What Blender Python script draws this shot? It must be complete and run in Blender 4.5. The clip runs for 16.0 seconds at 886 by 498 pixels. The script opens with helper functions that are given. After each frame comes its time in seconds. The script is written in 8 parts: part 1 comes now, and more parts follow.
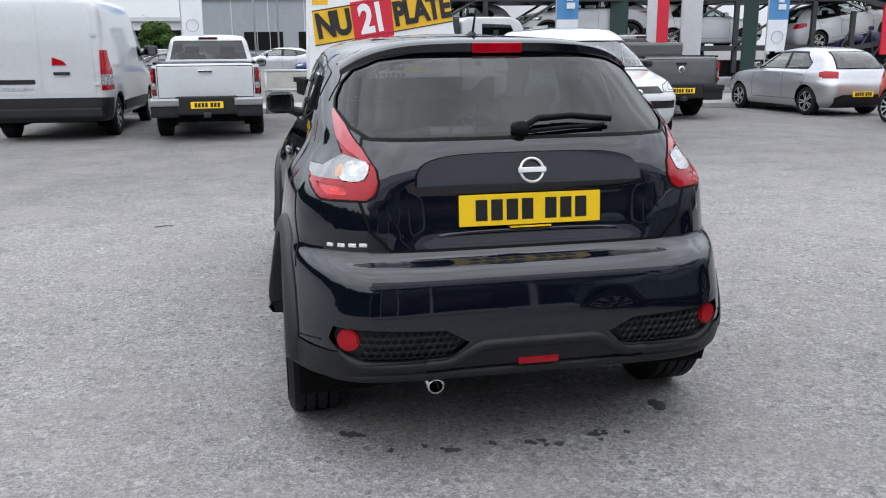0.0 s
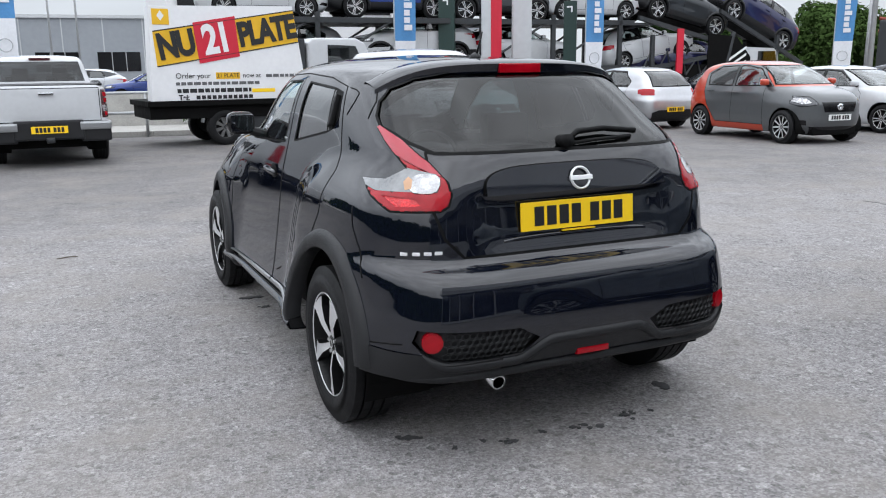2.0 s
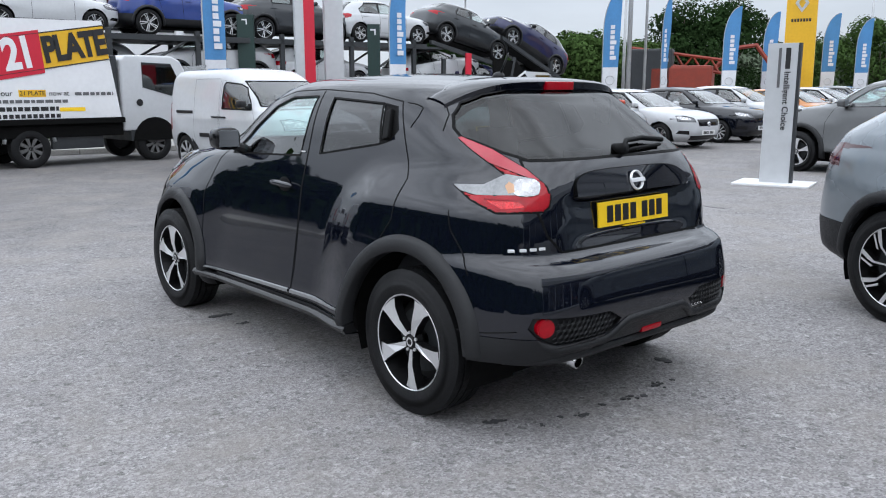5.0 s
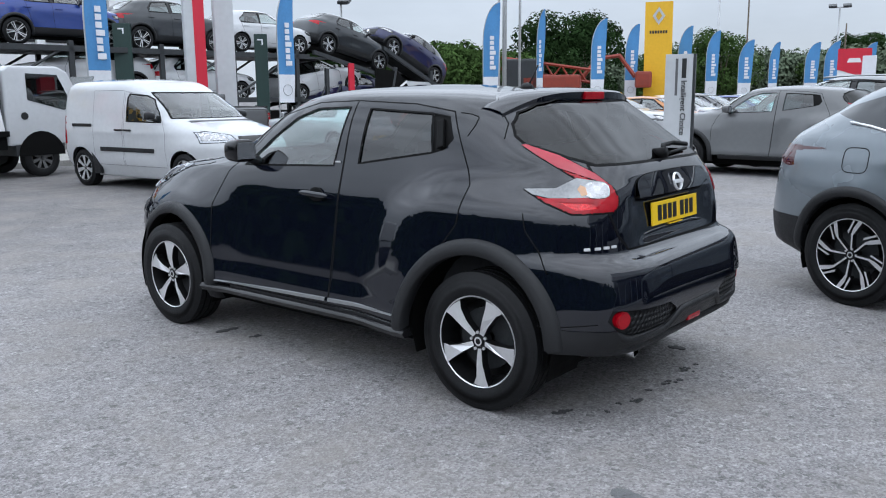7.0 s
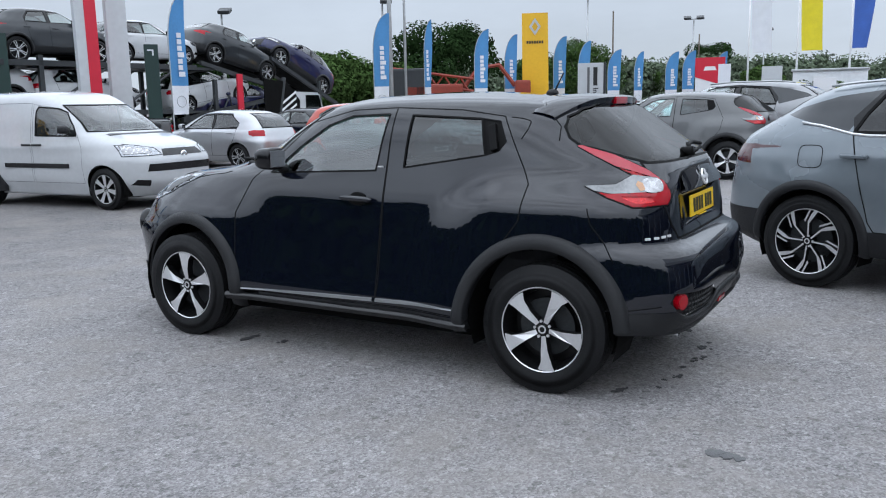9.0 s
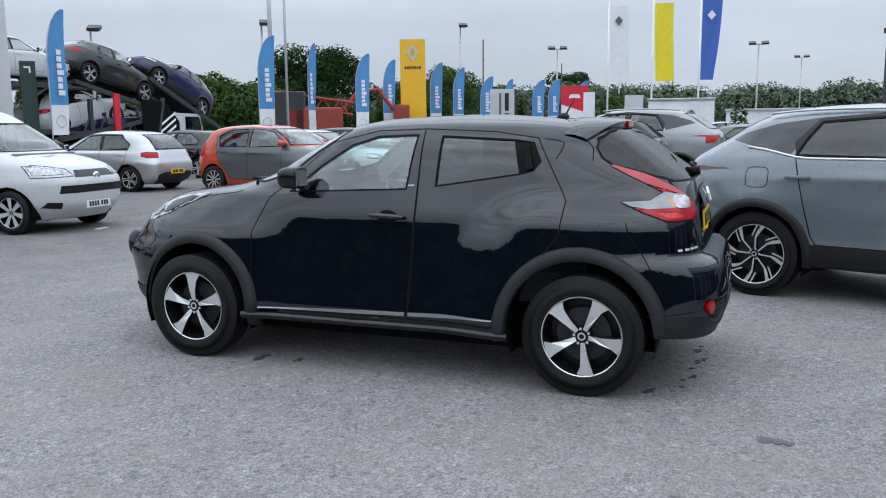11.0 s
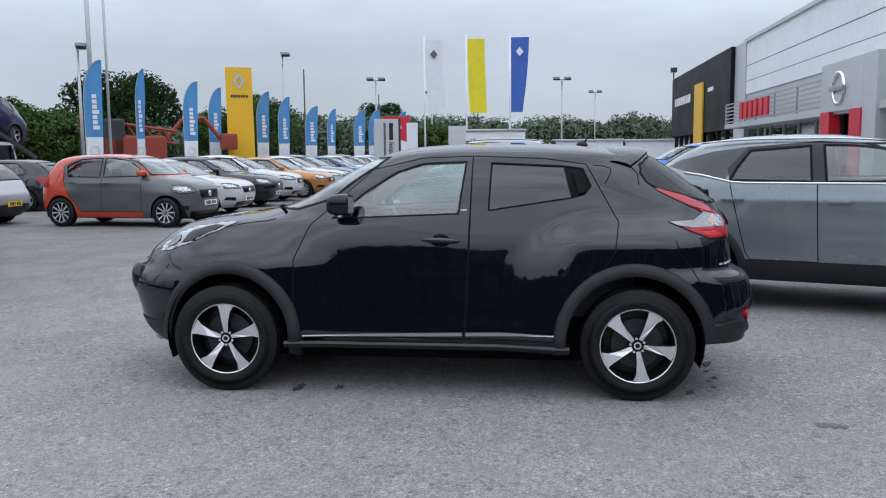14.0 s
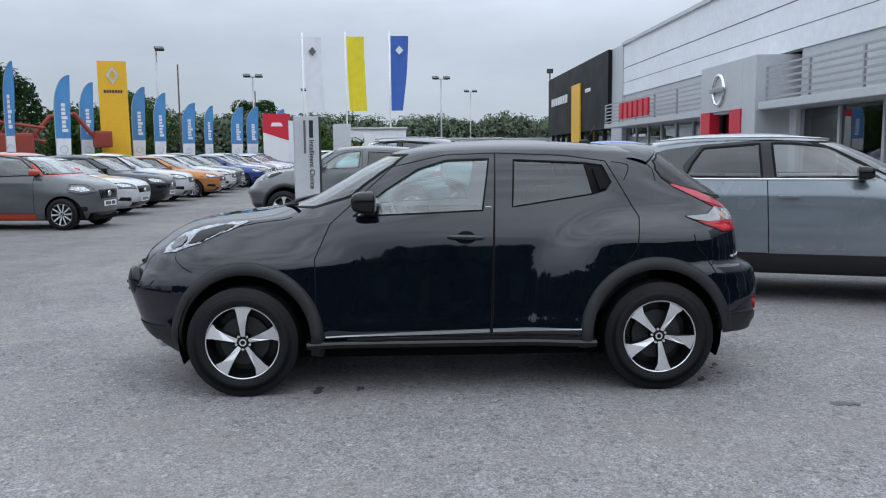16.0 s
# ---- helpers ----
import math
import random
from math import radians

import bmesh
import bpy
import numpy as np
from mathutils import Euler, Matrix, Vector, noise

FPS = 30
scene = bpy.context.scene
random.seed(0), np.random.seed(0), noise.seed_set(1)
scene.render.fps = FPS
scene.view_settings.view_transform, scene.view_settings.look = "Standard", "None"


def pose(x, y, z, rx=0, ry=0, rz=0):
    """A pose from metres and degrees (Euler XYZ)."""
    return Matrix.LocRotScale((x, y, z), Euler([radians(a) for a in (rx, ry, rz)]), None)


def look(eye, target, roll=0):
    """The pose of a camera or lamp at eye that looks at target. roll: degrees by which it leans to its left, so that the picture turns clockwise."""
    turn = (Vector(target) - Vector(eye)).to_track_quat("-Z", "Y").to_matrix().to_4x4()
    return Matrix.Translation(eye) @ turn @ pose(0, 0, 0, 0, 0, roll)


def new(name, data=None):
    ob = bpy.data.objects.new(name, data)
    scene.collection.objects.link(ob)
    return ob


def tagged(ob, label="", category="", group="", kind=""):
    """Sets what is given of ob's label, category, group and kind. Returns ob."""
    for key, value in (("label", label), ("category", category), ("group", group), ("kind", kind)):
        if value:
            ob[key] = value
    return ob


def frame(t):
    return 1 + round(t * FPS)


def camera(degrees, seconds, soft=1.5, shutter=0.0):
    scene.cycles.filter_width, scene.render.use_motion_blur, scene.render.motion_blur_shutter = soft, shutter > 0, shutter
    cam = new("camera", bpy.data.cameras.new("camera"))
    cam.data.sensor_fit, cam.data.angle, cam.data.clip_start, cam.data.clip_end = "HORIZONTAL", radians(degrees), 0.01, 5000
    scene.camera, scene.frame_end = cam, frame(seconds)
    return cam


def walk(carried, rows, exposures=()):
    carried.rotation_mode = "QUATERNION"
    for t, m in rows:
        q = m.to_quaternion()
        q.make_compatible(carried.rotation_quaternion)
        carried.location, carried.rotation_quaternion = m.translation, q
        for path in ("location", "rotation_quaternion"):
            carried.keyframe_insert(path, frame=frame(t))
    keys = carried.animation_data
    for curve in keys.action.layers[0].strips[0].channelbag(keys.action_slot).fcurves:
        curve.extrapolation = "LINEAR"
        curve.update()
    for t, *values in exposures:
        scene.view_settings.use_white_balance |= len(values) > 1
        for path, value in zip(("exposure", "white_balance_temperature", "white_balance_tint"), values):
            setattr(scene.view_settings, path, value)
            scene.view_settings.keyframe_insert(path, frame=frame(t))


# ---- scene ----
cam = camera(56.2, 16.0, soft=1.1)
METRES, EYE, TILT, LEAN, TURN = 7.732, 1.468, 1.0, 0.0, 0.0
ROWS = [
    (0.0, 0.0, 0.0, 0.0, -0.12, -14.54, 0.45),
    (0.5, -0.0314, -0.0078, -0.0014, -3.38, -14.37, -0.04),
    (1.0, -0.0626, -0.0162, 0.0027, -6.76, -14.29, -0.12),
    (1.5, -0.0913, -0.0198, 0.0003, -10.1, -13.63, 0.37),
    (2.0, -0.1211, -0.0131, 0.0011, -13.36, -13.28, 0.38),
    (2.5, -0.1517, -0.0158, 0.0021, -16.31, -12.91, 0.05),
    (3.0, -0.1849, -0.0199, 0.0021, -18.94, -12.77, -0.64),
    (3.5, -0.2129, -0.0203, 0.0026, -21.74, -12.58, -0.75),
    (4.0, -0.2386, -0.0113, 0.0004, -24.48, -12.21, -0.43),
    (6.5, -0.3787, 0.0427, -0.0018, -36.68, -11.49, -0.5),
    (7.0, -0.4056, 0.0588, -0.0006, -39.1, -11.17, -0.14),
    (7.5, -0.44, 0.0719, -0.001, -41.23, -10.76, -0.2),
    (8.0, -0.4704, 0.084, 0.0006, -43.38, -10.55, 0.04),
    (8.5, -0.4934, 0.1, -0.0033, -45.76, -10.44, 0.48),
    (9.0, -0.5161, 0.1201, -0.0023, -48.22, -10.53, 0.43),
    (11.5, -0.6383, 0.2275, -0.0042, -59.87, -8.61, -0.49),
    (12.0, -0.6642, 0.2536, -0.0048, -62.02, -8.52, -0.64),
    (12.5, -0.6821, 0.2791, -0.0033, -64.54, -8.24, -0.39),
    (13.0, -0.6926, 0.3082, -0.0062, -67.13, -7.62, -0.1),
    (13.5, -0.7024, 0.3368, -0.0053, -69.28, -7.09, -0.18),
    (14.0, -0.7165, 0.3644, -0.0067, -71.22, -6.81, -0.39),
    (14.5, -0.728, 0.3935, -0.0051, -73.49, -6.96, -0.64),
    (15.0, -0.7367, 0.4203, -0.0081, -75.82, -6.99, -0.45),
    (15.5, -0.7391, 0.4513, -0.0087, -78.01, -7.03, -0.44),
    (16.0, -0.7458, 0.4821, -0.0089, -80.18, -6.84, -0.45),
]
EXPOSURES = [(0.0, -0.05, 6480, 10), (4.0, -0.09, 6380, 10), (7.0, -0.2, 6060, 9), (12.0, -0.39, 6050, 9), (16.0, -0.48, 6050, 9)]
walk(cam, [(t, pose(0, 0, EYE, TILT, LEAN, TURN) @ pose(METRES * x, METRES * y, METRES * z, 90 + pitch, roll, yaw)) for t, x, y, z, yaw, pitch, roll in ROWS], EXPOSURES)

# ---------------------------------------------------------------- light
world = bpy.data.worlds.new("overcast_sky")
scene.world = world
world.use_nodes = True
wn, wl = world.node_tree.nodes, world.node_tree.links
wn.clear()
SUN_EL, SUN_AZ = 62.0, 250.0      # degrees; azimuth counted from +x


def wnode(kind, **props):
    n = wn.new(kind)
    for k, v in props.items():
        n.inputs[k].default_value = v
    return n


w_out = wn.new("ShaderNodeOutputWorld")
w_bg = wnode("ShaderNodeBackground", Strength=1.0)
w_sky = wn.new("ShaderNodeTexSky")
w_sky.sky_type, w_sky.sun_disc = "NISHITA", False
w_sky.sun_elevation, w_sky.sun_rotation = radians(SUN_EL), radians(90 - SUN_AZ)
w_skydim = wn.new("ShaderNodeMix")
w_skydim.data_type, w_skydim.blend_type = "RGBA", "MULTIPLY"
w_skydim.inputs[0].default_value = 1.0
w_skydim.inputs[7].default_value = (0.10, 0.10, 0.10, 1)
w_co = wn.new("ShaderNodeTexCoord")
w_sep = wn.new("ShaderNodeSeparateXYZ")
w_ramp = wn.new("ShaderNodeValToRGB")           # cloud layer, brighter overhead
els = w_ramp.color_ramp.elements
els[0].position, els[0].color = 0.0, (0.75, 0.80, 0.87, 1)
els[1].position, els[1].color = 1.0, (2.45, 2.58, 2.76, 1)
e = els.new(0.12)
e.color = (0.82, 0.875, 0.955, 1)
e = els.new(0.24)
e.color = (1.34, 1.42, 1.53, 1)
e = els.new(0.42)
e.color = (1.95, 2.06, 2.22, 1)
w_map = wnode("ShaderNodeMapping")
w_map.inputs["Scale"].default_value = (1.0, 1.0, 3.2)
w_noise = wnode("ShaderNodeTexNoise", Scale=3.4, Detail=6.0, Roughness=0.55)
w_nr = wn.new("ShaderNodeMapRange")
for k, v in zip(range(1, 5), (0.3, 0.7, 0.66, 1.34)):
    w_nr.inputs[k].default_value = v
w_cl = wn.new("ShaderNodeMix")
w_cl.data_type, w_cl.blend_type = "RGBA", "MULTIPLY"
w_cl.inputs[0].default_value = 1.0
w_mix = wn.new("ShaderNodeMix")
w_mix.data_type = "RGBA"
w_mix.inputs[0].default_value = 0.88
wl.new(w_co.outputs["Generated"], w_sep.inputs[0])
wl.new(w_sep.outputs["Z"], w_ramp.inputs[0])
wl.new(w_co.outputs["Generated"], w_map.inputs["Vector"])
wl.new(w_map.outputs[0], w_noise.inputs["Vector"])
wl.new(w_noise.outputs[0], w_nr.inputs[0])
wl.new(w_ramp.outputs[0], w_cl.inputs[6])
wl.new(w_nr.outputs[0], w_cl.inputs[7])
w_rise = wn.new("ShaderNodeMapRange")           # clouds stand out more overhead than in the haze
for k, v in zip(range(1, 5), (0.12, 0.45, 0.28, 1.0)):
    w_rise.inputs[k].default_value = v
wl.new(w_sep.outputs["Z"], w_rise.inputs[0])
wl.new(w_rise.outputs[0], w_cl.inputs[0])
wl.new(w_sky.outputs[0], w_skydim.inputs[6])
wl.new(w_skydim.outputs[2], w_mix.inputs[6])
wl.new(w_cl.outputs[2], w_mix.inputs[7])
wl.new(w_mix.outputs[2], w_bg.inputs["Color"])
wl.new(w_bg.outputs[0], w_out.inputs[0])

sun_data = bpy.data.lights.new("sun", "SUN")
sun_data.energy, sun_data.angle, sun_data.color = 0.7, radians(120), (1.0, 0.985, 0.96)
sun = new("sun", sun_data)
sx, sy = math.cos(radians(SUN_AZ)) * math.cos(radians(SUN_EL)), math.sin(radians(SUN_AZ)) * math.cos(radians(SUN_EL))
sun.matrix_world = look((sx * 50, sy * 50, 50 * math.sin(radians(SUN_EL))), (0, 0, 0))

# ---------------------------------------------------------------- materials
def material(name, color, rough=0.5, metal=0.0, coat=0.0, spread=0.0, scale=6.0, bump=0.0, bump_scale=60.0, emit=0.0, spec=0.5):
    """A surface with colour variation at two scales and fine relief."""
    m = bpy.data.materials.new(name)
    m.use_nodes = True
    nt = m.node_tree
    b = nt.nodes["Principled BSDF"]
    b.inputs["Base Color"].default_value = (*color, 1)
    b.inputs["Roughness"].default_value, b.inputs["Metallic"].default_value = rough, metal
    b.inputs["Coat Weight"].default_value, b.inputs["Coat Roughness"].default_value = coat, 0.03
    b.inputs["Specular IOR Level"].default_value = spec
    co = nt.nodes.new("ShaderNodeTexCoord")
    if spread:
        n1, n2 = nt.nodes.new("ShaderNodeTexNoise"), nt.nodes.new("ShaderNodeTexNoise")
        n1.inputs["Scale"].default_value, n1.inputs["Detail"].default_value = scale, 4
        n2.inputs["Scale"].default_value, n2.inputs["Detail"].default_value = scale * 9, 3
        nt.links.new(co.outputs["Object"], n1.inputs["Vector"])
        nt.links.new(co.outputs["Object"], n2.inputs["Vector"])
        add = nt.nodes.new("ShaderNodeMath")
        nt.links.new(n1.outputs[0], add.inputs[0])
        nt.links.new(n2.outputs[0], add.inputs[1])
        mr = nt.nodes.new("ShaderNodeMapRange")
        for k, v in zip(range(1, 5), (0.7, 1.3, 1 - spread, 1 + spread)):
            mr.inputs[k].default_value = v
        nt.links.new(add.outputs[0], mr.inputs[0])
        mx = nt.nodes.new("ShaderNodeMix")
        mx.data_type, mx.blend_type = "RGBA", "MULTIPLY"
        mx.inputs[0].default_value = 1.0
        mx.inputs[6].default_value = (*color, 1)
        nt.links.new(mr.outputs[0], mx.inputs[7])
        nt.links.new(mx.outputs[2], b.inputs["Base Color"])
        rr = nt.nodes.new("ShaderNodeMapRange")
        for k, v in zip(range(1, 5), (0.3, 0.7, max(rough - 0.5 * spread, 0.02), min(rough + 0.5 * spread, 1))):
            rr.inputs[k].default_value = v
        nt.links.new(n1.outputs[0], rr.inputs[0])
        nt.links.new(rr.outputs[0], b.inputs["Roughness"])
    if bump:
        n3 = nt.nodes.new("ShaderNodeTexNoise")
        n3.inputs["Scale"].default_value, n3.inputs["Detail"].default_value = bump_scale, 3
        nt.links.new(co.outputs["Object"], n3.inputs["Vector"])
        bp = nt.nodes.new("ShaderNodeBump")
        bp.inputs["Strength"].default_value, bp.inputs["Distance"].default_value = bump, 0.01
        nt.links.new(n3.outputs[0], bp.inputs["Height"])
        nt.links.new(bp.outputs[0], b.inputs["Normal"])
    if emit:
        b.inputs["Emission Color"].default_value, b.inputs["Emission Strength"].default_value = (*color, 1), emit
    return m


def paint(name, color, metal=0.0, rough=0.35, dust=0.04, ior=1.5, spec=0.1):
    """Car paint: colour coat with fine flake variation under a clear coat."""
    m = material(name, color, rough, metal, coat=1.0, spread=dust, scale=1.5, spec=spec)
    m.node_tree.nodes["Principled BSDF"].inputs["Coat IOR"].default_value = ior
    return m


def glass(name, tint, gloss=1.0, rough=0.0, f0=0.09):
    """A thin pane: tinted view through, mirror-like sheen towards grazing angles."""
    m = bpy.data.materials.new(name)
    m.use_nodes = True
    nt = m.node_tree
    nt.nodes.clear()
    out, mix = nt.nodes.new("ShaderNodeOutputMaterial"), nt.nodes.new("ShaderNodeMixShader")
    tr, gl, fr = nt.nodes.new("ShaderNodeBsdfTransparent"), nt.nodes.new("ShaderNodeBsdfGlossy"), nt.nodes.new("ShaderNodeLayerWeight")
    tr.inputs[0].default_value = (*tint, 1)
    gl.inputs["Color"].default_value, gl.inputs["Roughness"].default_value = (gloss, gloss, gloss, 1), rough
    fr.inputs[0].default_value = 0.5
    pw, mr = nt.nodes.new("ShaderNodeMath"), nt.nodes.new("ShaderNodeMapRange")
    pw.operation, pw.inputs[1].default_value = "POWER", 4.0
    for k, v in zip(range(1, 5), (0, 1, f0, 1.0)):
        mr.inputs[k].default_value = v
    nt.links.new(fr.outputs["Facing"], pw.inputs[0])
    nt.links.new(pw.outputs[0], mr.inputs[0])
    nt.links.new(mr.outputs[0], mix.inputs[0])
    nt.links.new(tr.outputs[0], mix.inputs[1])
    nt.links.new(gl.outputs[0], mix.inputs[2])
    nt.links.new(mix.outputs[0], out.inputs[0])
    return m


def asphalt():
    """Worn pale tarmac: rolled chippings, long stains, scattered pale stones."""
    m = bpy.data.materials.new("worn_asphalt")
    m.use_nodes = True
    nt = m.node_tree
    b = nt.nodes["Principled BSDF"]
    b.inputs["Specular IOR Level"].default_value = 0.35
    co = nt.nodes.new("ShaderNodeTexCoord")

    def noise_tex(scale, detail, rough=0.6):
        n = nt.nodes.new("ShaderNodeTexNoise")
        n.inputs["Scale"].default_value, n.inputs["Detail"].default_value, n.inputs["Roughness"].default_value = scale, detail, rough
        nt.links.new(co.outputs["Object"], n.inputs["Vector"])
        return n.outputs[0]

    def span(src, a, c, lo, hi):
        r = nt.nodes.new("ShaderNodeMapRange")
        for k, v in zip(range(1, 5), (a, c, lo, hi)):
            r.inputs[k].default_value = v
        nt.links.new(src, r.inputs[0])
        return r.outputs[0]

    def times(p, q):
        k = nt.nodes.new("ShaderNodeMath")
        k.operation = "MULTIPLY"
        nt.links.new(p, k.inputs[0])
        nt.links.new(q, k.inputs[1])
        return k.outputs[0]

    vor = nt.nodes.new("ShaderNodeTexVoronoi")
    vor.inputs["Scale"].default_value = 105.0
    nt.links.new(co.outputs["Object"], vor.inputs["Vector"])
    sep = nt.nodes.new("ShaderNodeSeparateColor")
    nt.links.new(vor.outputs["Color"], sep.inputs[0])
    vor2 = nt.nodes.new("ShaderNodeTexVoronoi")
    vor2.inputs["Scale"].default_value = 38.0
    nt.links.new(co.outputs["Object"], vor2.inputs["Vector"])
    sep2 = nt.nodes.new("ShaderNodeSeparateColor")
    nt.links.new(vor2.outputs["Color"], sep2.inputs[0])
    v = times(span(noise_tex(0.35, 5), 0.3, 0.7, 0.86, 1.12), span(noise_tex(3.0, 6, 0.7), 0.3, 0.7, 0.88, 1.12))
    v = times(v, span(sep.outputs[0], 0.0, 1.0, 0.64, 1.36))
    v = times(v, span(noise_tex(45.0, 4, 0.8), 0.3, 0.7, 0.80, 1.20))
    v = times(v, span(sep2.outputs[1], 0.86, 1.0, 1.0, 1.35))
    v = times(v, span(sep2.outputs[0], 0.03, 0.10, 0.66, 1.0))
    v = times(v, span(noise_tex(13.0, 5, 0.7), 0.32, 0.68, 0.88, 1.12))
    sep3 = nt.nodes.new("ShaderNodeSeparateXYZ")           # tarmac gets darker towards the display row
    nt.links.new(co.outputs["Object"], sep3.inputs[0])
    slant = nt.nodes.new("ShaderNodeMath")
    slant.operation, slant.inputs[1].default_value = "MULTIPLY_ADD", -0.25
    nt.links.new(sep3.outputs["X"], slant.inputs[0])
    nt.links.new(sep3.outputs["Y"], slant.inputs[2])
    wob = nt.nodes.new("ShaderNodeMath")
    wob.operation, wob.inputs[1].default_value = "MULTIPLY_ADD", 5.0
    nt.links.new(noise_tex(0.25, 4), wob.inputs[0])
    nt.links.new(slant.outputs[0], wob.inputs[2])
    v = times(v, span(wob.outputs[0], 9.0, 13.5, 1.0, 0.66))
    tone = nt.nodes.new("ShaderNodeMix")
    tone.data_type, tone.blend_type = "RGBA", "MULTIPLY"
    tone.inputs[0].default_value = 1.0
    tone.inputs[6].default_value = (0.231, 0.221, 0.222, 1)
    nt.links.new(v, tone.inputs[7])
    warm = nt.nodes.new("ShaderNodeMix")
    warm.data_type, warm.blend_type = "RGBA", "MIX"
    warm.inputs[7].default_value = (0.236, 0.216, 0.196, 1)
    nt.links.new(span(noise_tex(1.1, 5, 0.7), 0.45, 0.72, 0.0, 0.65), warm.inputs[0])
    nt.links.new(tone.outputs[2], warm.inputs[6])
    nt.links.new(warm.outputs[2], b.inputs["Base Color"])
    nt.links.new(span(noise_tex(2.0, 3), 0.3, 0.7, 0.75, 0.95), b.inputs["Roughness"])
    bp = nt.nodes.new("ShaderNodeBump")
    bp.inputs["Strength"].default_value, bp.inputs["Distance"].default_value = 0.55, 0.006
    nt.links.new(vor.outputs["Distance"], bp.inputs["Height"])
    nt.links.new(bp.outputs[0], b.inputs["Normal"])
    return m


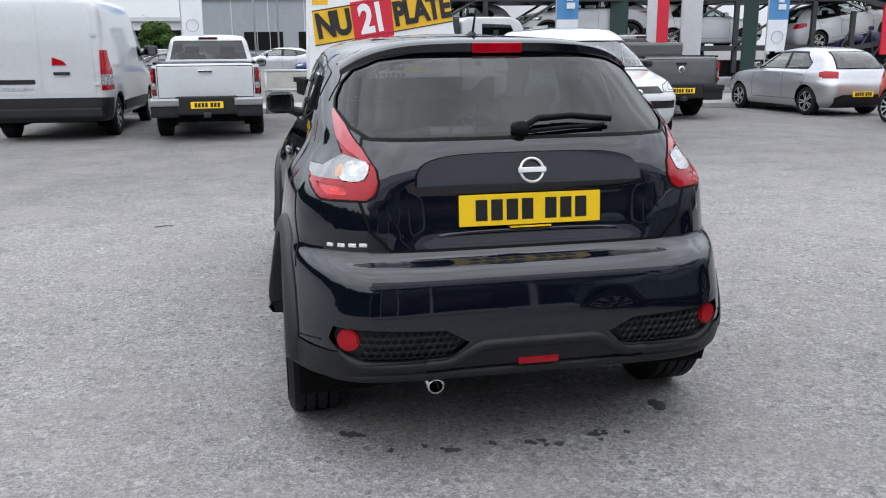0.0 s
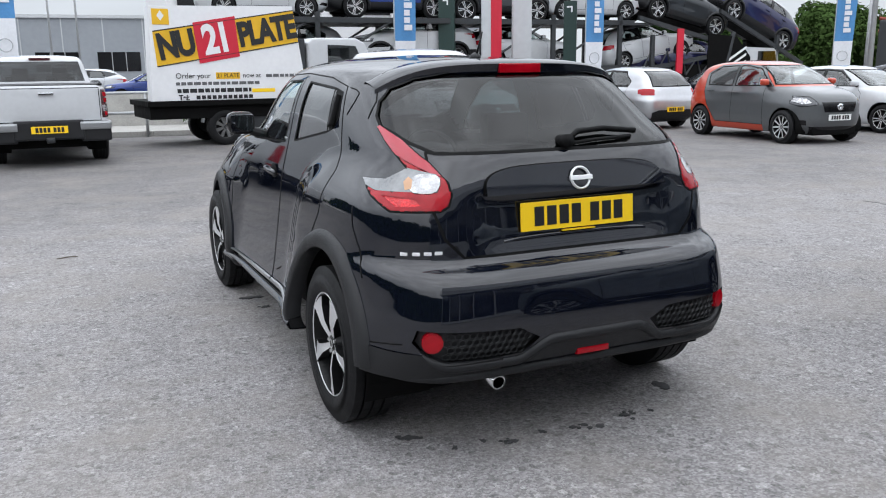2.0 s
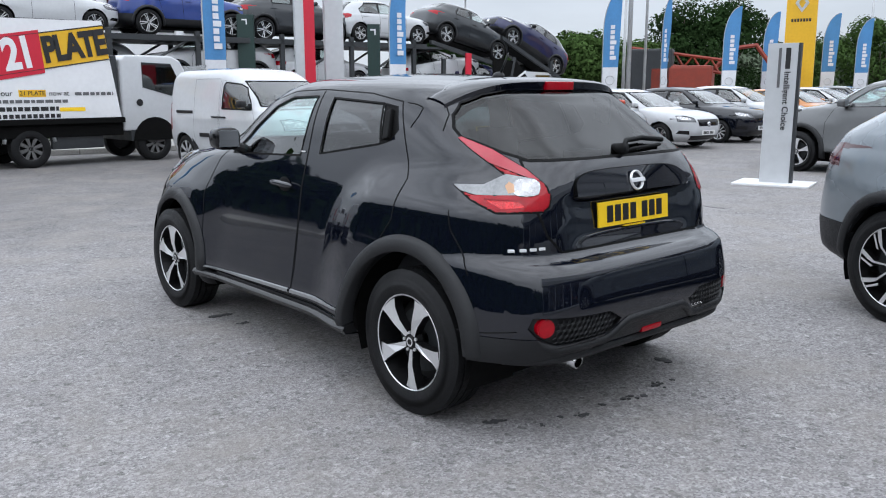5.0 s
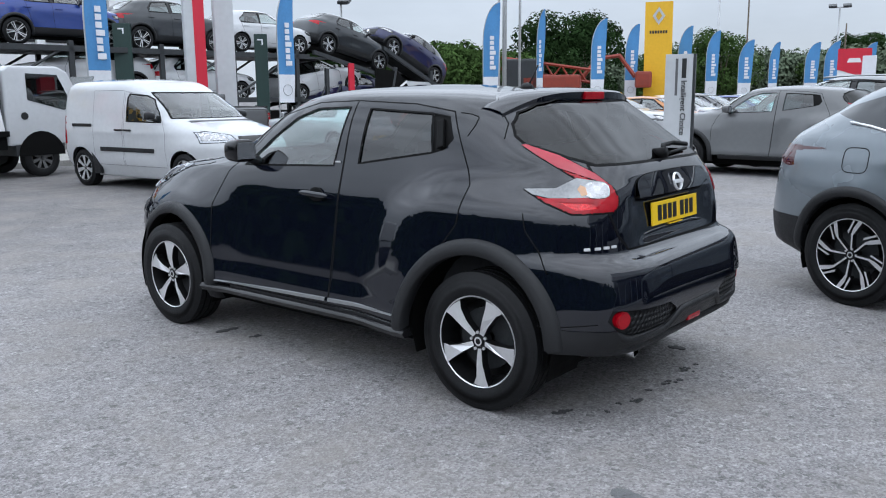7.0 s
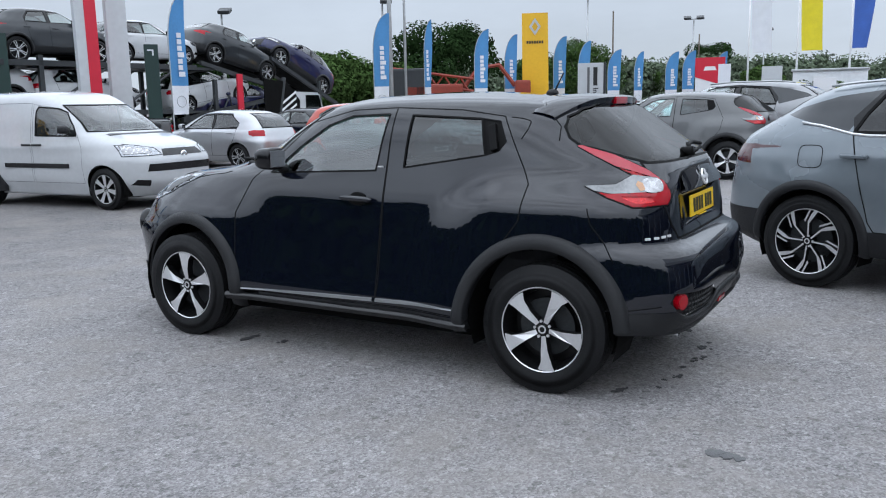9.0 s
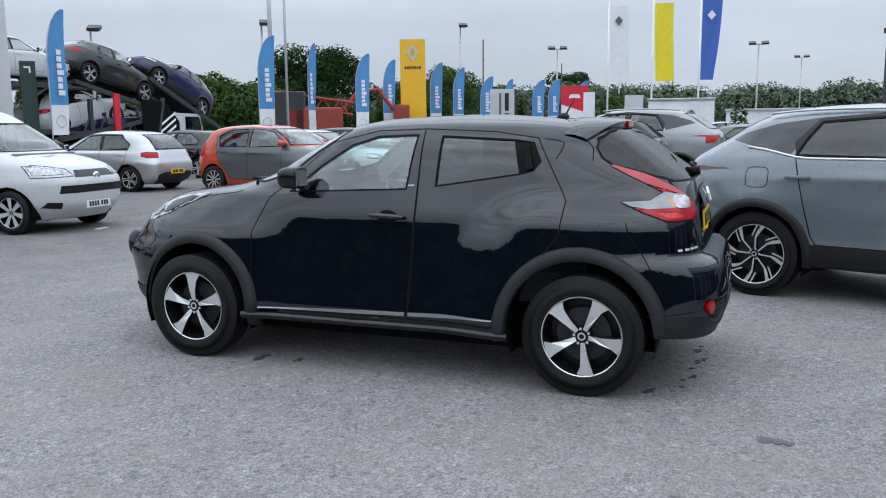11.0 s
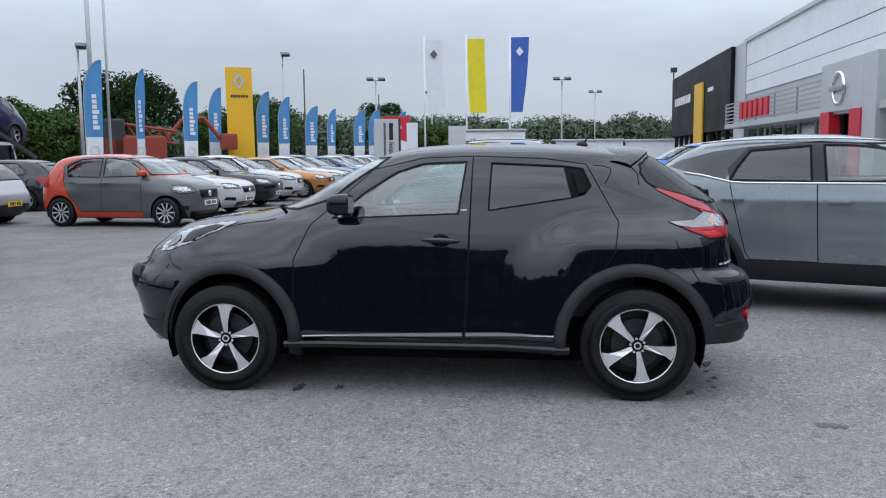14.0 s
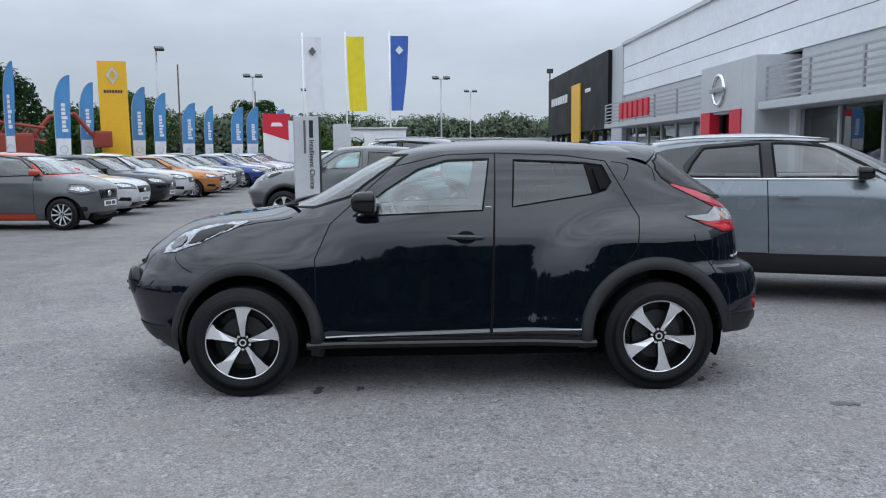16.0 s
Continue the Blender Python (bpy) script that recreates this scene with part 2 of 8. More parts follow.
M = {
    "asphalt": asphalt(),
    "black_paint": paint("black_metallic_paint", (0.0031, 0.0043, 0.0090), 0.0, 0.3, 0.08, 1.66, 0.0),
    "white_paint": paint("white_paint", (0.50, 0.51, 0.525)),
    "silver": paint("silver_paint", (0.50, 0.51, 0.53), 0.75, 0.38),
    "dark_grey": paint("dark_grey_paint", (0.115, 0.117, 0.120), 0.35, 0.35),
    "mid_grey": paint("mid_grey_paint", (0.10, 0.105, 0.11), 0.3, 0.35),
    "blue_grey": paint("blue_grey_paint", (0.178, 0.204, 0.226), 0.35, 0.28, 0.04, 1.6),
    "blue": paint("blue_paint", (0.02, 0.045, 0.20), 0.3, 0.3),
    "navy": paint("navy_paint", (0.018, 0.020, 0.065), 0.3, 0.3),
    "silver_grey": paint("silver_grey_paint", (0.27, 0.275, 0.285), 0.5, 0.35),
    "bright_blue": paint("bright_blue_paint", (0.05, 0.13, 0.42), 0.2, 0.3),
    "pillar": paint("dark_pillar_paint", (0.030, 0.033, 0.037), 0.2, 0.3),
    "orange": paint("orange_paint", (0.46, 0.055, 0.025), 0.1, 0.3),
    "copper": paint("copper_paint", (0.42, 0.17, 0.05), 0.3, 0.3),
    "red": paint("red_paint", (0.45, 0.015, 0.02), 0.0, 0.3),
    "plastic": material("black_textured_plastic", (0.0095, 0.0100, 0.0115), 0.46, spread=0.15, scale=8, bump=0.25, bump_scale=500, spec=0.38),
    "gloss_black": material("gloss_black_plastic", (0.006, 0.006, 0.007), 0.14, coat=0.0, spec=0.42),
    "seal": material("black_rubber_seal", (0.003, 0.003, 0.0033), 0.6, spec=0.15),
    "under": material("underbody_black", (0.004, 0.004, 0.004), 0.8, spread=0.2, spec=0.1),
    "tyre": material("tyre_rubber", (0.0085, 0.0087, 0.0095), 0.6, spread=0.25, scale=5, bump=0.3, bump_scale=150, spec=0.22),
    "alloy": material("machined_alloy", (0.70, 0.70, 0.71), 0.32, 0.65, spread=0.05),
    "rim_dark": material("dark_rim_enamel", (0.006, 0.006, 0.0065), 0.35, 0.0, spec=0.3),
    "dull_rim": material("dirty_steel_rim", (0.10, 0.10, 0.10), 0.6, 0.2, spread=0.25),
    "silver_rim": material("silver_rim_enamel", (0.62, 0.63, 0.64), 0.35, 0.6, spread=0.06),
    "mirror_glass": material("silvered_mirror_glass", (0.30, 0.31, 0.33), 0.03, 1.0),
    "pod_lens": material("clear_pod_lens", (0.36, 0.375, 0.40), 0.14, 0.7, coat=1.0, spread=0.45, scale=18, bump=0.4, bump_scale=40),
    "steel": material("brushed_steel", (0.55, 0.56, 0.57), 0.35, 0.9, spread=0.12),
    "satin": material("satin_bright_trim", (0.42, 0.43, 0.44), 0.3, 0.9),
    "chrome": material("chrome", (0.80, 0.81, 0.82), 0.06, 1.0),
    "galvanised": material("galvanised_steel", (0.42, 0.43, 0.44), 0.5, 0.6, spread=0.15),
    "dark_steel": material("dark_painted_steel", (0.030, 0.033, 0.036), 0.5, 0.2, spread=0.25),
    "side_glass": glass("clear_side_glass", (0.62, 0.90, 0.88), f0=0.16),
    "privacy": glass("dark_privacy_glass", (0.10, 0.105, 0.11), f0=0.08),
    "rear_glass": glass("dark_rear_glass", (0.10, 0.105, 0.11), 0.46),
    "car_glass": glass("tinted_car_glass", (0.28, 0.31, 0.31)),
    "light_glass": glass("light_tinted_glass", (0.62, 0.68, 0.67), f0=0.12),
    "screen": glass("windscreen_glass", (0.88, 0.94, 0.92)),
    "shop_glass": glass("shop_glass", (0.45, 0.48, 0.50)),
    "lens_clear": glass("clear_lamp_lens", (0.85, 0.87, 0.88)),
    "lamp_red": material("red_lamp_lens", (0.34, 0.002, 0.009), 0.10, coat=0.4, spread=0.22, scale=30, bump=0.04, bump_scale=130, spec=0.2),
    "lamp_core": material("bright_red_reflector", (0.62, 0.006, 0.012), 0.15, 0.2, coat=0.5, spread=0.45, scale=26, bump=0.35, bump_scale=90),
    # lamp red tinted pink: the sky's sheen on the upper arm, as colour
    "lamp_red_sheen": material("pink_sheen_lamp_lens", (0.40, 0.018, 0.036), 0.10, coat=0.8, spread=0.08, scale=20, spec=0.3),
    "lamp_dark": material("dark_lamp_lens", (0.055, 0.004, 0.007), 0.1, coat=0.8),
    "lamp_white": material("faceted_white_lamp", (0.42, 0.42, 0.43), 0.2, 0.6, coat=1.0, spread=0.5, scale=20, bump=0.5, bump_scale=32),
    "lamp_strip": material("smoked_clear_lamp", (0.20, 0.205, 0.21), 0.12, 0.6, coat=1.0, spread=0.22, scale=9, bump=0.15, bump_scale=16),
    "lamp_amber": material("amber_bulb", (0.50, 0.26, 0.12), 0.15, coat=1.0),
    "headlamp": material("headlamp_reflector", (0.07, 0.073, 0.08), 0.12, 0.5, coat=1.0, spread=0.5, scale=12, bump=0.3, bump_scale=25),
    "plate_yellow": material("yellow_plate", (0.93, 0.60, 0.012), 0.35, spread=0.02),
    "badge": material("bright_badge_metal", (0.82, 0.82, 0.83), 0.25, 0.35, coat=0.5),
    "plate_white": material("white_plate", (0.75, 0.75, 0.74), 0.35),
    "ink": material("black_ink", (0.010, 0.010, 0.011), 0.45),
    "seat": material("dark_seat_cloth", (0.035, 0.036, 0.04), 0.9, spread=0.2, scale=20),
    "headlining": material("pale_grey_headlining", (0.55, 0.55, 0.53), 0.9, spread=0.05),
    "trim_grey": material("grey_cabin_trim", (0.11, 0.11, 0.115), 0.75, spread=0.1),
    "white_sign": material("white_sign_board", (0.74, 0.74, 0.75), 0.45, spread=0.04, scale=1.2),
    "yellow_sign": material("yellow_sign_board", (0.74, 0.42, 0.012), 0.45, spread=0.05, scale=1.0),
    "yellow_flag": material("yellow_flag_cloth", (0.72, 0.60, 0.02), 0.75, spread=0.08, scale=2),
    "red_sign": material("red_sign_board", (0.55, 0.012, 0.035), 0.4, spread=0.04, scale=1.0),
    "blue_flag": material("blue_flag_cloth", (0.075, 0.24, 0.49), 0.75, spread=0.10, scale=2),
    "royal_flag": material("royal_blue_flag_cloth", (0.05, 0.12, 0.42), 0.75, spread=0.10, scale=2),
    "white_flag": material("white_flag_cloth", (0.70, 0.71, 0.74), 0.8, spread=0.06, scale=2),
    "grey_panel": material("silver_grey_panel", (0.52, 0.535, 0.55), 0.42, 0.2, spread=0.06, scale=0.8),
    "pale_panel": material("pale_grey_cladding", (0.78, 0.795, 0.82), 0.5, 0.1, spread=0.07, scale=0.5),
    "blue_panel": material("blue_grey_cladding", (0.28, 0.30, 0.325), 0.55, 0.1, spread=0.07, scale=0.3),
    "black_panel": material("black_fascia_panel", (0.006, 0.0066, 0.0078), 0.55, spread=0.12, scale=0.5, spec=0.2),
    "green_post": material("dark_green_post", (0.012, 0.035, 0.030), 0.45, spread=0.12, scale=2),
    "concrete": material("kerb_concrete", (0.36, 0.35, 0.33), 0.85, spread=0.18, scale=3, bump=0.3),
    "bark": material("grey_brown_bark", (0.10, 0.08, 0.06), 0.9, spread=0.3, scale=8, bump=0.6, bump_scale=30),
    "brick": material("brown_brick_wall", (0.20, 0.13, 0.10), 0.85, spread=0.2, scale=6, bump=0.3),
    "grass": material("mown_grass", (0.07, 0.11, 0.03), 0.9, spread=0.35, scale=3, bump=0.6, bump_scale=40),
    "rust_red": material("orange_red_machine_paint", (0.24, 0.035, 0.018), 0.55, spread=0.2),
    "teal": material("faded_teal_paint", (0.035, 0.10, 0.10), 0.5, spread=0.15),
    "stain": material("dark_damp_stain", (0.045, 0.045, 0.047), 0.75, spread=0.35, scale=25),
    "stain_pale": material("faint_grey_stain", (0.115, 0.115, 0.118), 0.8, spread=0.35, scale=25),
    "lamp_glass": material("lamp_diffuser", (0.55, 0.57, 0.6), 0.3),
}


def foliage(name, color):
    m = material(name, color, 0.9, spread=0.35, scale=0.5, spec=0.0)
    nt = m.node_tree
    info = nt.nodes.new("ShaderNodeNewGeometry")
    mr = nt.nodes.new("ShaderNodeMapRange")
    for k, v in zip(range(1, 5), (0, 1, 0.72, 1.28)):
        mr.inputs[k].default_value = v
    nt.links.new(info.outputs["Random Per Island"], mr.inputs[0])
    b = nt.nodes["Principled BSDF"]
    src = b.inputs["Base Color"].links[0].from_socket
    mx = nt.nodes.new("ShaderNodeMix")
    mx.data_type, mx.blend_type = "RGBA", "MULTIPLY"
    mx.inputs[0].default_value = 1.0
    nt.links.new(src, mx.inputs[6])
    nt.links.new(mr.outputs[0], mx.inputs[7])
    nt.links.new(mx.outputs[2], b.inputs["Base Color"])
    return m


M["leaf"] = foliage("green_leaves", (0.050, 0.086, 0.026))
M["leaf_dark"] = foliage("dark_green_leaves", (0.022, 0.042, 0.015))
# leaf green paled and greyed, so the haze of distance sits in the colour
M["leaf_hazed"] = foliage("hazed_green_leaves", (0.115, 0.145, 0.098))

from mathutils.bvhtree import BVHTree

# ---------------------------------------------------------------- building helpers
def thing(name, m, label, category, group="", kind=""):
    """A top-level thing: an Empty at its base, to which the parts are parented."""
    ob = new(name)
    ob.empty_display_size = 0.2
    ob.matrix_world = m
    return tagged(ob, label, category, group, kind)


def link(name, me, mats, parent=None, label="", at=None):
    for mat in mats if isinstance(mats, (list, tuple)) else [mats]:
        me.materials.append(mat)
    ob = new(name, me)
    if parent is not None:
        ob.parent = parent
    if at is not None:
        ob.matrix_local = at
    return tagged(ob, label)


def part(name, bm, mats, parent=None, label="", smooth=None, at=None):
    """Links a bmesh as one mesh object. smooth: the angle under which edges are shaded round."""
    if smooth:
        for f in bm.faces:
            f.smooth = True
        for ed in bm.edges:
            if len(ed.link_faces) == 2 and ed.calc_face_angle(0) > radians(smooth):
                ed.smooth = False
    me = bpy.data.meshes.new(name)
    bm.to_mesh(me)
    bm.free()
    return link(name, me, mats, parent, label, at)


def box(bm, x0, x1, y0, y1, z0, z1, bevel=0.0, m=None):
    vs = [bm.verts.new((x, y, z)) for x in (x0, x1) for y in (y0, y1) for z in (z0, z1)]
    fs = [bm.faces.new([vs[i] for i in q]) for q in ((0, 1, 3, 2), (4, 6, 7, 5), (0, 4, 5, 1), (2, 3, 7, 6), (0, 2, 6, 4), (1, 5, 7, 3))]
    if bevel:
        r = bmesh.ops.bevel(bm, geom=list({ed for f in fs for ed in f.edges}), offset=bevel, segments=2, profile=0.7, affect="EDGES")
        vs = list({v for f in r["faces"] for v in f.verts} | {v for v in vs if v.is_valid})
    if m is not None:
        for v in vs:
            v.co = m @ v.co
    return vs


def new_box(*a, **k):
    bm = bmesh.new()
    box(bm, *a, **k)
    return bm


def cyl(bm, p, q, r0, r1=None, seg=12, caps=True):
    p, q = Vector(p), Vector(q)
    r1 = r0 if r1 is None else r1
    turn = (q - p).to_track_quat("Z", "Y").to_matrix()
    rings = []
    for c, r in ((p, r0), (q, r1)):
        rings.append([bm.verts.new(c + turn @ Vector((r * math.cos(2 * math.pi * i / seg), r * math.sin(2 * math.pi * i / seg), 0))) for i in range(seg)])
    for i in range(seg):
        bm.faces.new((rings[0][i], rings[0][(i + 1) % seg], rings[1][(i + 1) % seg], rings[1][i]))
    if caps:
        bm.faces.new(rings[0][::-1])
        bm.faces.new(rings[1])


def new_cyl(*a, **k):
    bm = bmesh.new()
    cyl(bm, *a, **k)
    return bm


def tube(bm, pts, r, seg=8):
    """A round bar swept along points, in one piece."""
    pts = [Vector(p) for p in pts]
    rings = []
    for i, p in enumerate(pts):
        t = (pts[min(i + 1, len(pts) - 1)] - pts[max(i - 1, 0)]).normalized()
        ref = Vector((0, 0, 1)) if abs(t.z) < 0.9 else Vector((1, 0, 0))
        a = t.cross(ref).normalized()
        b = a.cross(t)
        rings.append([bm.verts.new(p + r * (math.cos(2 * math.pi * k / seg) * a + math.sin(2 * math.pi * k / seg) * b)) for k in range(seg)])
    for lo, hi in zip(rings[:-1], rings[1:]):
        for k in range(seg):
            bm.faces.new((lo[k], lo[(k + 1) % seg], hi[(k + 1) % seg], hi[k]))
    bm.faces.new(rings[0][::-1])
    bm.faces.new(rings[-1])


def prism(bm, pts, lo, hi, axis="x"):
    """A flat outline, pushed from lo to hi along an axis. Outline in (y, z) for x, (x, z) for y, (x, y) for z."""
    put = {"x": lambda p, d: (d, p[0], p[1]), "y": lambda p, d: (p[0], d, p[1]), "z": lambda p, d: (p[0], p[1], d)}[axis]
    a, b = [bm.verts.new(put(p, lo)) for p in pts], [bm.verts.new(put(p, hi)) for p in pts]
    n = len(pts)
    bm.faces.new(a)
    bm.faces.new(b[::-1])
    for i in range(n):
        bm.faces.new((a[i], b[i], b[(i + 1) % n], a[(i + 1) % n]))
    bmesh.ops.recalc_face_normals(bm, faces=bm.faces[:])


def new_prism(*a, **k):
    bm = bmesh.new()
    prism(bm, *a, **k)
    return bm


def lathe(bm, prof, seg=40):
    """prof: (axial x, radius) pairs, turned about the x axis."""
    rings = [[bm.verts.new((x, r * math.cos(2 * math.pi * i / seg), r * math.sin(2 * math.pi * i / seg))) for i in range(seg)] for x, r in prof]
    for a, b in zip(rings[:-1], rings[1:]):
        for i in range(seg):
            bm.faces.new((a[i], a[(i + 1) % seg], b[(i + 1) % seg], b[i]))


def text_mesh(body, size, depth=0.002, align="CENTER", space=1.0, bold=0.0):
    """Raised lettering in the x-z plane, facing -y."""
    cu = bpy.data.curves.new("lettering", "FONT")
    cu.body, cu.size, cu.extrude, cu.align_x, cu.align_y, cu.space_character, cu.offset = body, size, depth, align, "CENTER", space, bold
    ob = new("lettering", cu)
    me = bpy.data.meshes.new_from_object(ob.evaluated_get(bpy.context.evaluated_depsgraph_get()))
    bpy.data.objects.remove(ob)
    bpy.data.curves.remove(cu)
    me.transform(Matrix.Rotation(radians(90), 4, "X"))
    return me


def pchip(xs, ys, q):
    """Smooth monotone interpolation."""
    xs, ys, q = np.asarray(xs, float), np.asarray(ys, float), np.asarray(q, float)
    h, d = np.diff(xs), np.diff(ys) / np.diff(xs)
    m = np.zeros_like(ys)
    for i in range(1, len(xs) - 1):
        if d[i - 1] * d[i] > 0:
            w1, w2 = 2 * h[i] + h[i - 1], h[i] + 2 * h[i - 1]
            m[i] = (w1 + w2) / (w1 / d[i - 1] + w2 / d[i])
    m[0], m[-1] = d[0], d[-1]
    i = np.clip(np.searchsorted(xs, q) - 1, 0, len(h) - 1)
    t = (q - xs[i]) / h[i]
    return ys[i] * (1 + 2 * t) * (1 - t) ** 2 + h[i] * m[i] * t * (1 - t) ** 2 + ys[i + 1] * t * t * (3 - 2 * t) + h[i] * m[i + 1] * t * t * (t - 1)


class Shell:
    """A vehicle's skin: rounded-rectangle slices stacked from sill to roof. Rows: height, rear end, front end, half width,
    squareness of the rear and of the front corners. Local axes: x to the right, y forward from the rear axle, z up."""

    def __init__(self, rows, levels=60, quarter=44, bulges=(), dents=(), sag=None, form=None):
        self.bulges, self.dents, self.sag, self.form, self.tree = bulges, dents, sag, form, None
        a = np.array(rows, float)
        step = np.sqrt(np.diff(a[:, 0]) ** 2 + (0.5 * np.diff(a[:, 1])) ** 2 + (0.35 * np.diff(a[:, 2])) ** 2 + np.diff(a[:, 3]) ** 2)
        s = np.concatenate(([0], np.cumsum(step)))
        self.q = np.linspace(0, s[-1], levels)
        self.cols = [pchip(s, a[:, k], self.q) for k in range(6)]
        fine = np.linspace(0, s[-1], 800)
        self.fine = [pchip(s, a[:, k], fine) for k in range(6)]
        bm = self.bm = bmesh.new()
        self.tag = bm.faces.layers.int.new("tag")
        rings = []
        for z, yr, yf, w, nr, nf in zip(*self.cols):
            ring = self.ring(z, yr, yf, w, nr, nf, quarter)
            rings.append([bm.verts.new(p) for p in ring])
        n = len(rings[0])
        for lo, hi in zip(rings[:-1], rings[1:]):
            for i in range(n):
                bm.faces.new((lo[i], lo[(i + 1) % n], hi[(i + 1) % n], hi[i]))
        bm.faces.new(rings[0][::-1])
        bm.faces.new(rings[-1])
        bm.normal_update()

    def ring(self, z, yr, yf, w, nr, nf, quarter):
        ym, out = (yr + yf) / 2, []
        quads = []
        for n, a in ((nf, yf - ym), (nr, ym - yr)):
            f = np.linspace(0, 1, 160)
            px = np.concatenate(((1 - f ** n) ** (1 / n), f[::-1]))
            py = np.concatenate((f, (1 - f[::-1] ** n) ** (1 / n)))
            o = np.lexsort((-px, py))
            px, py = px[o] * w, py[o] * a
            keep = np.concatenate(([True], np.hypot(np.diff(px), np.diff(py)) > 1e-6))
            px, py = px[keep], py[keep]
            dx, dy = np.diff(px), np.diff(py)
            ang = np.arctan2(-dx, dy + 1e-12)
            c = np.concatenate(([0], np.cumsum(np.hypot(dx, dy) + 0.22 * np.abs(np.diff(ang, prepend=ang[0])))))
            g = np.linspace(0, c[-1], quarter + 1)
            quads.append((np.interp(g, c, px), np.interp(g, c, py)))
        (fx, fy), (rx, ry) = quads
        for x, y in zip(fx[:-1], fy[:-1]):
            out.append((x, ym + y))
        for x, y in zip(fx[:0:-1], fy[:0:-1]):
            out.append((-x, ym + y))
        for x, y in zip(rx[:-1], ry[:-1]):
            out.append((-x, ym - y))
        for x, y in zip(rx[:0:-1], ry[:0:-1]):
            out.append((x, ym - y))
        return [self.warp(x, y, z, w, ym) for x, y in out]

    def warp(self, x, y, z, w, ym):
        k = min(max((abs(x) / max(w, 1e-6) - 0.55) / 0.4, 0), 1)
        dx = sum(amp * math.exp(-((y - yb) / sy) ** 2 - ((z - zb) / sz) ** 2) for yb, zb, sy, sz, amp in self.bulges) * k
        if self.form:
            dx += self.form(y, z) * k
        dy = 0.0
        if y < ym:
            for x1, z0, z1, soft, amp in self.dents:
                fx = 1 / (1 + math.exp((abs(x) - x1) / (soft * 2.5)))
                fz = 1 / (1 + math.exp((z0 - z) / soft)) / (1 + math.exp((z - z1) / soft))
                dy += amp * fx * fz
        dz = self.sag(y, z) if self.sag else 0.0
        return Vector((x + math.copysign(dx, x), y + dy, z + dz))

    def at_z(self, z):
        return [float(np.interp(z, self.fine[0], c)) for c in self.fine]

    def side(self, y, z, out=0.0):
        """The half width of the skin at y, z."""
        _, yr, yf, w, nr, nf = self.at_z(z)
        ym = (yr + yf) / 2
        n, a = (nf, yf - ym) if y > ym else (nr, ym - yr)
        f = min(abs(y - ym) / a, 0.9999)
        x = w * (1 - f ** n) ** (1 / n)
        return self.warp(x, y, z, w, ym).x + out

    def end(self, x, z, front=False, out=0.0):
        """The place along y of the rear (or front) skin at x, z."""
        _, yr, yf, w, nr, nf = self.at_z(z)
        ym = (yr + yf) / 2
        n, a, s = (nf, yf - ym, 1) if front else (nr, ym - yr, -1)
        f = min(abs(x) / w, 0.9999)
        y = ym + s * a * (1 - f ** n) ** (1 / n)
        return self.warp(x, y, z, w, ym).y + s * out

    def hit(self, at, along):
        """Where a straight line meets the skin, and the skin's direction there."""
        if self.tree is None:
            self.tree = BVHTree.FromBMesh(self.bm)
        p, n, _, _ = self.tree.ray_cast(Vector(at), Vector(along))
        return p, n

    def cut(self, polys, tag, u=(0, 1, 0), d=(1, 0, 0), both=False, only=None, least=0.05, up=(0, 0, 1)):
        """Cuts convex outlines, in (u, up), through the skin along d and gives the faces inside the tag."""
        bm, u, d, up = self.bm, Vector(u), Vector(d), Vector(up)
        for poly in polys:
            area = sum(p[0] * q[1] - q[0] * p[1] for p, q in zip(poly, poly[1:] + poly[:1]))
            if area < 0:
                poly = poly[::-1]
            lo, hi = [min(p[k] for p in poly) - 0.12 for k in (0, 1)], [max(p[k] for p in poly) + 0.12 for k in (0, 1)]

            def near():
                fs = []
                for f in bm.faces:
                    k = f.normal.dot(d)
                    if (abs(k) if both else k) < least or (only is not None and f[self.tag] not in only):
                        continue
                    c = f.calc_center_median()
                    a, b = c.dot(u), c.dot(up)
                    if lo[0] < a < hi[0] and lo[1] < b < hi[1]:
                        fs.append(f)
                return fs

            for p, q in zip(poly, poly[1:] + poly[:1]):
                e = u * (q[0] - p[0]) + up * (q[1] - p[1])
                fs = near()
                geom = list({v for f in fs for v in f.verts}) + list({ed for f in fs for ed in f.edges}) + fs
                if geom:
                    bmesh.ops.bisect_plane(bm, geom=geom, dist=1e-5, plane_co=u * p[0] + up * p[1], plane_no=e.cross(d).normalized())
            bm.normal_update()
            for f in near():
                c = f.calc_center_median()
                a, b = c.dot(u), c.dot(up)
                if all((q[0] - p[0]) * (b - p[1]) - (q[1] - p[1]) * (a - p[0]) > -1e-6 for p, q in zip(poly, poly[1:] + poly[:1])):
                    f[self.tag] = tag

    def take(self, name, mats, parent, tags, side=0, out=0.0, groove=0.0, label=""):
        """The faces of some tags as a part, with the skin's own smooth normals. side: -1 left, 1 right, 0 both."""
        fs = [f for f in self.bm.faces if f[self.tag] in tags and (side == 0 or f.calc_center_median().x * side > 0)]
        if not fs:
            return None
        inside, idx, co, no, polys = set(fs), {}, [], [], []
        for f in fs:
            for v in f.verts:
                if v not in idx:
                    idx[v] = len(co)
                    rim = any(g not in inside for g in v.link_faces)
                    co.append(v.co + v.normal * (out - (groove if rim else 0)))
                    no.append(v.normal.copy())
            polys.append([idx[v] for v in f.verts])
        me = bpy.data.meshes.new(name)
        me.from_pydata(co, [], polys)
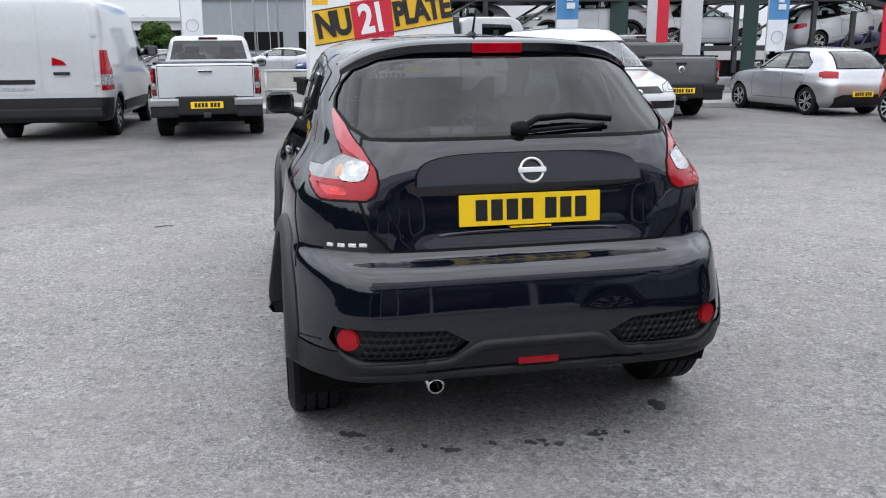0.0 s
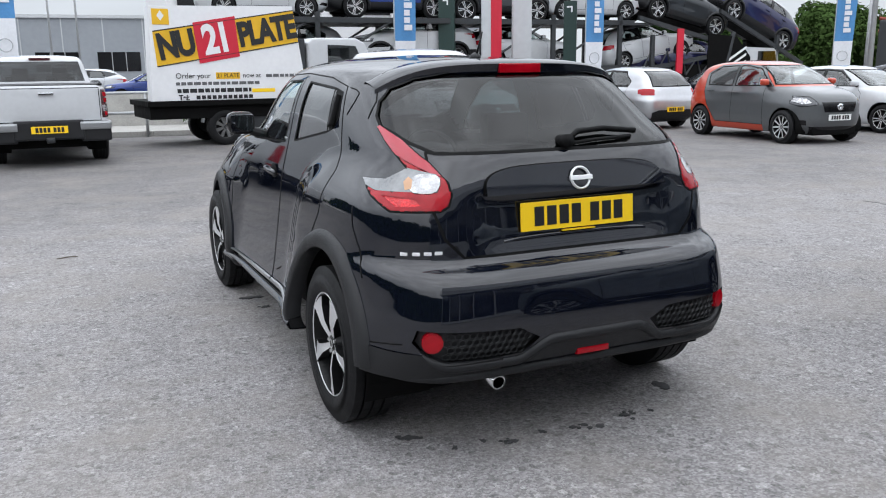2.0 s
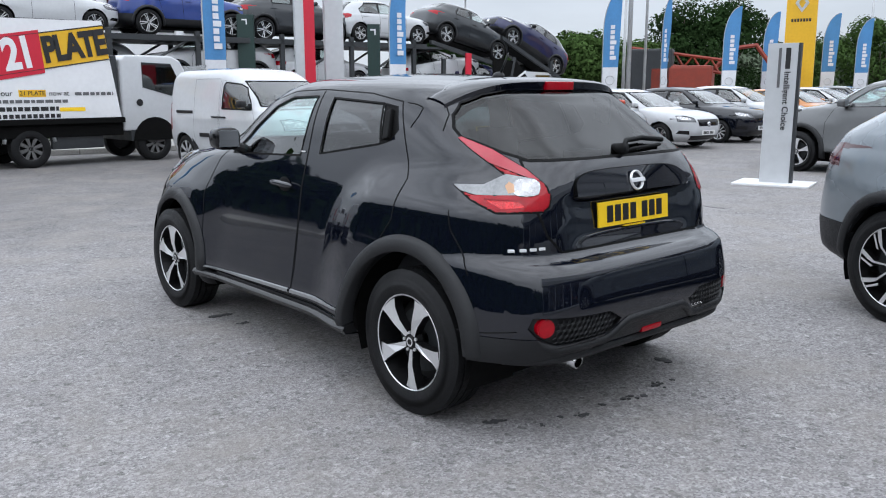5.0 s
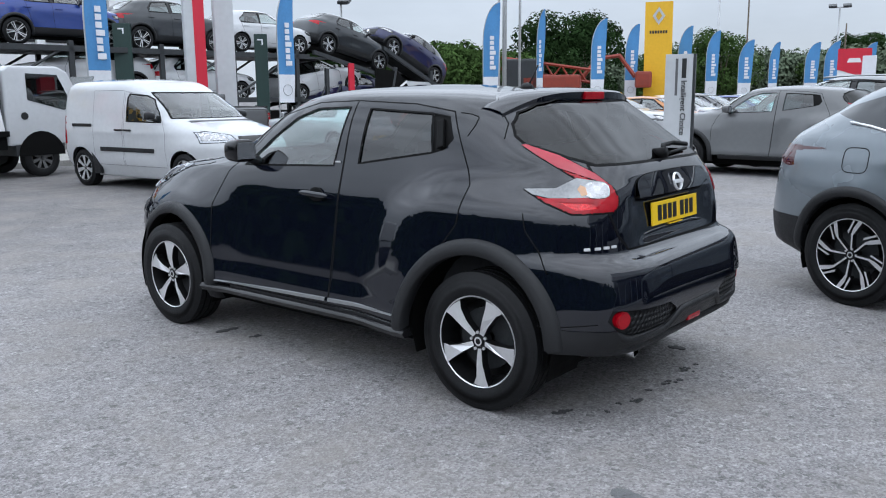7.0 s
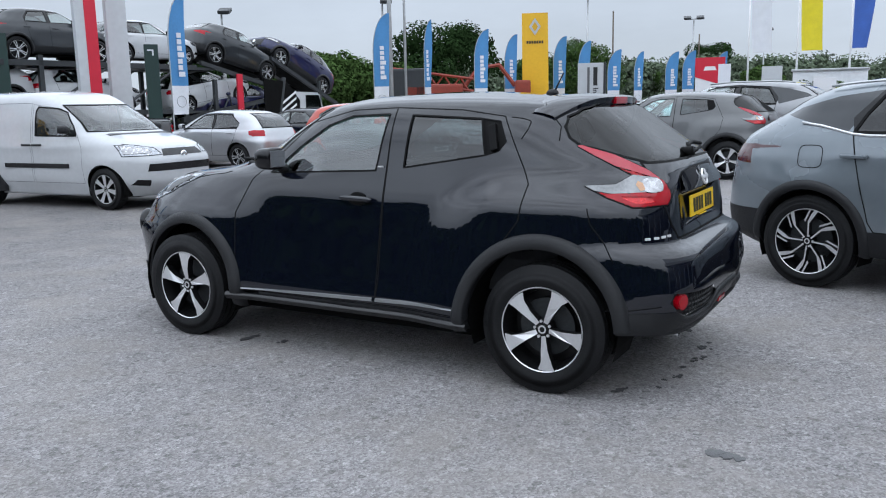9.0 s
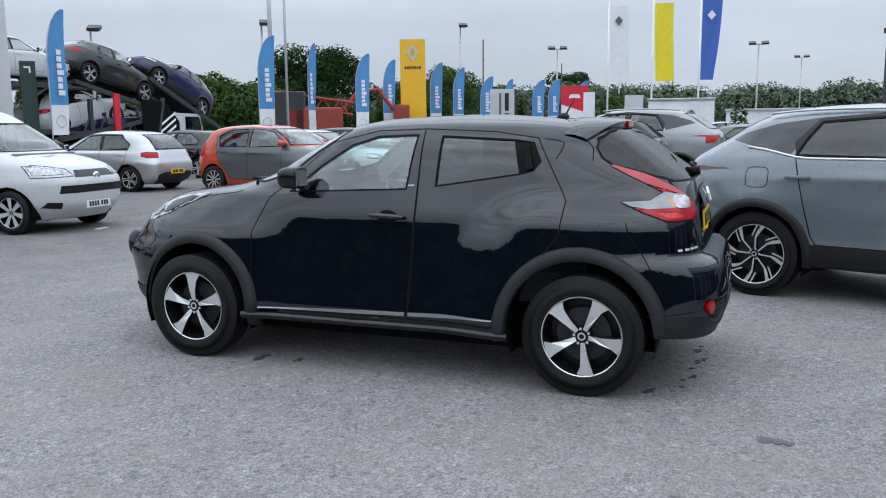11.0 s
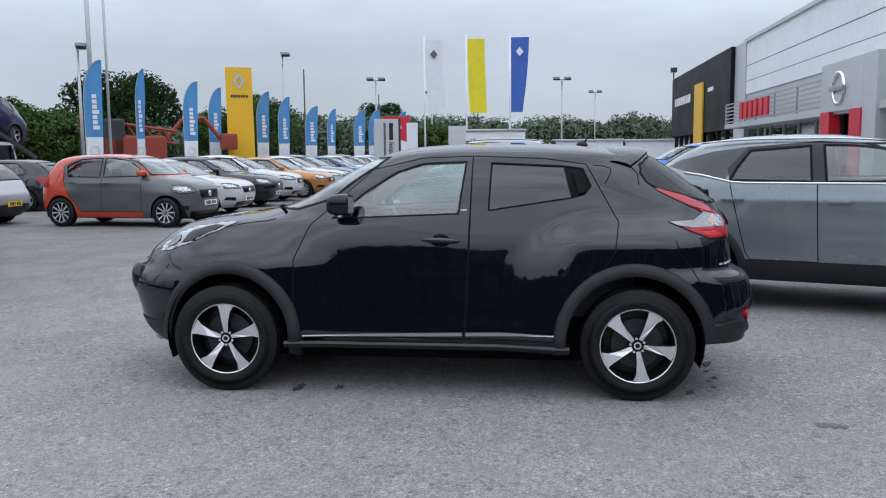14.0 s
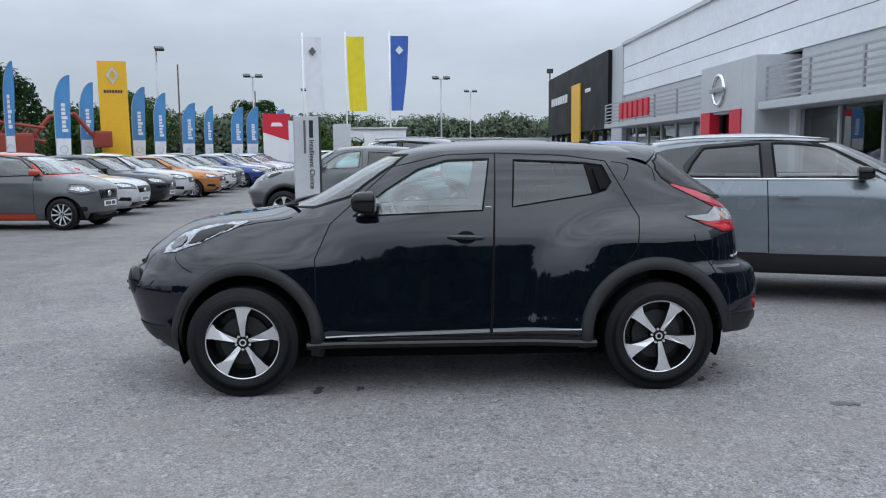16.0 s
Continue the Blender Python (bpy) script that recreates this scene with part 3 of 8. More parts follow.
        me.polygons.foreach_set("use_smooth", [True] * len(polys))
        me.normals_split_custom_set_from_vertices(no)
        return link(name, me, mats, parent, label)

    def seams(self, name, mat, parent, tags, width=0.006, lift=0.002, other=None, side=0):
        """Thin dark strips along the borders of some tags, in unbroken lengths."""
        bm, lines, lean = bmesh.new(), [], {}
        for ed in self.bm.edges:
            if len(ed.link_faces) != 2:
                continue
            a, b = (f[self.tag] for f in ed.link_faces)
            if a == b or not (a in tags or b in tags) or (other is not None and not (a in other or b in other)):
                continue
            p, q = ed.verts
            if side and (p.co.x + q.co.x) * side < 0:
                continue
            t = (p.normal + q.normal).cross(q.co - p.co)
            if t.length < 1e-8:
                continue
            t.normalize()
            inner = ed.link_faces[0] if a in tags else ed.link_faces[1]
            if t.dot(inner.calc_center_median() - (p.co + q.co) / 2) < 0:
                t = -t
            lines.append((p, q))
            for v in (p, q):
                lean[v] = lean.get(v, Vector()) + t
        pair = {}
        for v, t in lean.items():
            t = t.normalized() * width / 2 if t.length > 1e-6 else Vector()
            pair[v] = (bm.verts.new(v.co + t + v.normal * lift), bm.verts.new(v.co - t + v.normal * lift))
        for p, q in lines:
            bm.faces.new((pair[p][0], pair[p][1], pair[q][1], pair[q][0]))
        if not bm.faces:
            bm.free()
            return None
        return part(name, bm, mat, parent)


# ---------------------------------------------------------------- wheels
WHEELS = {}


def wheel_meshes(style, R, width, rim_r):
    key = (style, R, width, rim_r)
    if key in WHEELS:
        return WHEELS[key]
    h = width / 2
    bm = bmesh.new()
    prof = [(-h * 0.86, rim_r), (-h, rim_r + 0.03), (-h, R - 0.05), (-h * 0.86, R - 0.012)]
    for i in range(4):                                     # tread with grooves round the tyre
        a = -h * 0.8 + i * h * 0.42
        prof += [(a, R), (a + h * 0.33, R), (a + h * 0.335, R - 0.016), (a + h * 0.415, R - 0.016)]
    prof = prof[:-2] + [(h * 0.86, R - 0.012), (h * 0.97, R - 0.03), (h, R - 0.055), (h * 1.02, (R + rim_r) / 2 + 0.01), (h, rim_r + 0.035), (h * 0.95, rim_r + 0.016), (h * 0.86, rim_r)]
    lathe(bm, prof, 48)
    bmesh.ops.recalc_face_normals(bm, faces=bm.faces[:])
    for f in bm.faces:
        c = f.calc_center_median()
        f.smooth = math.hypot(c.y, c.z) < R - 0.02
    tyre = bpy.data.meshes.new("tyre")
    bm.to_mesh(tyre)
    bm.free()
    bm = bmesh.new()                                        # 0: bright face, 1: dark dish
    lathe(bm, [(h * 0.84, rim_r + 0.004), (h * 0.90, rim_r), (h * 0.87, rim_r - 0.005)], 48)
    bright = set(bm.faces)
    lathe(bm, [(h * 0.87, rim_r - 0.005), (h * 0.30, rim_r - 0.022), (-h * 0.2, rim_r - 0.03), (-h * 0.2, 0.02)], 40)
    for f in set(bm.faces) - bright:
        f.material_index = 1
    old = set(bm.faces)
    spokes = {"five": 5, "swirl": 8, "multi": 10, "steel": 7, "dull": 8, "twin": 5}[style]
    for i in range(spokes):
        t = Matrix.Rotation(2 * math.pi * i / spokes + 0.3, 3, "X")
        r0, r1 = 0.036, rim_r - 0.008
        if style == "five":
            shapes = [[(r0, -0.012), (r1 * 0.5, -0.020), (r1 * 0.80, -0.032), (r1, -0.060), (r1 * 1.01, -0.010), (r1, 0.042), (r1 * 0.86, 0.032), (r1 * 0.5, 0.019), (r0, 0.012)]]
        elif style == "swirl":
            shapes = [[(r0, -0.006), (r1 * 0.58, -0.004), (r1, -0.062), (r1, -0.028), (r1 * 0.78, 0.0), (r1 * 0.62, 0.010), (r0, 0.006)], [(r1 * 0.60, 0.030), (r1 * 0.66, 0.040), (r1, 0.010), (r1, -0.004)]]
        elif style == "twin":
            shapes = [[(r0, -0.022), (r1, -0.045), (r1, -0.022), (r0, -0.002)], [(r0, 0.002), (r1, 0.022), (r1, 0.045), (r0, 0.022)]]
        elif style in ("steel", "dull"):
            shapes = [[(r0, -0.020), (r1, -0.036), (r1, 0.036), (r0, 0.020)]]
        else:
            shapes = [[(r0, -0.012), (r1, -0.017), (r1, 0.017), (r0, 0.012)]]
        for sh in shapes:
            lo, hi = [], []
            for r, c in sh:
                face = (h * 0.86 if r > 0.1 else h * 0.72) + (0.16 * c if style == "five" else 0)
                lo.append(bm.verts.new(t @ Vector((face - 0.045, r, c))))
                hi.append(bm.verts.new(t @ Vector((face, r, c))))
            k = len(sh)
            top = bm.faces.new(hi)
            for j in range(k):
                bm.faces.new((lo[j], lo[(j + 1) % k], hi[(j + 1) % k], hi[j])).material_index = 1
            top.material_index = 0
    hub0 = set(bm.faces)
    lathe(bm, [(h * 0.76, 0.0001), (h * 0.76, 0.024), (h * 0.70, 0.028), (h * 0.68, 0.044), (h * 0.4, 0.055)], 24)
    for f in set(bm.faces) - hub0:
        f.material_index = 1
    old = set(bm.faces)
    lathe(bm, [(h * 0.77, 0.014), (h * 0.775, 0.016), (h * 0.775, 0.020), (h * 0.77, 0.022)], 20)   # badge ring on the cap
    for i in range(5):                                      # wheel nuts
        a = 2 * math.pi * (i + 0.5) / 5 + 0.3
        cyl(bm, (h * 0.68, 0.043 * math.cos(a), 0.043 * math.sin(a)), (h * 0.76, 0.043 * math.cos(a), 0.043 * math.sin(a)), 0.008, seg=6)
    bmesh.ops.recalc_face_normals(bm, faces=bm.faces[:])
    rim = bpy.data.meshes.new("rim")
    bm.to_mesh(rim)
    bm.free()
    bm = bmesh.new()
    lathe(bm, [(h * 0.1, 0.05), (h * 0.1, rim_r * 0.68), (h * 0.0, rim_r * 0.68), (h * 0.0, 0.05)], 32)
    bmesh.ops.recalc_face_normals(bm, faces=bm.faces[:])
    disc = bpy.data.meshes.new("brake_disc")
    bm.to_mesh(disc)
    bm.free()
    face = {"five": ("alloy", "rim_dark"), "swirl": ("alloy", "rim_dark"), "dull": ("dull_rim", "rim_dark")}.get(style, ("silver_rim", "rim_dark"))
    tyre.materials.append(M["tyre"])
    rim.materials.append(M[face[0]])
    rim.materials.append(M[face[1]])
    disc.materials.append(M["dark_steel"])
    WHEELS[key] = (tyre, rim, disc)
    return WHEELS[key]


def add_wheel(car, x, y, R, width, rim_r, style, turn=0.0):
    """One wheel; x is the middle of the tyre, its sign the side of the car."""
    tyre, rim, disc = wheel_meshes(style, R, width, rim_r)
    hub = new("wheel")
    hub.empty_display_size = 0.1
    hub.parent = car
    hub.matrix_local = Matrix.Translation((x, y, R)) @ Matrix.Rotation(0 if x > 0 else math.pi, 4, "Z") @ Matrix.Rotation(turn, 4, "X")
    for name, me, label in (("tyre", tyre, "black rubber tyre"), ("rim", rim, "alloy rim"), ("brake_disc", disc, "")):
        ob = new(name, me)
        ob.parent = hub
        tagged(ob, label)
    return hub


def circle_poly(cy, cz, r, n=20, low=-9):
    return [(cy + r * math.cos(2 * math.pi * i / n), max(cz + r * math.sin(2 * math.pi * i / n), low)) for i in range(n)]


def arch_liner(car, x, y, R, depth=0.28):
    """The black inner wheel well."""
    s = 1 if x > 0 else -1
    bm = bmesh.new()
    lathe(bm, [(0.0, R), (-depth, R), (-depth, 0.02)], 32)
    for v in bm.verts:
        v.co = Vector((s * (abs(x) + v.co.x), y + v.co.y, R * 0.86 + v.co.z))
    bmesh.ops.bisect_plane(bm, geom=bm.verts[:] + bm.edges[:] + bm.faces[:], plane_co=(0, 0, 0.20), plane_no=(0, 0, -1), clear_outer=True)
    part("wheel_well", bm, M["under"], car)


def arch_trim(car, shell, y, z, r, span, width, mat, lift=0.02, side=-1):
    """A moulded lip round a wheel opening, following the skin."""
    bm = bmesh.new()
    n, rings = 40, []
    for i in range(n + 1):
        a = radians(span[0] + (span[1] - span[0]) * i / n)
        ring = []
        for k, (dr, up) in enumerate(((0, -0.05), (0.0, lift * 0.8), (width * 0.10, lift * 1.15), (width * 0.45, lift * 1.3), (width * 0.74, lift * 1.15), (width * 0.94, lift * 0.65), (width * 1.04, -0.004), (width * 1.06, -0.02))):
            yy, zz = y + (r + dr) * math.cos(a), z + (r + dr) * math.sin(a)
            ring.append(bm.verts.new((side * shell.side(yy, max(zz, 0.2), up), yy, zz)))
        rings.append(ring)
    for a, b in zip(rings[:-1], rings[1:]):
        for k in range(7):
            bm.faces.new((a[k], a[k + 1], b[k + 1], b[k]))
    bmesh.ops.recalc_face_normals(bm, faces=bm.faces[:])
    part("arch_trim", bm, mat, car, smooth=50)


def number_plate(car, m, yellow=True, width=0.52):
    """A pressed plate with its row of dark bars."""
    bm = bmesh.new()
    box(bm, -width / 2, width / 2, -0.004, 0.004, -0.0555, 0.0555, bevel=0.003)
    plate = part("number_plate", bm, M["plate_yellow" if yellow else "plate_white"], car, "yellow number plate" if yellow else "white number plate", at=m)
    x = -0.215 * width / 0.52
    for count in (4, 3):
        bm = bmesh.new()
        for i in range(count):
            x += 0.014
            box(bm, x, x + 0.042, -0.0055, -0.003, -0.037, 0.037)
            x += 0.042
        part("lettering_block", bm, M["ink"], plate)
        x += 0.030
    return plate


def mirror(car, shell, y, z, mat, side, size=1.0):
    """A door mirror: rounded housing, glass and stalk."""
    x = shell.side(y, z)
    bm = bmesh.new()
    bmesh.ops.create_uvsphere(bm, u_segments=20, v_segments=12, radius=1.0)
    for v in bm.verts:
        c = v.co
        k = lambda a: math.copysign(abs(a) ** 0.6, a)
        c.x, c.z = k(c.x) * 0.080 * size, k(c.z) * 0.066 * size
        c.y = (k(c.y) * 0.125 if c.y > 0 else k(c.y) * 0.025) * size
        c.x, c.y, c.z = side * (x + 0.105 * size + c.x), y - 0.03 + c.y, z + 0.07 + c.z
    body = part("mirror", bm, mat, car, smooth=60)
    bm = bmesh.new()
    box(bm, -0.064 * size, 0.064 * size, -0.004, 0.004, -0.05 * size, 0.05 * size, bevel=0.003)
    part("mirror_glass", bm, M["mirror_glass"], body, "mirror glass", at=Matrix.Translation((side * (x + 0.105 * size), y - 0.03 - 0.0225 * size, z + 0.07)))
    bm = bmesh.new()
    cyl(bm, (side * (x - 0.02), y, z + 0.0), (side * (x + 0.09), y - 0.01, z + 0.04), 0.034, 0.022, 10)
    part("mirror_stalk", bm, M["plastic"], body)


def seats(car, half, y_front, y_rear, base, top, mats):
    """Front seats, rear bench, dashboard and wheel, seen through the glass."""
    for s in (-1, 1):
        bm = bmesh.new()
        x = s * half * 0.5
        box(bm, x - 0.25, x + 0.25, y_front - 0.30, y_front + 0.25, base, base + 0.22, bevel=0.05)
        box(bm, x - 0.24, x + 0.24, -0.07, 0.07, 0, top - base - 0.32, bevel=0.05, m=Matrix.Translation((0, y_front - 0.32, base + 0.18)) @ Matrix.Rotation(radians(14), 4, "X"))
        box(bm, x - 0.13, x + 0.13, y_front - 0.52, y_front - 0.43, top - 0.17, top, bevel=0.035)
        part("seat", bm, mats[0], car)
    bm = bmesh.new()
    box(bm, -half * 0.9, half * 0.9, y_rear - 0.2, y_rear + 0.35, base, base + 0.25, bevel=0.06)
    box(bm, -half * 0.9, half * 0.9, y_rear - 0.3, y_rear - 0.14, base + 0.1, top - 0.24, bevel=0.06)
    for x in (-half * 0.55, half * 0.55):
        box(bm, x - 0.12, x + 0.12, y_rear - 0.30, y_rear - 0.21, top - 0.26, top - 0.10, bevel=0.03)
    part("rear_bench", bm, mats[0], car)
    bm = bmesh.new()
    box(bm, -half * 0.95, half * 0.95, y_front + 0.55, y_front + 1.05, base + 0.25, base + 0.52, bevel=0.08)
    part("dashboard", bm, mats[1], car)
    bm = bmesh.new()
    c, t = Vector((half * 0.5, y_front + 0.46, base + 0.47)), Matrix.Rotation(radians(65), 3, "X")
    pts = [c + t @ Vector((0.18 * math.cos(2 * math.pi * i / 20), 0.18 * math.sin(2 * math.pi * i / 20), 0)) for i in range(21)]
    tube(bm, pts, 0.014, 6)
    cyl(bm, c, c + Vector((0, 0.12, -0.05)), 0.05, seg=8)
    part("steering_wheel", bm, mats[1], car)

# ---------------------------------------------------------------- ground
bm = bmesh.new()
n = 60
edge = [-900 + 1800 * i / n for i in range(n + 1)]
vs = [[bm.verts.new((x, y, 0)) for x in edge] for y in edge]
for j in range(n):
    for i in range(n):
        bm.faces.new((vs[j][i], vs[j][i + 1], vs[j + 1][i + 1], vs[j + 1][i]))
tagged(part("ground", bm, M["asphalt"], label="worn pale grey tarmac of the car lot"), category="ground", kind="structure")

# ---------------------------------------------------------------- the black crossover, and its grey sister
CROSSOVER_ROWS = [
    (0.19, -0.42, 3.06, 0.77, 6, 4.0),
    (0.36, -0.668, 3.25, 0.8500, 7, 4.5),
    (0.50, -0.724, 3.325, 0.8304, 7, 4.2),
    (0.56, -0.728, 3.345, 0.8220, 7, 4.2),
    (0.64, -0.718, 3.37, 0.8108, 7, 4.2),
    (0.716, -0.700, 3.335, 0.8008, 7, 4.2),
    (0.745, -0.668, 3.30, 0.7970, 7, 4.2),
    (0.762, -0.622, 3.28, 0.7947, 7, 4.2),
    (0.776, -0.598, 3.27, 0.7929, 7, 4.2),
    (0.86, -0.594, 3.22, 0.7818, 7, 4.0),
    (0.925, -0.585, 3.14, 0.7732, 7, 3.8),
    (0.955, -0.58, 3.10, 0.7680, 7, 3.8),
    (1.03, -0.57, 2.95, 0.7500, 6.5, 3.6),
    (1.10, -0.55, 2.45, 0.7325, 5.5, 3.8),
    (1.165, -0.515, 2.20, 0.7165, 5, 4.2),
    (1.28, -0.37, 1.98, 0.688, 4.3, 4.2),
    (1.40, -0.215, 1.76, 0.640, 4, 4.2),
    (1.475, -0.125, 1.58, 0.582, 4, 4.0),
    (1.52, 0.10, 1.35, 0.42, 3.3, 3.3),
    (1.542, 0.65, 0.95, 0.10, 2.2, 2.2),
]
DIAG = 0.70710678


def smooth01(a, b, v):
    t = min(max((v - a) / (b - a), 0), 1)
    return t * t * (3 - 2 * t)


def haunches(y, z):
    """Muscular wings: flanks that swell over both axles, with a slanting leading edge behind the rear door."""
    lead = 0.72 - 1.05 * 0.05 * math.log(1 + math.exp((z - 0.85) / 0.05))
    ease = 0.07 * (1 - smooth01(0.30, 0.85, z))
    rear = (1 - smooth01(lead - 0.30, lead + 0.06 + ease, y)) * (0.5 + 0.5 * smooth01(-0.62, -0.25, y))
    rear *= 1 - smooth01(0.93, 1.15, z)
    front = smooth01(1.78 + 0.25 * max(0.8 - z, 0), 2.30, y) * (1 - 0.8 * smooth01(2.80, 3.25, y))
    front *= 1 - smooth01(0.78, 1.04, z)
    return 0.062 * rear + 0.052 * front


def crossover(m, paint_key, label, hero):
    car = thing("crossover_car", m, label, "car")
    body_mat = M[paint_key]
    sh = Shell(CROSSOVER_ROWS, 100 if hero else 44, 66 if hero else 22, form=haunches,
               dents=((0.425, 0.815, 1.010, 0.010, 0.022),),
               sag=lambda y, z: -0.036 * max(0.95 - max(y, 0), 0) ** 2 * smooth01(1.36, 1.52, z))
    # openings and panels, cut out of the skin
    for cy, cr in ((0.02, 0.405), (2.51, 0.400)):
        sh.cut([circle_poly(cy, 0.345, cr, 32)], 99, both=True, least=0.2)
    door_f = [(2.08, 0.36), (2.09, 0.83), (2.0, 1.035), (1.62, 1.375), (1.30, 1.445), (0.985, 1.455), (1.03, 0.36)]
    door_r = [(1.012, 0.50), (0.985, 1.455), (0.56, 1.437), (0.30, 1.40), (0.113, 1.06), (0.137, 0.88), (0.42, 0.50)]
    sh.cut([door_f], 1, both=True, only={0})
    sh.cut([door_r, [(1.03, 0.36), (1.012, 0.50), (0.42, 0.50), (0.46, 0.36)]], 2, both=True, only={0})
    sh.cut([[(1.86, 1.078), (1.66, 1.235), (1.46, 1.36), (1.29, 1.412), (1.025, 1.420), (1.07, 1.107)]], 3, both=True, only={1})
    sh.cut([[(0.87, 1.413), (0.43, 1.390), (0.385, 1.20), (0.886, 1.126)]], 4, both=True, only={2})
    sh.cut([[(0.425, 1.39), (0.32, 1.375), (0.27, 1.27), (0.31, 1.22), (0.38, 1.20)]], 14, both=True, only={2, 0})
    sh.cut([[(-0.60, 1.13), (0.60, 1.13), (0.625, 1.20), (0.560, 1.39), (0.50, 1.45), (-0.50, 1.45), (-0.560, 1.39), (-0.625, 1.20)]], 5, (1, 0, 0), (0, 1, 0), least=0.12)
    rim = [(0.550, 1.163), (0.603, 1.195), (0.642, 1.25), (0.634, 1.29), (0.606, 1.345), (0.560, 1.395), (0.47, 1.432), (0.34, 1.452), (0.17, 1.462)]
    sh.cut([[(-x, z) for x, z in rim] + [(x, z) for x, z in rim[::-1]]], 6, (1, 0, 0), (0, -1, 0), least=0.03)
    sh.cut([[(-0.50, 0.788), (0.50, 0.788), (0.57, 0.86), (0.605, 0.97), (0.575, 1.165), (-0.575, 1.165), (-0.605, 0.97), (-0.57, 0.86)]], 7, (1, 0, 0), (0, -1, 0), only={0})
    for s in (-1, 1):
        u, d = (-s * DIAG, -DIAG, 0), (s * DIAG, -DIAG, 0)
        arm = [(-0.390, 1.246), (-0.368, 1.252), (-0.232, 1.204), (-0.090, 1.128), (-0.185, 1.100), (-0.255, 1.152), (-0.335, 1.210)]
        low = [(-0.265, 1.064), (-0.185, 1.103), (-0.090, 1.128), (-0.008, 1.062), (0.010, 1.02), (0.004, 0.978), (-0.022, 0.962), (-0.215, 0.957)]
        tip = [(-0.265, 1.064), (-0.395, 1.057), (-0.325, 1.006), (-0.215, 0.957)]
        sh.cut([arm, low, tip], 8, u, d, least=0.02)
        sh.cut([[(-0.40, 1.30), (-0.06, 1.165), (-0.022, 1.075), (-0.06, 1.088), (-0.18, 1.108), (-0.25, 1.125), (-0.40, 1.20)]], 10, u, d, only={8}, least=0.02)
        sh.cut([[(-0.40, 1.062), (-0.265, 1.069), (-0.225, 1.024), (-0.30, 1.022), (-0.37, 1.036)], [(-0.265, 1.069), (-0.19, 1.110), (-0.055, 1.090), (-0.040, 1.030), (-0.225, 1.024)]], 15, u, d, only={8, 10}, least=0.02)
        sh.cut([[(-0.092 + 0.058 * math.copysign(abs(math.cos(radians(k * 30))) ** 0.7, math.cos(radians(k * 30))), 1.056 + 0.034 * math.copysign(abs(math.sin(radians(k * 30))) ** 0.7, math.sin(radians(k * 30)))) for k in range(12)]], 9, u, d, only={8, 10, 15}, least=0.02)
        sh.cut([[(-0.178, 1.060), (-0.162, 1.078), (-0.142, 1.068), (-0.138, 1.038), (-0.164, 1.032)]], 16, u, d, only={9, 15, 8}, least=0.02)
        sh.cut([[(-0.262, 1.010), (-0.120, 1.004), (-0.095, 0.982), (-0.195, 0.976)]], 28, u, d, only={8}, least=0.02)
        grille = [(s * 0.73, 0.505), (s * 0.715, 0.552), (s * 0.34, 0.537), (s * 0.255, 0.490), (s * 0.31, 0.435), (s * 0.67, 0.418)]
        sh.cut([grille], 11, (1, 0, 0), (0, -1, 0), only={0})
        lamp = [(2.50, 0.640), (2.62, 0.668), (2.80, 0.676), (2.96, 0.652), (3.05, 0.60), (3.02, 0.556), (2.88, 0.552), (2.68, 0.598)]
        well = [(2.58, 0.650), (2.66, 0.664), (2.80, 0.670), (2.88, 0.650), (2.82, 0.605), (2.66, 0.622)]
        bulb = [(2.89, 0.615), (2.92, 0.640), (2.97, 0.632), (3.00, 0.60), (2.97, 0.572), (2.91, 0.578)]
        for tag, poly, old in ((21, lamp, {0}), (22, well, {21}), (23, bulb, {21})):
            sh.cut([[(y, s * x) for y, x in poly]], tag, (0, 1, 0), (0, 0, 1), only=old, least=0.05, up=(1, 0, 0))
    sh.cut([[(-0.95, 0.47), (-0.62, 0.40), (0.62, 0.40), (0.95, 0.47), (0.95, 0.0), (-0.95, 0.0)], [(-0.24, 0.475), (0.24, 0.475), (0.32, 0.39), (-0.32, 0.39)]], 12, (1, 0, 0), (0, -1, 0), only={0})
    sh.cut([[(-0.75, 0.46), (-0.3, 0.46), (-0.3, 0.0), (-0.75, 0.0)], [(0.30, 0.352), (2.3, 0.352), (2.3, 0.0), (0.30, 0.0)], [(2.85, 0.42), (3.5, 0.42), (3.5, 0), (2.85, 0)]], 12, both=True, only={0, 1, 2}, least=0.02)
    sh.cut([[(-1, 0.0), (1, 0.0), (1, 0.352), (-1, 0.352)]], 99, (1, 0, 0), (0, -1, 0), only={0, 12}, least=0.02)
    sh.cut([[(-0.85, 0.0), (-0.36, 0.0), (-0.36, 0.345), (-0.85, 0.352)]], 99, both=True, only={0, 12}, least=-1)
    sh.cut([[(0.20, 0.0), (2.30, 0.0), (2.30, 0.290), (0.20, 0.290)]], 99, both=True, only={0, 12}, least=-1)
    for f in sh.bm.faces:
        if len(f.verts) > 40 and f.calc_center_median().z < 0.3:
            f[sh.tag] = 99                                # the car stands open below; the underfloor closes it
        if f[sh.tag] == 0 and f.calc_center_median().z < 0.345:
            f[sh.tag] = 12
    body = sh.take("body", body_mat, car, {0}, label="glossy black painted body" if hero else "")
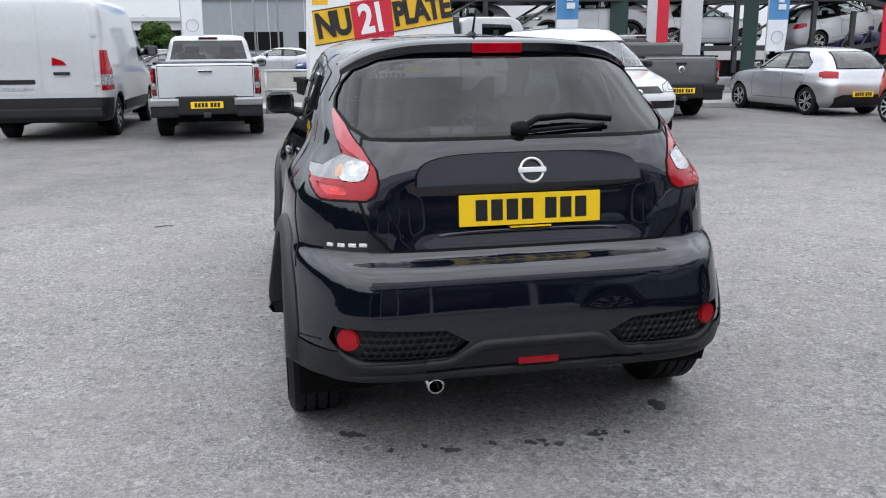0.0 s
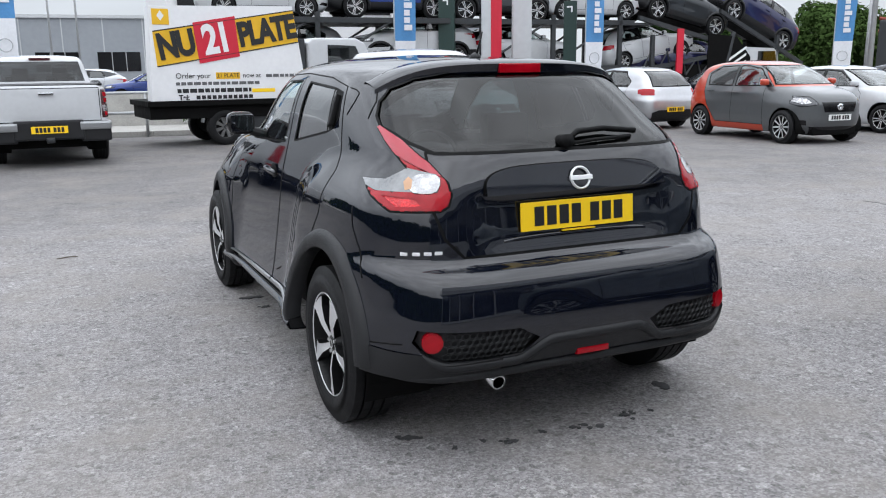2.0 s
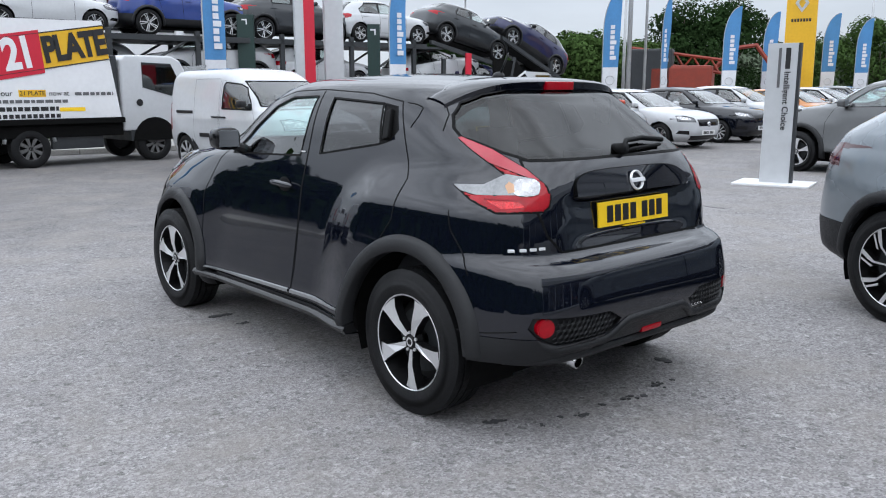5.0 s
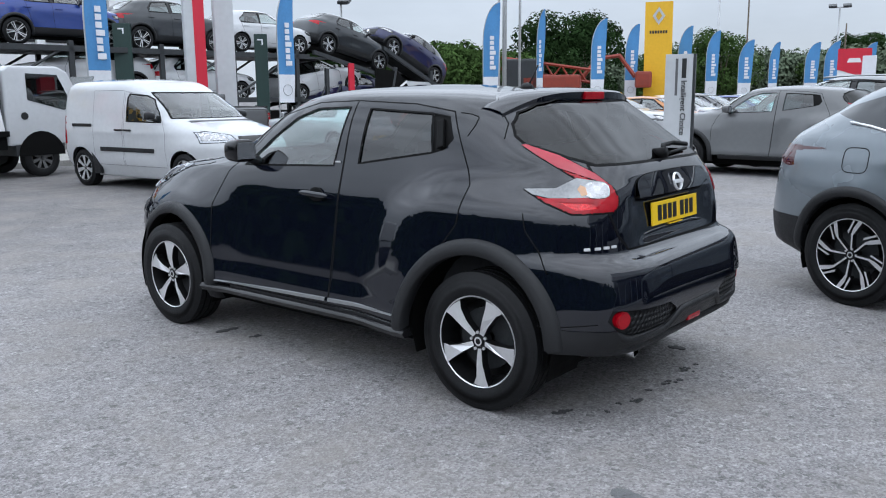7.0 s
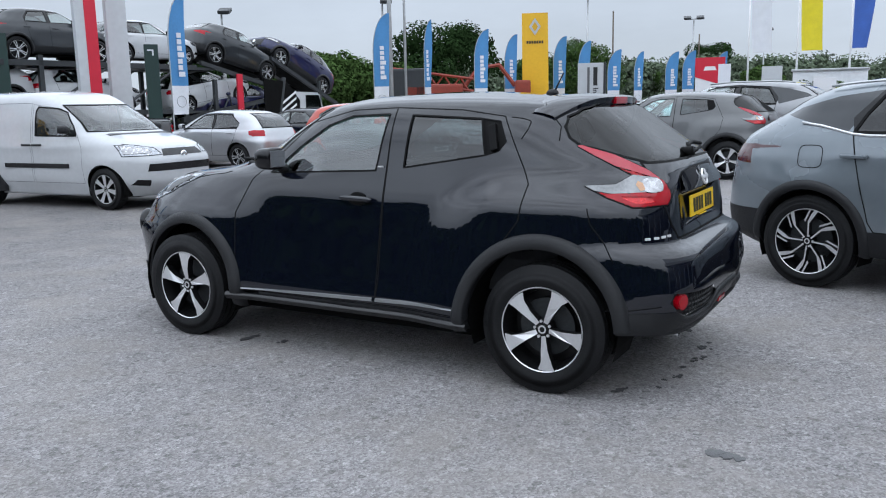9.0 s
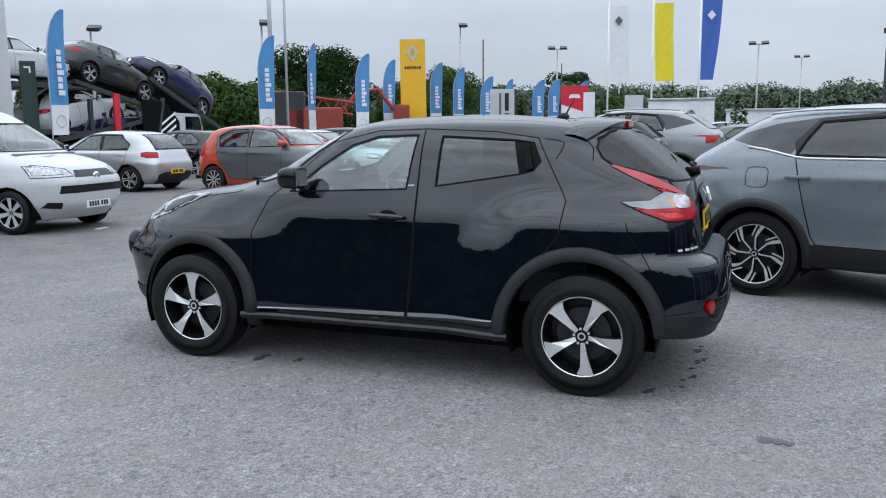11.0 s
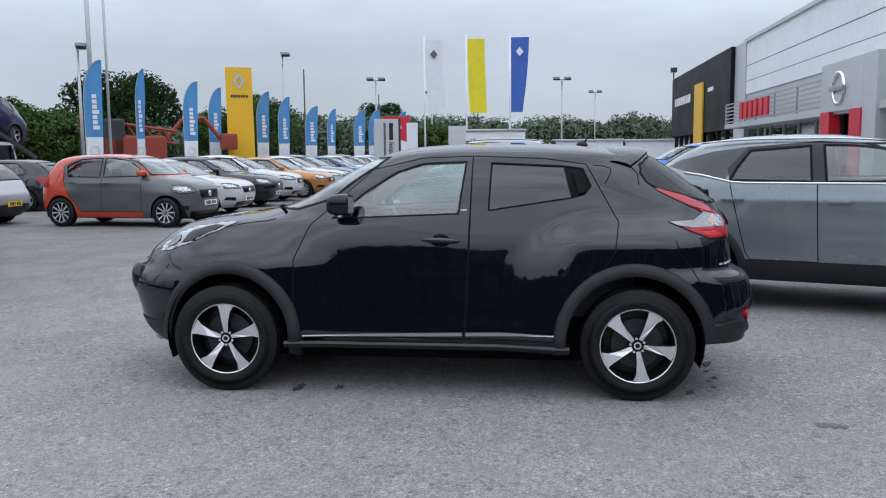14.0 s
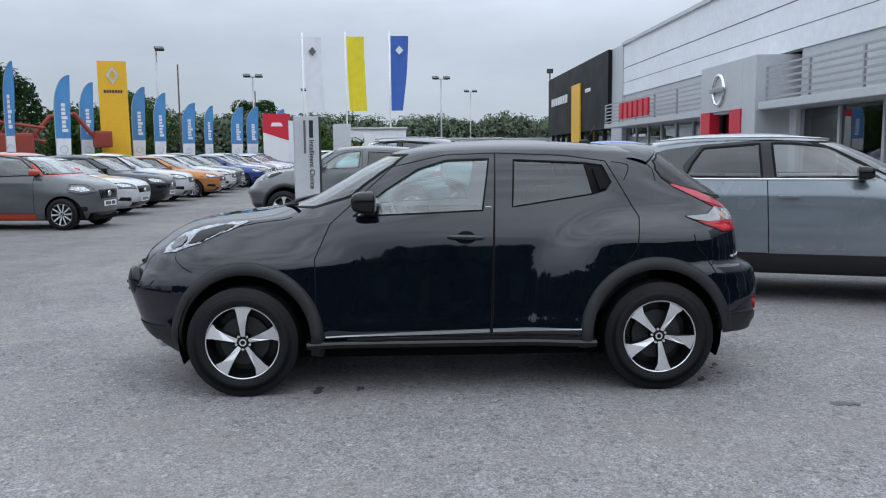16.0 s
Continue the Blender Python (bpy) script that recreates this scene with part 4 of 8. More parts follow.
    for s in (-1, 1):
        for tag, name, groove in ((1, "front_door", 0.0), (2, "rear_door", 0.0)):
            sh.take(name, body_mat, car, {tag}, s, groove=groove)
        sh.take("front_side_window", M["side_glass"], car, {3}, s, -0.006, label="clear side glass")
        sh.take("rear_side_window", M["privacy"], car, {4}, s, -0.006, label="dark privacy glass")
        sh.take("handle_recess", M["seal"], car, {14}, s, -0.004)
        sh.take("tail_lamp", M["lamp_red"], car, {8}, s, 0.006, 0.010, "red boomerang tail lamp")
        sh.take("reversing_lens", M["lamp_white"], car, {9}, s, 0.007, 0.0, "clear faceted lens")
        sh.take("upper_lamp_lens", M["lamp_red_sheen"], car, {10}, s, 0.007, 0.003)
        sh.take("clear_strip", M["lamp_strip"], car, {15}, s, 0.0065)
        sh.take("red_reflector", M["lamp_core"], car, {28}, s, -0.0035, 0.0, "ribbed bright red reflector")
        sh.take("amber_lens", M["lamp_amber"], car, {16}, s, 0.007)
        sh.take("bumper_grille", M["plastic"], car, {11}, s, -0.022)
        wing = sh.take("wing_lamp", M["pod_lens"], car, {21}, s, 0.012, 0.010, "clear headlamp set into the wing")
        sh.take("lamp_well", M["gloss_black"], wing, {22}, s, 0.011, 0.0, "dark inner well")
        sh.take("lamp_bulb", M["headlamp"], wing, {23}, s, 0.013, 0.0)
        sh.seams("lamp_seal", M["seal"], car, {21}, 0.009, 0.0015, other={0}, side=s)
    arch = [(0.408 * math.cos(radians(9 * k)), math.sin(radians(9 * k))) for k in range(21)]
    sh.cut([[(math.copysign(0.408 * (abs(x) / 0.408) ** 0.45, x), 1.012 + 0.100 * z ** 0.62) for x, z in arch]], 17, (1, 0, 0), (0, -1, 0), only={7})
    sh.take("tailgate", body_mat, car, {7})
    garnish = sh.take("tailgate_garnish", body_mat, car, {17}, 0, 0.004).data
    for v in garnish.vertices:                            # leans out towards its lower edge, over the plate
        v.co.y -= 0.024 * max(1.108 - v.co.z, 0) / 0.096
    garnish.normals_split_custom_set_from_vertices([Vector((0.40 * v.co.x, -1, 0.27)).normalized() for v in garnish.vertices])
    sh.seams("panel_gap", M["seal"], car, {17}, 0.009, 0.002)
    sh.take("windscreen", M["screen"], car, {5}, 0, -0.004)
    sh.take("rear_window", M["rear_glass"], car, {6}, 0, -0.004, label="dark tinted rear glass")
    for f in sh.bm.faces:
        if f[sh.tag] == 12:
            y = f.calc_center_median().y
            f[sh.tag] = 26 if y < -0.1 else 27 if y > 2.5 else 12
    sh.take("rear_valance", M["plastic"], car, {26}, 0, 0.006)
    sh.take("front_valance", M["plastic"], car, {27}, 0, 0.006)
    for s in (-1, 1):
        sh.take("sill_cladding", M["plastic"], car, {12}, s, 0.006)
    for s in (-1, 1):
        for tag in (1, 2):
            sh.seams("door_gap", M["seal"], car, {tag}, 0.0065, 0.0012, other={0, 2}, side=s)
        for tag in (3, 4):
            sh.seams("window_seal", M["seal"], car, {tag}, 0.010, 0.002, side=s)
        sh.seams("lamp_seal", M["seal"], car, {8, 9, 10, 15}, 0.009, 0.0015, other={0, 1, 2, 6, 7}, side=s)
    sh.seams("panel_gap", M["seal"], car, {7}, 0.011, 0.0015, other={0, 6})
    sh.seams("window_seal", M["seal"], car, {5}, 0.022, 0.002)
    sh.seams("window_seal", M["seal"], car, {6}, 0.013, 0.002, other={0, 7})
    for cy in (0.0, 2.53):
        for s in (-1, 1):
            add_wheel(car, s * 0.765, cy, 0.334, 0.215, 0.221, "five", turn=0.0 if cy else -0.46)
            arch_liner(car, s * 0.83, cy - 0.02 if cy else 0.02, 0.412)
            arch_trim(car, sh, cy - 0.02 if cy else 0.02, 0.345, 0.397 if cy else 0.402, (-12, 194) if cy else (-8, 177), 0.074, M["plastic"], 0.020, s)
    # under the floor, cabin
    bm = bmesh.new()
    box(bm, -0.62, 0.62, -0.30, 2.95, 0.175, 0.42, bevel=0.03)
    box(bm, -0.66, 0.66, -0.46, -0.30, 0.305, 0.40, bevel=0.03)
    box(bm, -0.62, 0.62, 0.44, 2.1, 0.29, 0.42, bevel=0.03)
    part("underfloor", bm, M["under"], car)
    lining = [f for f in sh.bm.faces if f[sh.tag] in (0, 1, 2) and f.calc_center_median().z > 1.06 and -0.1 < f.calc_center_median().y < 1.9]
    bm, made = bmesh.new(), {}
    for f in lining:
        for v in f.verts:
            if v not in made:
                made[v] = bm.verts.new(v.co - v.normal * 0.022)
        bm.faces.new([made[v] for v in f.verts])
    part("headlining", bm, M["headlining"], car, "pale grey cabin lining", smooth=60)
    seats(car, 0.70, 1.12, 0.30, 0.45, 1.24, (M["seat"], M["trim_grey"]))
    if not hero:
        for s in (-1, 1):
            mirror(car, sh, 1.80, 1.08, body_mat, s)
        return car, sh
    # rear bumper and tailgate fittings
    for s in (-1, 1):
        x, z = s * 0.665, 0.505
        y = sh.end(x, z)
        bm = new_cyl((0, 0.02, 0), (0, -0.010, 0), 0.042, 0.039, 28)
        bmesh.ops.bevel(bm, geom=[ed for ed in bm.edges if all(v.co.y < -0.009 for v in ed.verts)], offset=0.005, segments=2, affect="EDGES")
        part("rear_reflector", bm, M["lamp_red"], car, "round red reflector", smooth=40, at=Matrix.Translation((x, y + 0.004, z)) @ Matrix.Rotation(radians(s * 22), 4, "Z"))
        bm = bmesh.new()                                  # honeycomb of the bumper insert
        for r in range(4):
            for c in range(15):
                hx = 0.300 + c * 0.0265 + (r % 2) * 0.01325
                hz = 0.447 + r * 0.0265
                if hx > 0.620 or hz > 0.537 - 0.3 * max(0.34 - hx, 0) or hz < 0.43 + max(0.33 - hx, 0) * 1.0:
                    continue
                yy = sh.end(s * hx, hz)
                pts = [(hx + 0.0135 * math.cos(radians(60 * k + 30)), hz + 0.0135 * math.sin(radians(60 * k + 30))) for k in range(7)]
                for (ax, az), (bx, bz) in zip(pts[:-1], pts[1:]):
                    cyl(bm, (s * ax, sh.end(s * ax, az, out=-0.012), az), (s * bx, sh.end(s * bx, bz, out=-0.012), bz), 0.0028, seg=4, caps=False)
        part("honeycomb_mesh", bm, M["plastic"], car)
    bm, pts = bmesh.new(), []                             # wavy lip under the inserts
    for i in range(61):
        hx = -0.77 + 1.54 * i / 60
        q = abs(hx)
        hz = 0.474 - 0.070 * smooth01(0.19, 0.34, q) + 0.070 * smooth01(0.60, 0.77, q)
        pts.append(Vector((hx, sh.end(hx, hz, out=-0.006), hz)))
    tube(bm, pts, 0.022, 10)
    part("bumper_lip", bm, M["plastic"], car, "black plastic bumper lip", smooth=80)
    bm = bmesh.new()                                      # rolled lower edge of the bumper
    tube(bm, [Vector((x, sh.end(x, 0.362) + 0.004, 0.358)) for x in np.linspace(-0.76, 0.76, 49)], 0.020, 10)
    part("lower_valance", bm, M["plastic"], car, smooth=80)
    yb = sh.end(0, 0.93)
    number_plate(car, Matrix.Translation((0, yb - 0.016, 0.9185)) @ Matrix.Rotation(radians(-4), 4, "X"))
    part("caption_bar", new_box(-0.075, 0.075, yb - 0.026, yb - 0.012, 0.853, 0.858), M["plate_yellow"], car)
    bm = bmesh.new()                                      # pressed ledge below the plate
    pts = [Vector((x, sh.end(x, 0.842, out=-0.004), 0.842 - 0.012 * (x / 0.33) ** 4)) for x in np.linspace(-0.33, 0.33, 25)]
    tube(bm, pts, 0.010, 8)
    part("tailgate_ledge", bm, body_mat, car, smooth=80)
    ye = sh.end(0, 1.055)
    badge = part("badge", (lambda b: (lathe(b, [(0, 0.037), (0.008, 0.038), (0.011, 0.0415), (0.008, 0.045), (0, 0.046)], 36), b)[1])(bmesh.new()), M["badge"], car, "round chrome badge", smooth=60,
                 at=Matrix.Translation((0.0, ye - 0.019, 1.055)) @ Matrix.Rotation(radians(-15), 4, "X") @ Matrix.Rotation(radians(-90), 4, "Z"))
    part("badge_bar", new_box(0.002, 0.014, -0.050, 0.050, -0.0095, 0.0095, bevel=0.003), M["badge"], badge)
    bm = bmesh.new()                                      # model badge as plain bars
    x0 = -0.715
    for i in range(4):
        xa = x0 + i * 0.036
        cx = xa + 0.012
        zc = 0.806 + 0.002 * i
        p, n = sh.hit((cx, -3, zc), (0, 1, 0))
        m = Matrix.Translation(p) @ n.to_track_quat("-Y", "Z").to_matrix().to_4x4()
        box(bm, -0.0145, 0.0145, -0.004, 0.004, -0.0065, 0.0065, bevel=0.003, m=m)
    part("model_badge", bm, M["badge"], car, "small chrome badge bars")
    # roof spoiler with brake light
    bm, rings = bmesh.new(), []
    for i in range(41):
        x = -0.605 + 1.21 * i / 40
        k = abs(x) / 0.605
        zt = 1.497 - 0.016 * k ** 2 - 0.085 * k ** 5
        yt = -0.115 + 0.06 * k ** 2 + 0.09 * k ** 6
        drop = 0.052 + 0.075 * k ** 4
        y_roof = 0.20 - 0.02 * k
        z_roof = 1.512 - 0.026 * k ** 2 - 0.070 * k ** 5
        rings.append([bm.verts.new(p) for p in ((x, y_roof, z_roof - 0.02), (x, y_roof - 0.03, z_roof + 0.004), (x, (y_roof + yt) / 2, (z_roof + zt) / 2 + 0.010), (x, yt + 0.015, zt + 0.004),
                                                (x, yt, zt - 0.006), (x, yt + 0.012, zt - drop), (x, yt + 0.03, zt - drop - 0.008), (x, yt + 0.12, zt - drop + 0.02))])
    for a, b in zip(rings[:-1], rings[1:]):
        for k in range(7):
            bm.faces.new((a[k], b[k], b[k + 1], a[k + 1]))
    bmesh.ops.recalc_face_normals(bm, faces=bm.faces[:])
    spoiler = part("roof_spoiler", bm, body_mat, car, smooth=40)
    part("brake_light", new_box(-0.10, 0.10, -0.121, -0.08, 1.452, 1.492, bevel=0.006), M["lamp_red"], spoiler, "red high brake light")
    # wiper
    bm = bmesh.new()
    pts = [Vector((x, sh.end(x, z, out=0.035), z)) for x, z in ((-0.02, 1.195), (0.05, 1.225), (0.18, 1.232), (0.33, 1.218))]
    tube(bm, pts, 0.012, 8)
    for a, r in ((0, 0.026),):
        cyl(bm, pts[0] + Vector((0, 0.05, -0.01)), pts[0] + Vector((0, -0.012, 0)), 0.03, 0.026, 14)
    tube(bm, [Vector((x, sh.end(x, z, out=0.016), z)) for x, z in ((-0.03, 1.180), (0.10, 1.190), (0.30, 1.198))], 0.008, 6)
    part("rear_wiper", bm, M["seal"], car, "black rear wiper arm", smooth=60)
    # tail pipe, rear fog lamp
    bm = bmesh.new()
    lathe(bm, [(0.0, 0.025), (0.0, 0.031), (-0.12, 0.031), (-0.18, 0.022)], 24)
    lathe(bm, [(0.0, 0.025), (-0.10, 0.022)], 24)
    part("tail_pipe", bm, M["chrome"], car, "chrome tail pipe", smooth=50, at=Matrix.Translation((-0.345, -0.565, 0.268)) @ Matrix.Rotation(radians(-90), 4, "Z") @ Matrix.Rotation(radians(8), 4, "Y"))
    bm = bmesh.new()
    cyl(bm, (-0.345, -0.38, 0.292), (-0.345, 0.1, 0.30), 0.022, seg=10)
    cyl(bm, (-0.345, 0.0, 0.30), (0.1, 0.3, 0.28), 0.022, seg=10)
    part("exhaust", bm, M["galvanised"], car)
    yf = sh.end(0, 0.397)
    part("fog_lamp", new_box(-0.075, 0.075, yf - 0.014, yf + 0.03, 0.383, 0.411, bevel=0.008), M["lamp_red"], car, "red rear fog lamp")
    # sides: handles, mirrors, sill strip, pillar trim
    for s in (-1, 1):
        x = sh.side(1.175, 0.94)
        bm = bmesh.new()
        bmesh.ops.create_uvsphere(bm, u_segments=24, v_segments=12, radius=1)
        for v in bm.verts:                                # a rounded grip, blunt at both ends
            v.co = Vector((v.co.x * 0.017, math.copysign(abs(v.co.y) ** 0.55, v.co.y) * 0.115, v.co.z * 0.017))
        part("door_handle", bm, body_mat, car, smooth=50, at=Matrix.Translation((s * (x + 0.026), 1.175, 0.950)) @ Matrix.Rotation(radians(2), 4, "X"))
        bm = bmesh.new()
        bmesh.ops.create_uvsphere(bm, u_segments=20, v_segments=10, radius=1)
        for v in bm.verts:
            v.co = Vector((v.co.x * 0.006, v.co.y * 0.062, v.co.z * 0.045))
        part("handle_cup", bm, M["seal"], car, smooth=60, at=Matrix.Translation((s * (x + 0.001), 1.175, 0.942)))
        x = sh.side(0.34, 1.29)
        part("rear_door_handle", new_box(-0.012, 0.012, -0.022, 0.022, -0.075, 0.075, bevel=0.008), M["seal"], car, "black handle hidden in the window frame",
             at=Matrix.Translation((s * (x + 0.004), 0.345, 1.292)) @ Matrix.Rotation(radians(-16), 4, "X") @ Matrix.Rotation(radians(s * -22), 4, "Y"))
        for a, b, thick in ((0.49, 1.018, 1), (1.04, 2.03, 0)):       # tapering bright strip, in two lengths
            bm, rows = bmesh.new(), []
            for y in np.linspace(a, b, 16):
                f = (y - a) / (b - a)
                h = 0.004 + 0.0075 * smooth01(0.0, 0.7, f if thick else 1 - f)
                z = 0.397 - (y - 0.49) * 0.0215
                rows.append([bm.verts.new((s * sh.side(y, 0.372, o), y, z + dz)) for o, dz in ((0.002, h), (0.012, h * 0.7), (0.014, -h * 0.7), (0.002, -h))])
            for p, q in zip(rows[:-1], rows[1:]):
                for k in range(3):
                    bm.faces.new((p[k], p[k + 1], q[k + 1], q[k]))
            bmesh.ops.recalc_face_normals(bm, faces=bm.faces[:])
            part("sill_strip", bm, M["satin"], car, "thin bright strip along the sill")
        bm = bmesh.new()
        ring = []
        for y in np.linspace(0.40, 2.14, 20):
            w = sh.side(y, 0.30)
            ring.append([bm.verts.new((s * q, y, z)) for q, z in ((w - 0.03, 0.345), (w + 0.030, 0.335), (w + 0.042, 0.318), (w + 0.024, 0.292), (w - 0.06, 0.285))])
        for a, b in zip(ring[:-1], ring[1:]):
            for k in range(4):
                bm.faces.new((a[k], a[k + 1], b[k + 1], b[k]))
        bmesh.ops.recalc_face_normals(bm, faces=bm.faces[:])
        part("side_sill", bm, M["gloss_black"], car, "black plastic side sill", smooth=50)
        part("pillar_badge", new_box(-0.003, 0.003, -0.018, 0.018, -0.004, 0.004), M["badge"], car, at=Matrix.Translation((s * (sh.side(1.03, 1.12) + 0.004), 1.035, 1.13)))
        mirror(car, sh, 1.77, 1.10, M["gloss_black"], s, 1.0)
        for name, line in (("quarter_seam", [(0.262, 1.395), (0.20, 1.388), (0.152, 1.374), (0.160, 1.335), (0.189, 1.284)]), ("bumper_seam", [(-0.335, 0.47), (-0.45, 0.475), (-0.58, 0.492)]),
                           ("hatch_seam", [(0.136, 1.478), (0.062, 1.413), (-0.005, 1.345), (-0.012, 1.275)]), ("lamp_seam", [(-0.215, 0.955), (-0.235, 0.88), (-0.30, 0.80), (-0.36, 0.70)])):
            bm = bmesh.new()
            fine = [tuple(np.interp(k, range(len(line)), [p[c] for p in line]) for c in (0, 1)) for k in np.linspace(0, len(line) - 1, 16)]
            pts = [sh.hit((s * 3, y, z), (-s, 0, 0))[0] for y, z in fine]
            tube(bm, pts, 0.0032, 6)
            part(name, bm, M["seal"], car, smooth=80)
        bm = bmesh.new()
        bmesh.ops.create_uvsphere(bm, u_segments=24, v_segments=14, radius=1)
        for v in bm.verts:
            v.co = Vector((v.co.x * 0.10, v.co.y * 0.05, v.co.z * 0.10))
        xx = 0.50
        part("round_headlamp", bm, M["gloss_black"], car, smooth=60, at=Matrix.Translation((s * xx, sh.end(xx, 0.67, True) - 0.035, 0.67)) @ Matrix.Rotation(radians(-s * 25), 4, "Z"))
        p, n = sh.hit((s * 0.60, 6, 0.31), (0, -1, 0))
        bm = bmesh.new()
        bmesh.ops.create_uvsphere(bm, u_segments=16, v_segments=10, radius=0.045)
        part("front_fog_lamp", bm, M["lamp_white"], car, "small round front fog lamp", smooth=60, at=Matrix.Translation(p + Vector((0, -0.034, 0))))
        bm = bmesh.new()
        pts = [sh.hit((s * 3, y, z), (-s, 0, 0))[0] for y, z in ((2.93, 0.92), (2.96, 0.87), (2.95, 0.82), (2.90, 0.78), (2.84, 0.755))]
        tube(bm, pts, 0.0032, 6)
        part("wing_seam", bm, M["seal"], car, smooth=80)
        bm = bmesh.new()
        pts = []
        for x, y in ((0.66, 2.56), (0.665, 2.46), (0.67, 2.36), (0.675, 2.29), (0.66, 2.24)):
            pts.append(sh.hit((s * x, y, 3), (0, 0, -1))[0])
        tube(bm, pts, 0.0032, 6)
        part("bonnet_gap", bm, M["seal"], car, smooth=80)
    # front: grille and plate
    bm = bmesh.new()
    for i in range(5):
        z = 0.60 + i * 0.045
        pts = [Vector((x, sh.end(x, z, True, 0.006), z)) for x in np.linspace(-0.36, 0.36, 13)]
        tube(bm, pts, 0.012, 6)
    part("front_grille", bm, M["gloss_black"], car, smooth=80)
    number_plate(car, Matrix.Translation((0, sh.end(0, 0.47, True) + 0.012, 0.47)) @ Matrix.Rotation(math.pi, 4, "Z"), False)
    # bonnet edge, cowl and front wipers
    bm = bmesh.new()
    for s in (-1, 1):
        pts = [Vector((s * x, y, z)) for x, y, z in ((0.10, 2.36, 1.120), (0.35, 2.31, 1.135), (0.56, 2.22, 1.150))]
        tube(bm, pts, 0.011, 6)
    part("front_wipers", bm, M["plastic"], car, smooth=60)
    # aerial
    bm = bmesh.new()
    bmesh.ops.create_uvsphere(bm, u_segments=14, v_segments=8, radius=1)
    for v in bm.verts:
        v.co = Vector((v.co.x * 0.022, v.co.y * 0.04 + 0.30, max(v.co.z, -0.2) * 0.026 + 1.519))
    cyl(bm, (0, 0.29, 1.525), (0, 0.23, 1.635), 0.006, 0.004, 8)
    part("aerial", bm, M["plastic"], car, "short black roof aerial", smooth=60)
    return car, sh


crossover(pose(0.1945, 3.4567, 0, 0, 0, 11.65), "black_paint", "glossy black compact crossover with red boomerang tail lamps", True)
crossover(pose(11.72, 7.36, 0, 0, 0, 8) @ Matrix.Scale(1.05, 4), "dark_grey", "dark grey compact crossover parked on the tarmac", False)

# ---------------------------------------------------------------- other vehicles
HATCH_ROWS = [
    (0.18, -0.55, 3.10, 0.78, 6, 4.0), (0.32, -0.70, 3.25, 0.83, 8, 5.0), (0.50, -0.76, 3.32, 0.85, 8, 4.5), (0.66, -0.75, 3.31, 0.86, 8, 4.5),
    (0.78, -0.71, 3.25, 0.852, 7, 4.0), (0.86, -0.685, 3.08, 0.842, 7, 3.8), (0.92, -0.665, 2.75, 0.825, 6.5, 3.8), (0.96, -0.65, 2.36, 0.80, 6, 4.0), (1.02, -0.62, 2.14, 0.77, 6, 5.0),
    (1.15, -0.53, 1.87, 0.71, 5, 5.0), (1.30, -0.385, 1.54, 0.64, 5, 5.0), (1.39, -0.25, 1.28, 0.57, 4.5, 4.5), (1.44, 0.0, 1.00, 0.42, 3.5, 3.5), (1.46, 0.35, 0.70, 0.10, 2.5, 2.5),
]
CITY_ROWS = [
    (0.20, -0.45, 2.95, 0.74, 6, 4.0), (0.34, -0.56, 3.05, 0.79, 7, 4.5), (0.52, -0.60, 3.10, 0.81, 7, 4.2), (0.72, -0.60, 3.10, 0.812, 7, 4.0), (0.84, -0.58, 3.06, 0.805, 7, 3.8),
    (0.93, -0.56, 2.95, 0.795, 6.5, 3.6), (1.00, -0.54, 2.72, 0.78, 6, 3.8), (1.06, -0.52, 2.46, 0.76, 6, 4.2), (1.16, -0.48, 2.28, 0.73, 5.5, 4.5), (1.30, -0.41, 2.02, 0.68, 5, 5.0),
    (1.43, -0.32, 1.72, 0.62, 5, 5.0), (1.50, -0.20, 1.50, 0.54, 4.5, 4.5), (1.54, 0.05, 1.20, 0.40, 3.5, 3.5), (1.56, 0.35, 0.80, 0.10, 2.5, 2.5),
]
SUV_ROWS = [
    (0.29, -0.66, 3.24, 0.85, 6, 4.0), (0.40, -0.79, 3.42, 0.89, 8, 4.5), (0.62, -0.82, 3.50, 0.905, 8, 4.5), (0.80, -0.80, 3.47, 0.91, 8, 4.0),
    (0.98, -0.77, 3.36, 0.905, 8, 4.0), (1.08, -0.74, 3.00, 0.89, 7, 3.8), (1.16, -0.69, 2.50, 0.87, 6.5, 4.0), (1.24, -0.60, 2.30, 0.835, 6, 4.2),
    (1.38, -0.44, 2.02, 0.775, 5, 4.2), (1.50, -0.28, 1.75, 0.715, 4.5, 4.2), (1.575, -0.08, 1.48, 0.63, 4, 4.0), (1.615, 0.20, 1.20, 0.45, 3.3, 3.3), (1.63, 0.55, 0.90, 0.10, 2.2, 2.2),
]
VAN_ROWS = [
    (0.20, -0.50, 3.30, 0.80, 8, 4.0), (0.45, -0.63, 3.50, 0.88, 12, 4.5), (0.70, -0.65, 3.52, 0.90, 12, 4.5), (0.93, -0.64, 3.36, 0.90, 12, 4.0),
    (1.06, -0.63, 2.95, 0.885, 12, 4.0), (1.15, -0.63, 2.52, 0.87, 12, 5.0), (1.30, -0.62, 2.30, 0.85, 12, 5.0), (1.50, -0.60, 1.95, 0.81, 12, 5.0),
    (1.66, -0.57, 1.65, 0.77, 10, 5.0), (1.76, -0.50, 1.45, 0.68, 8, 4.5), (1.81, -0.20, 1.10, 0.40, 5, 4.0),
]
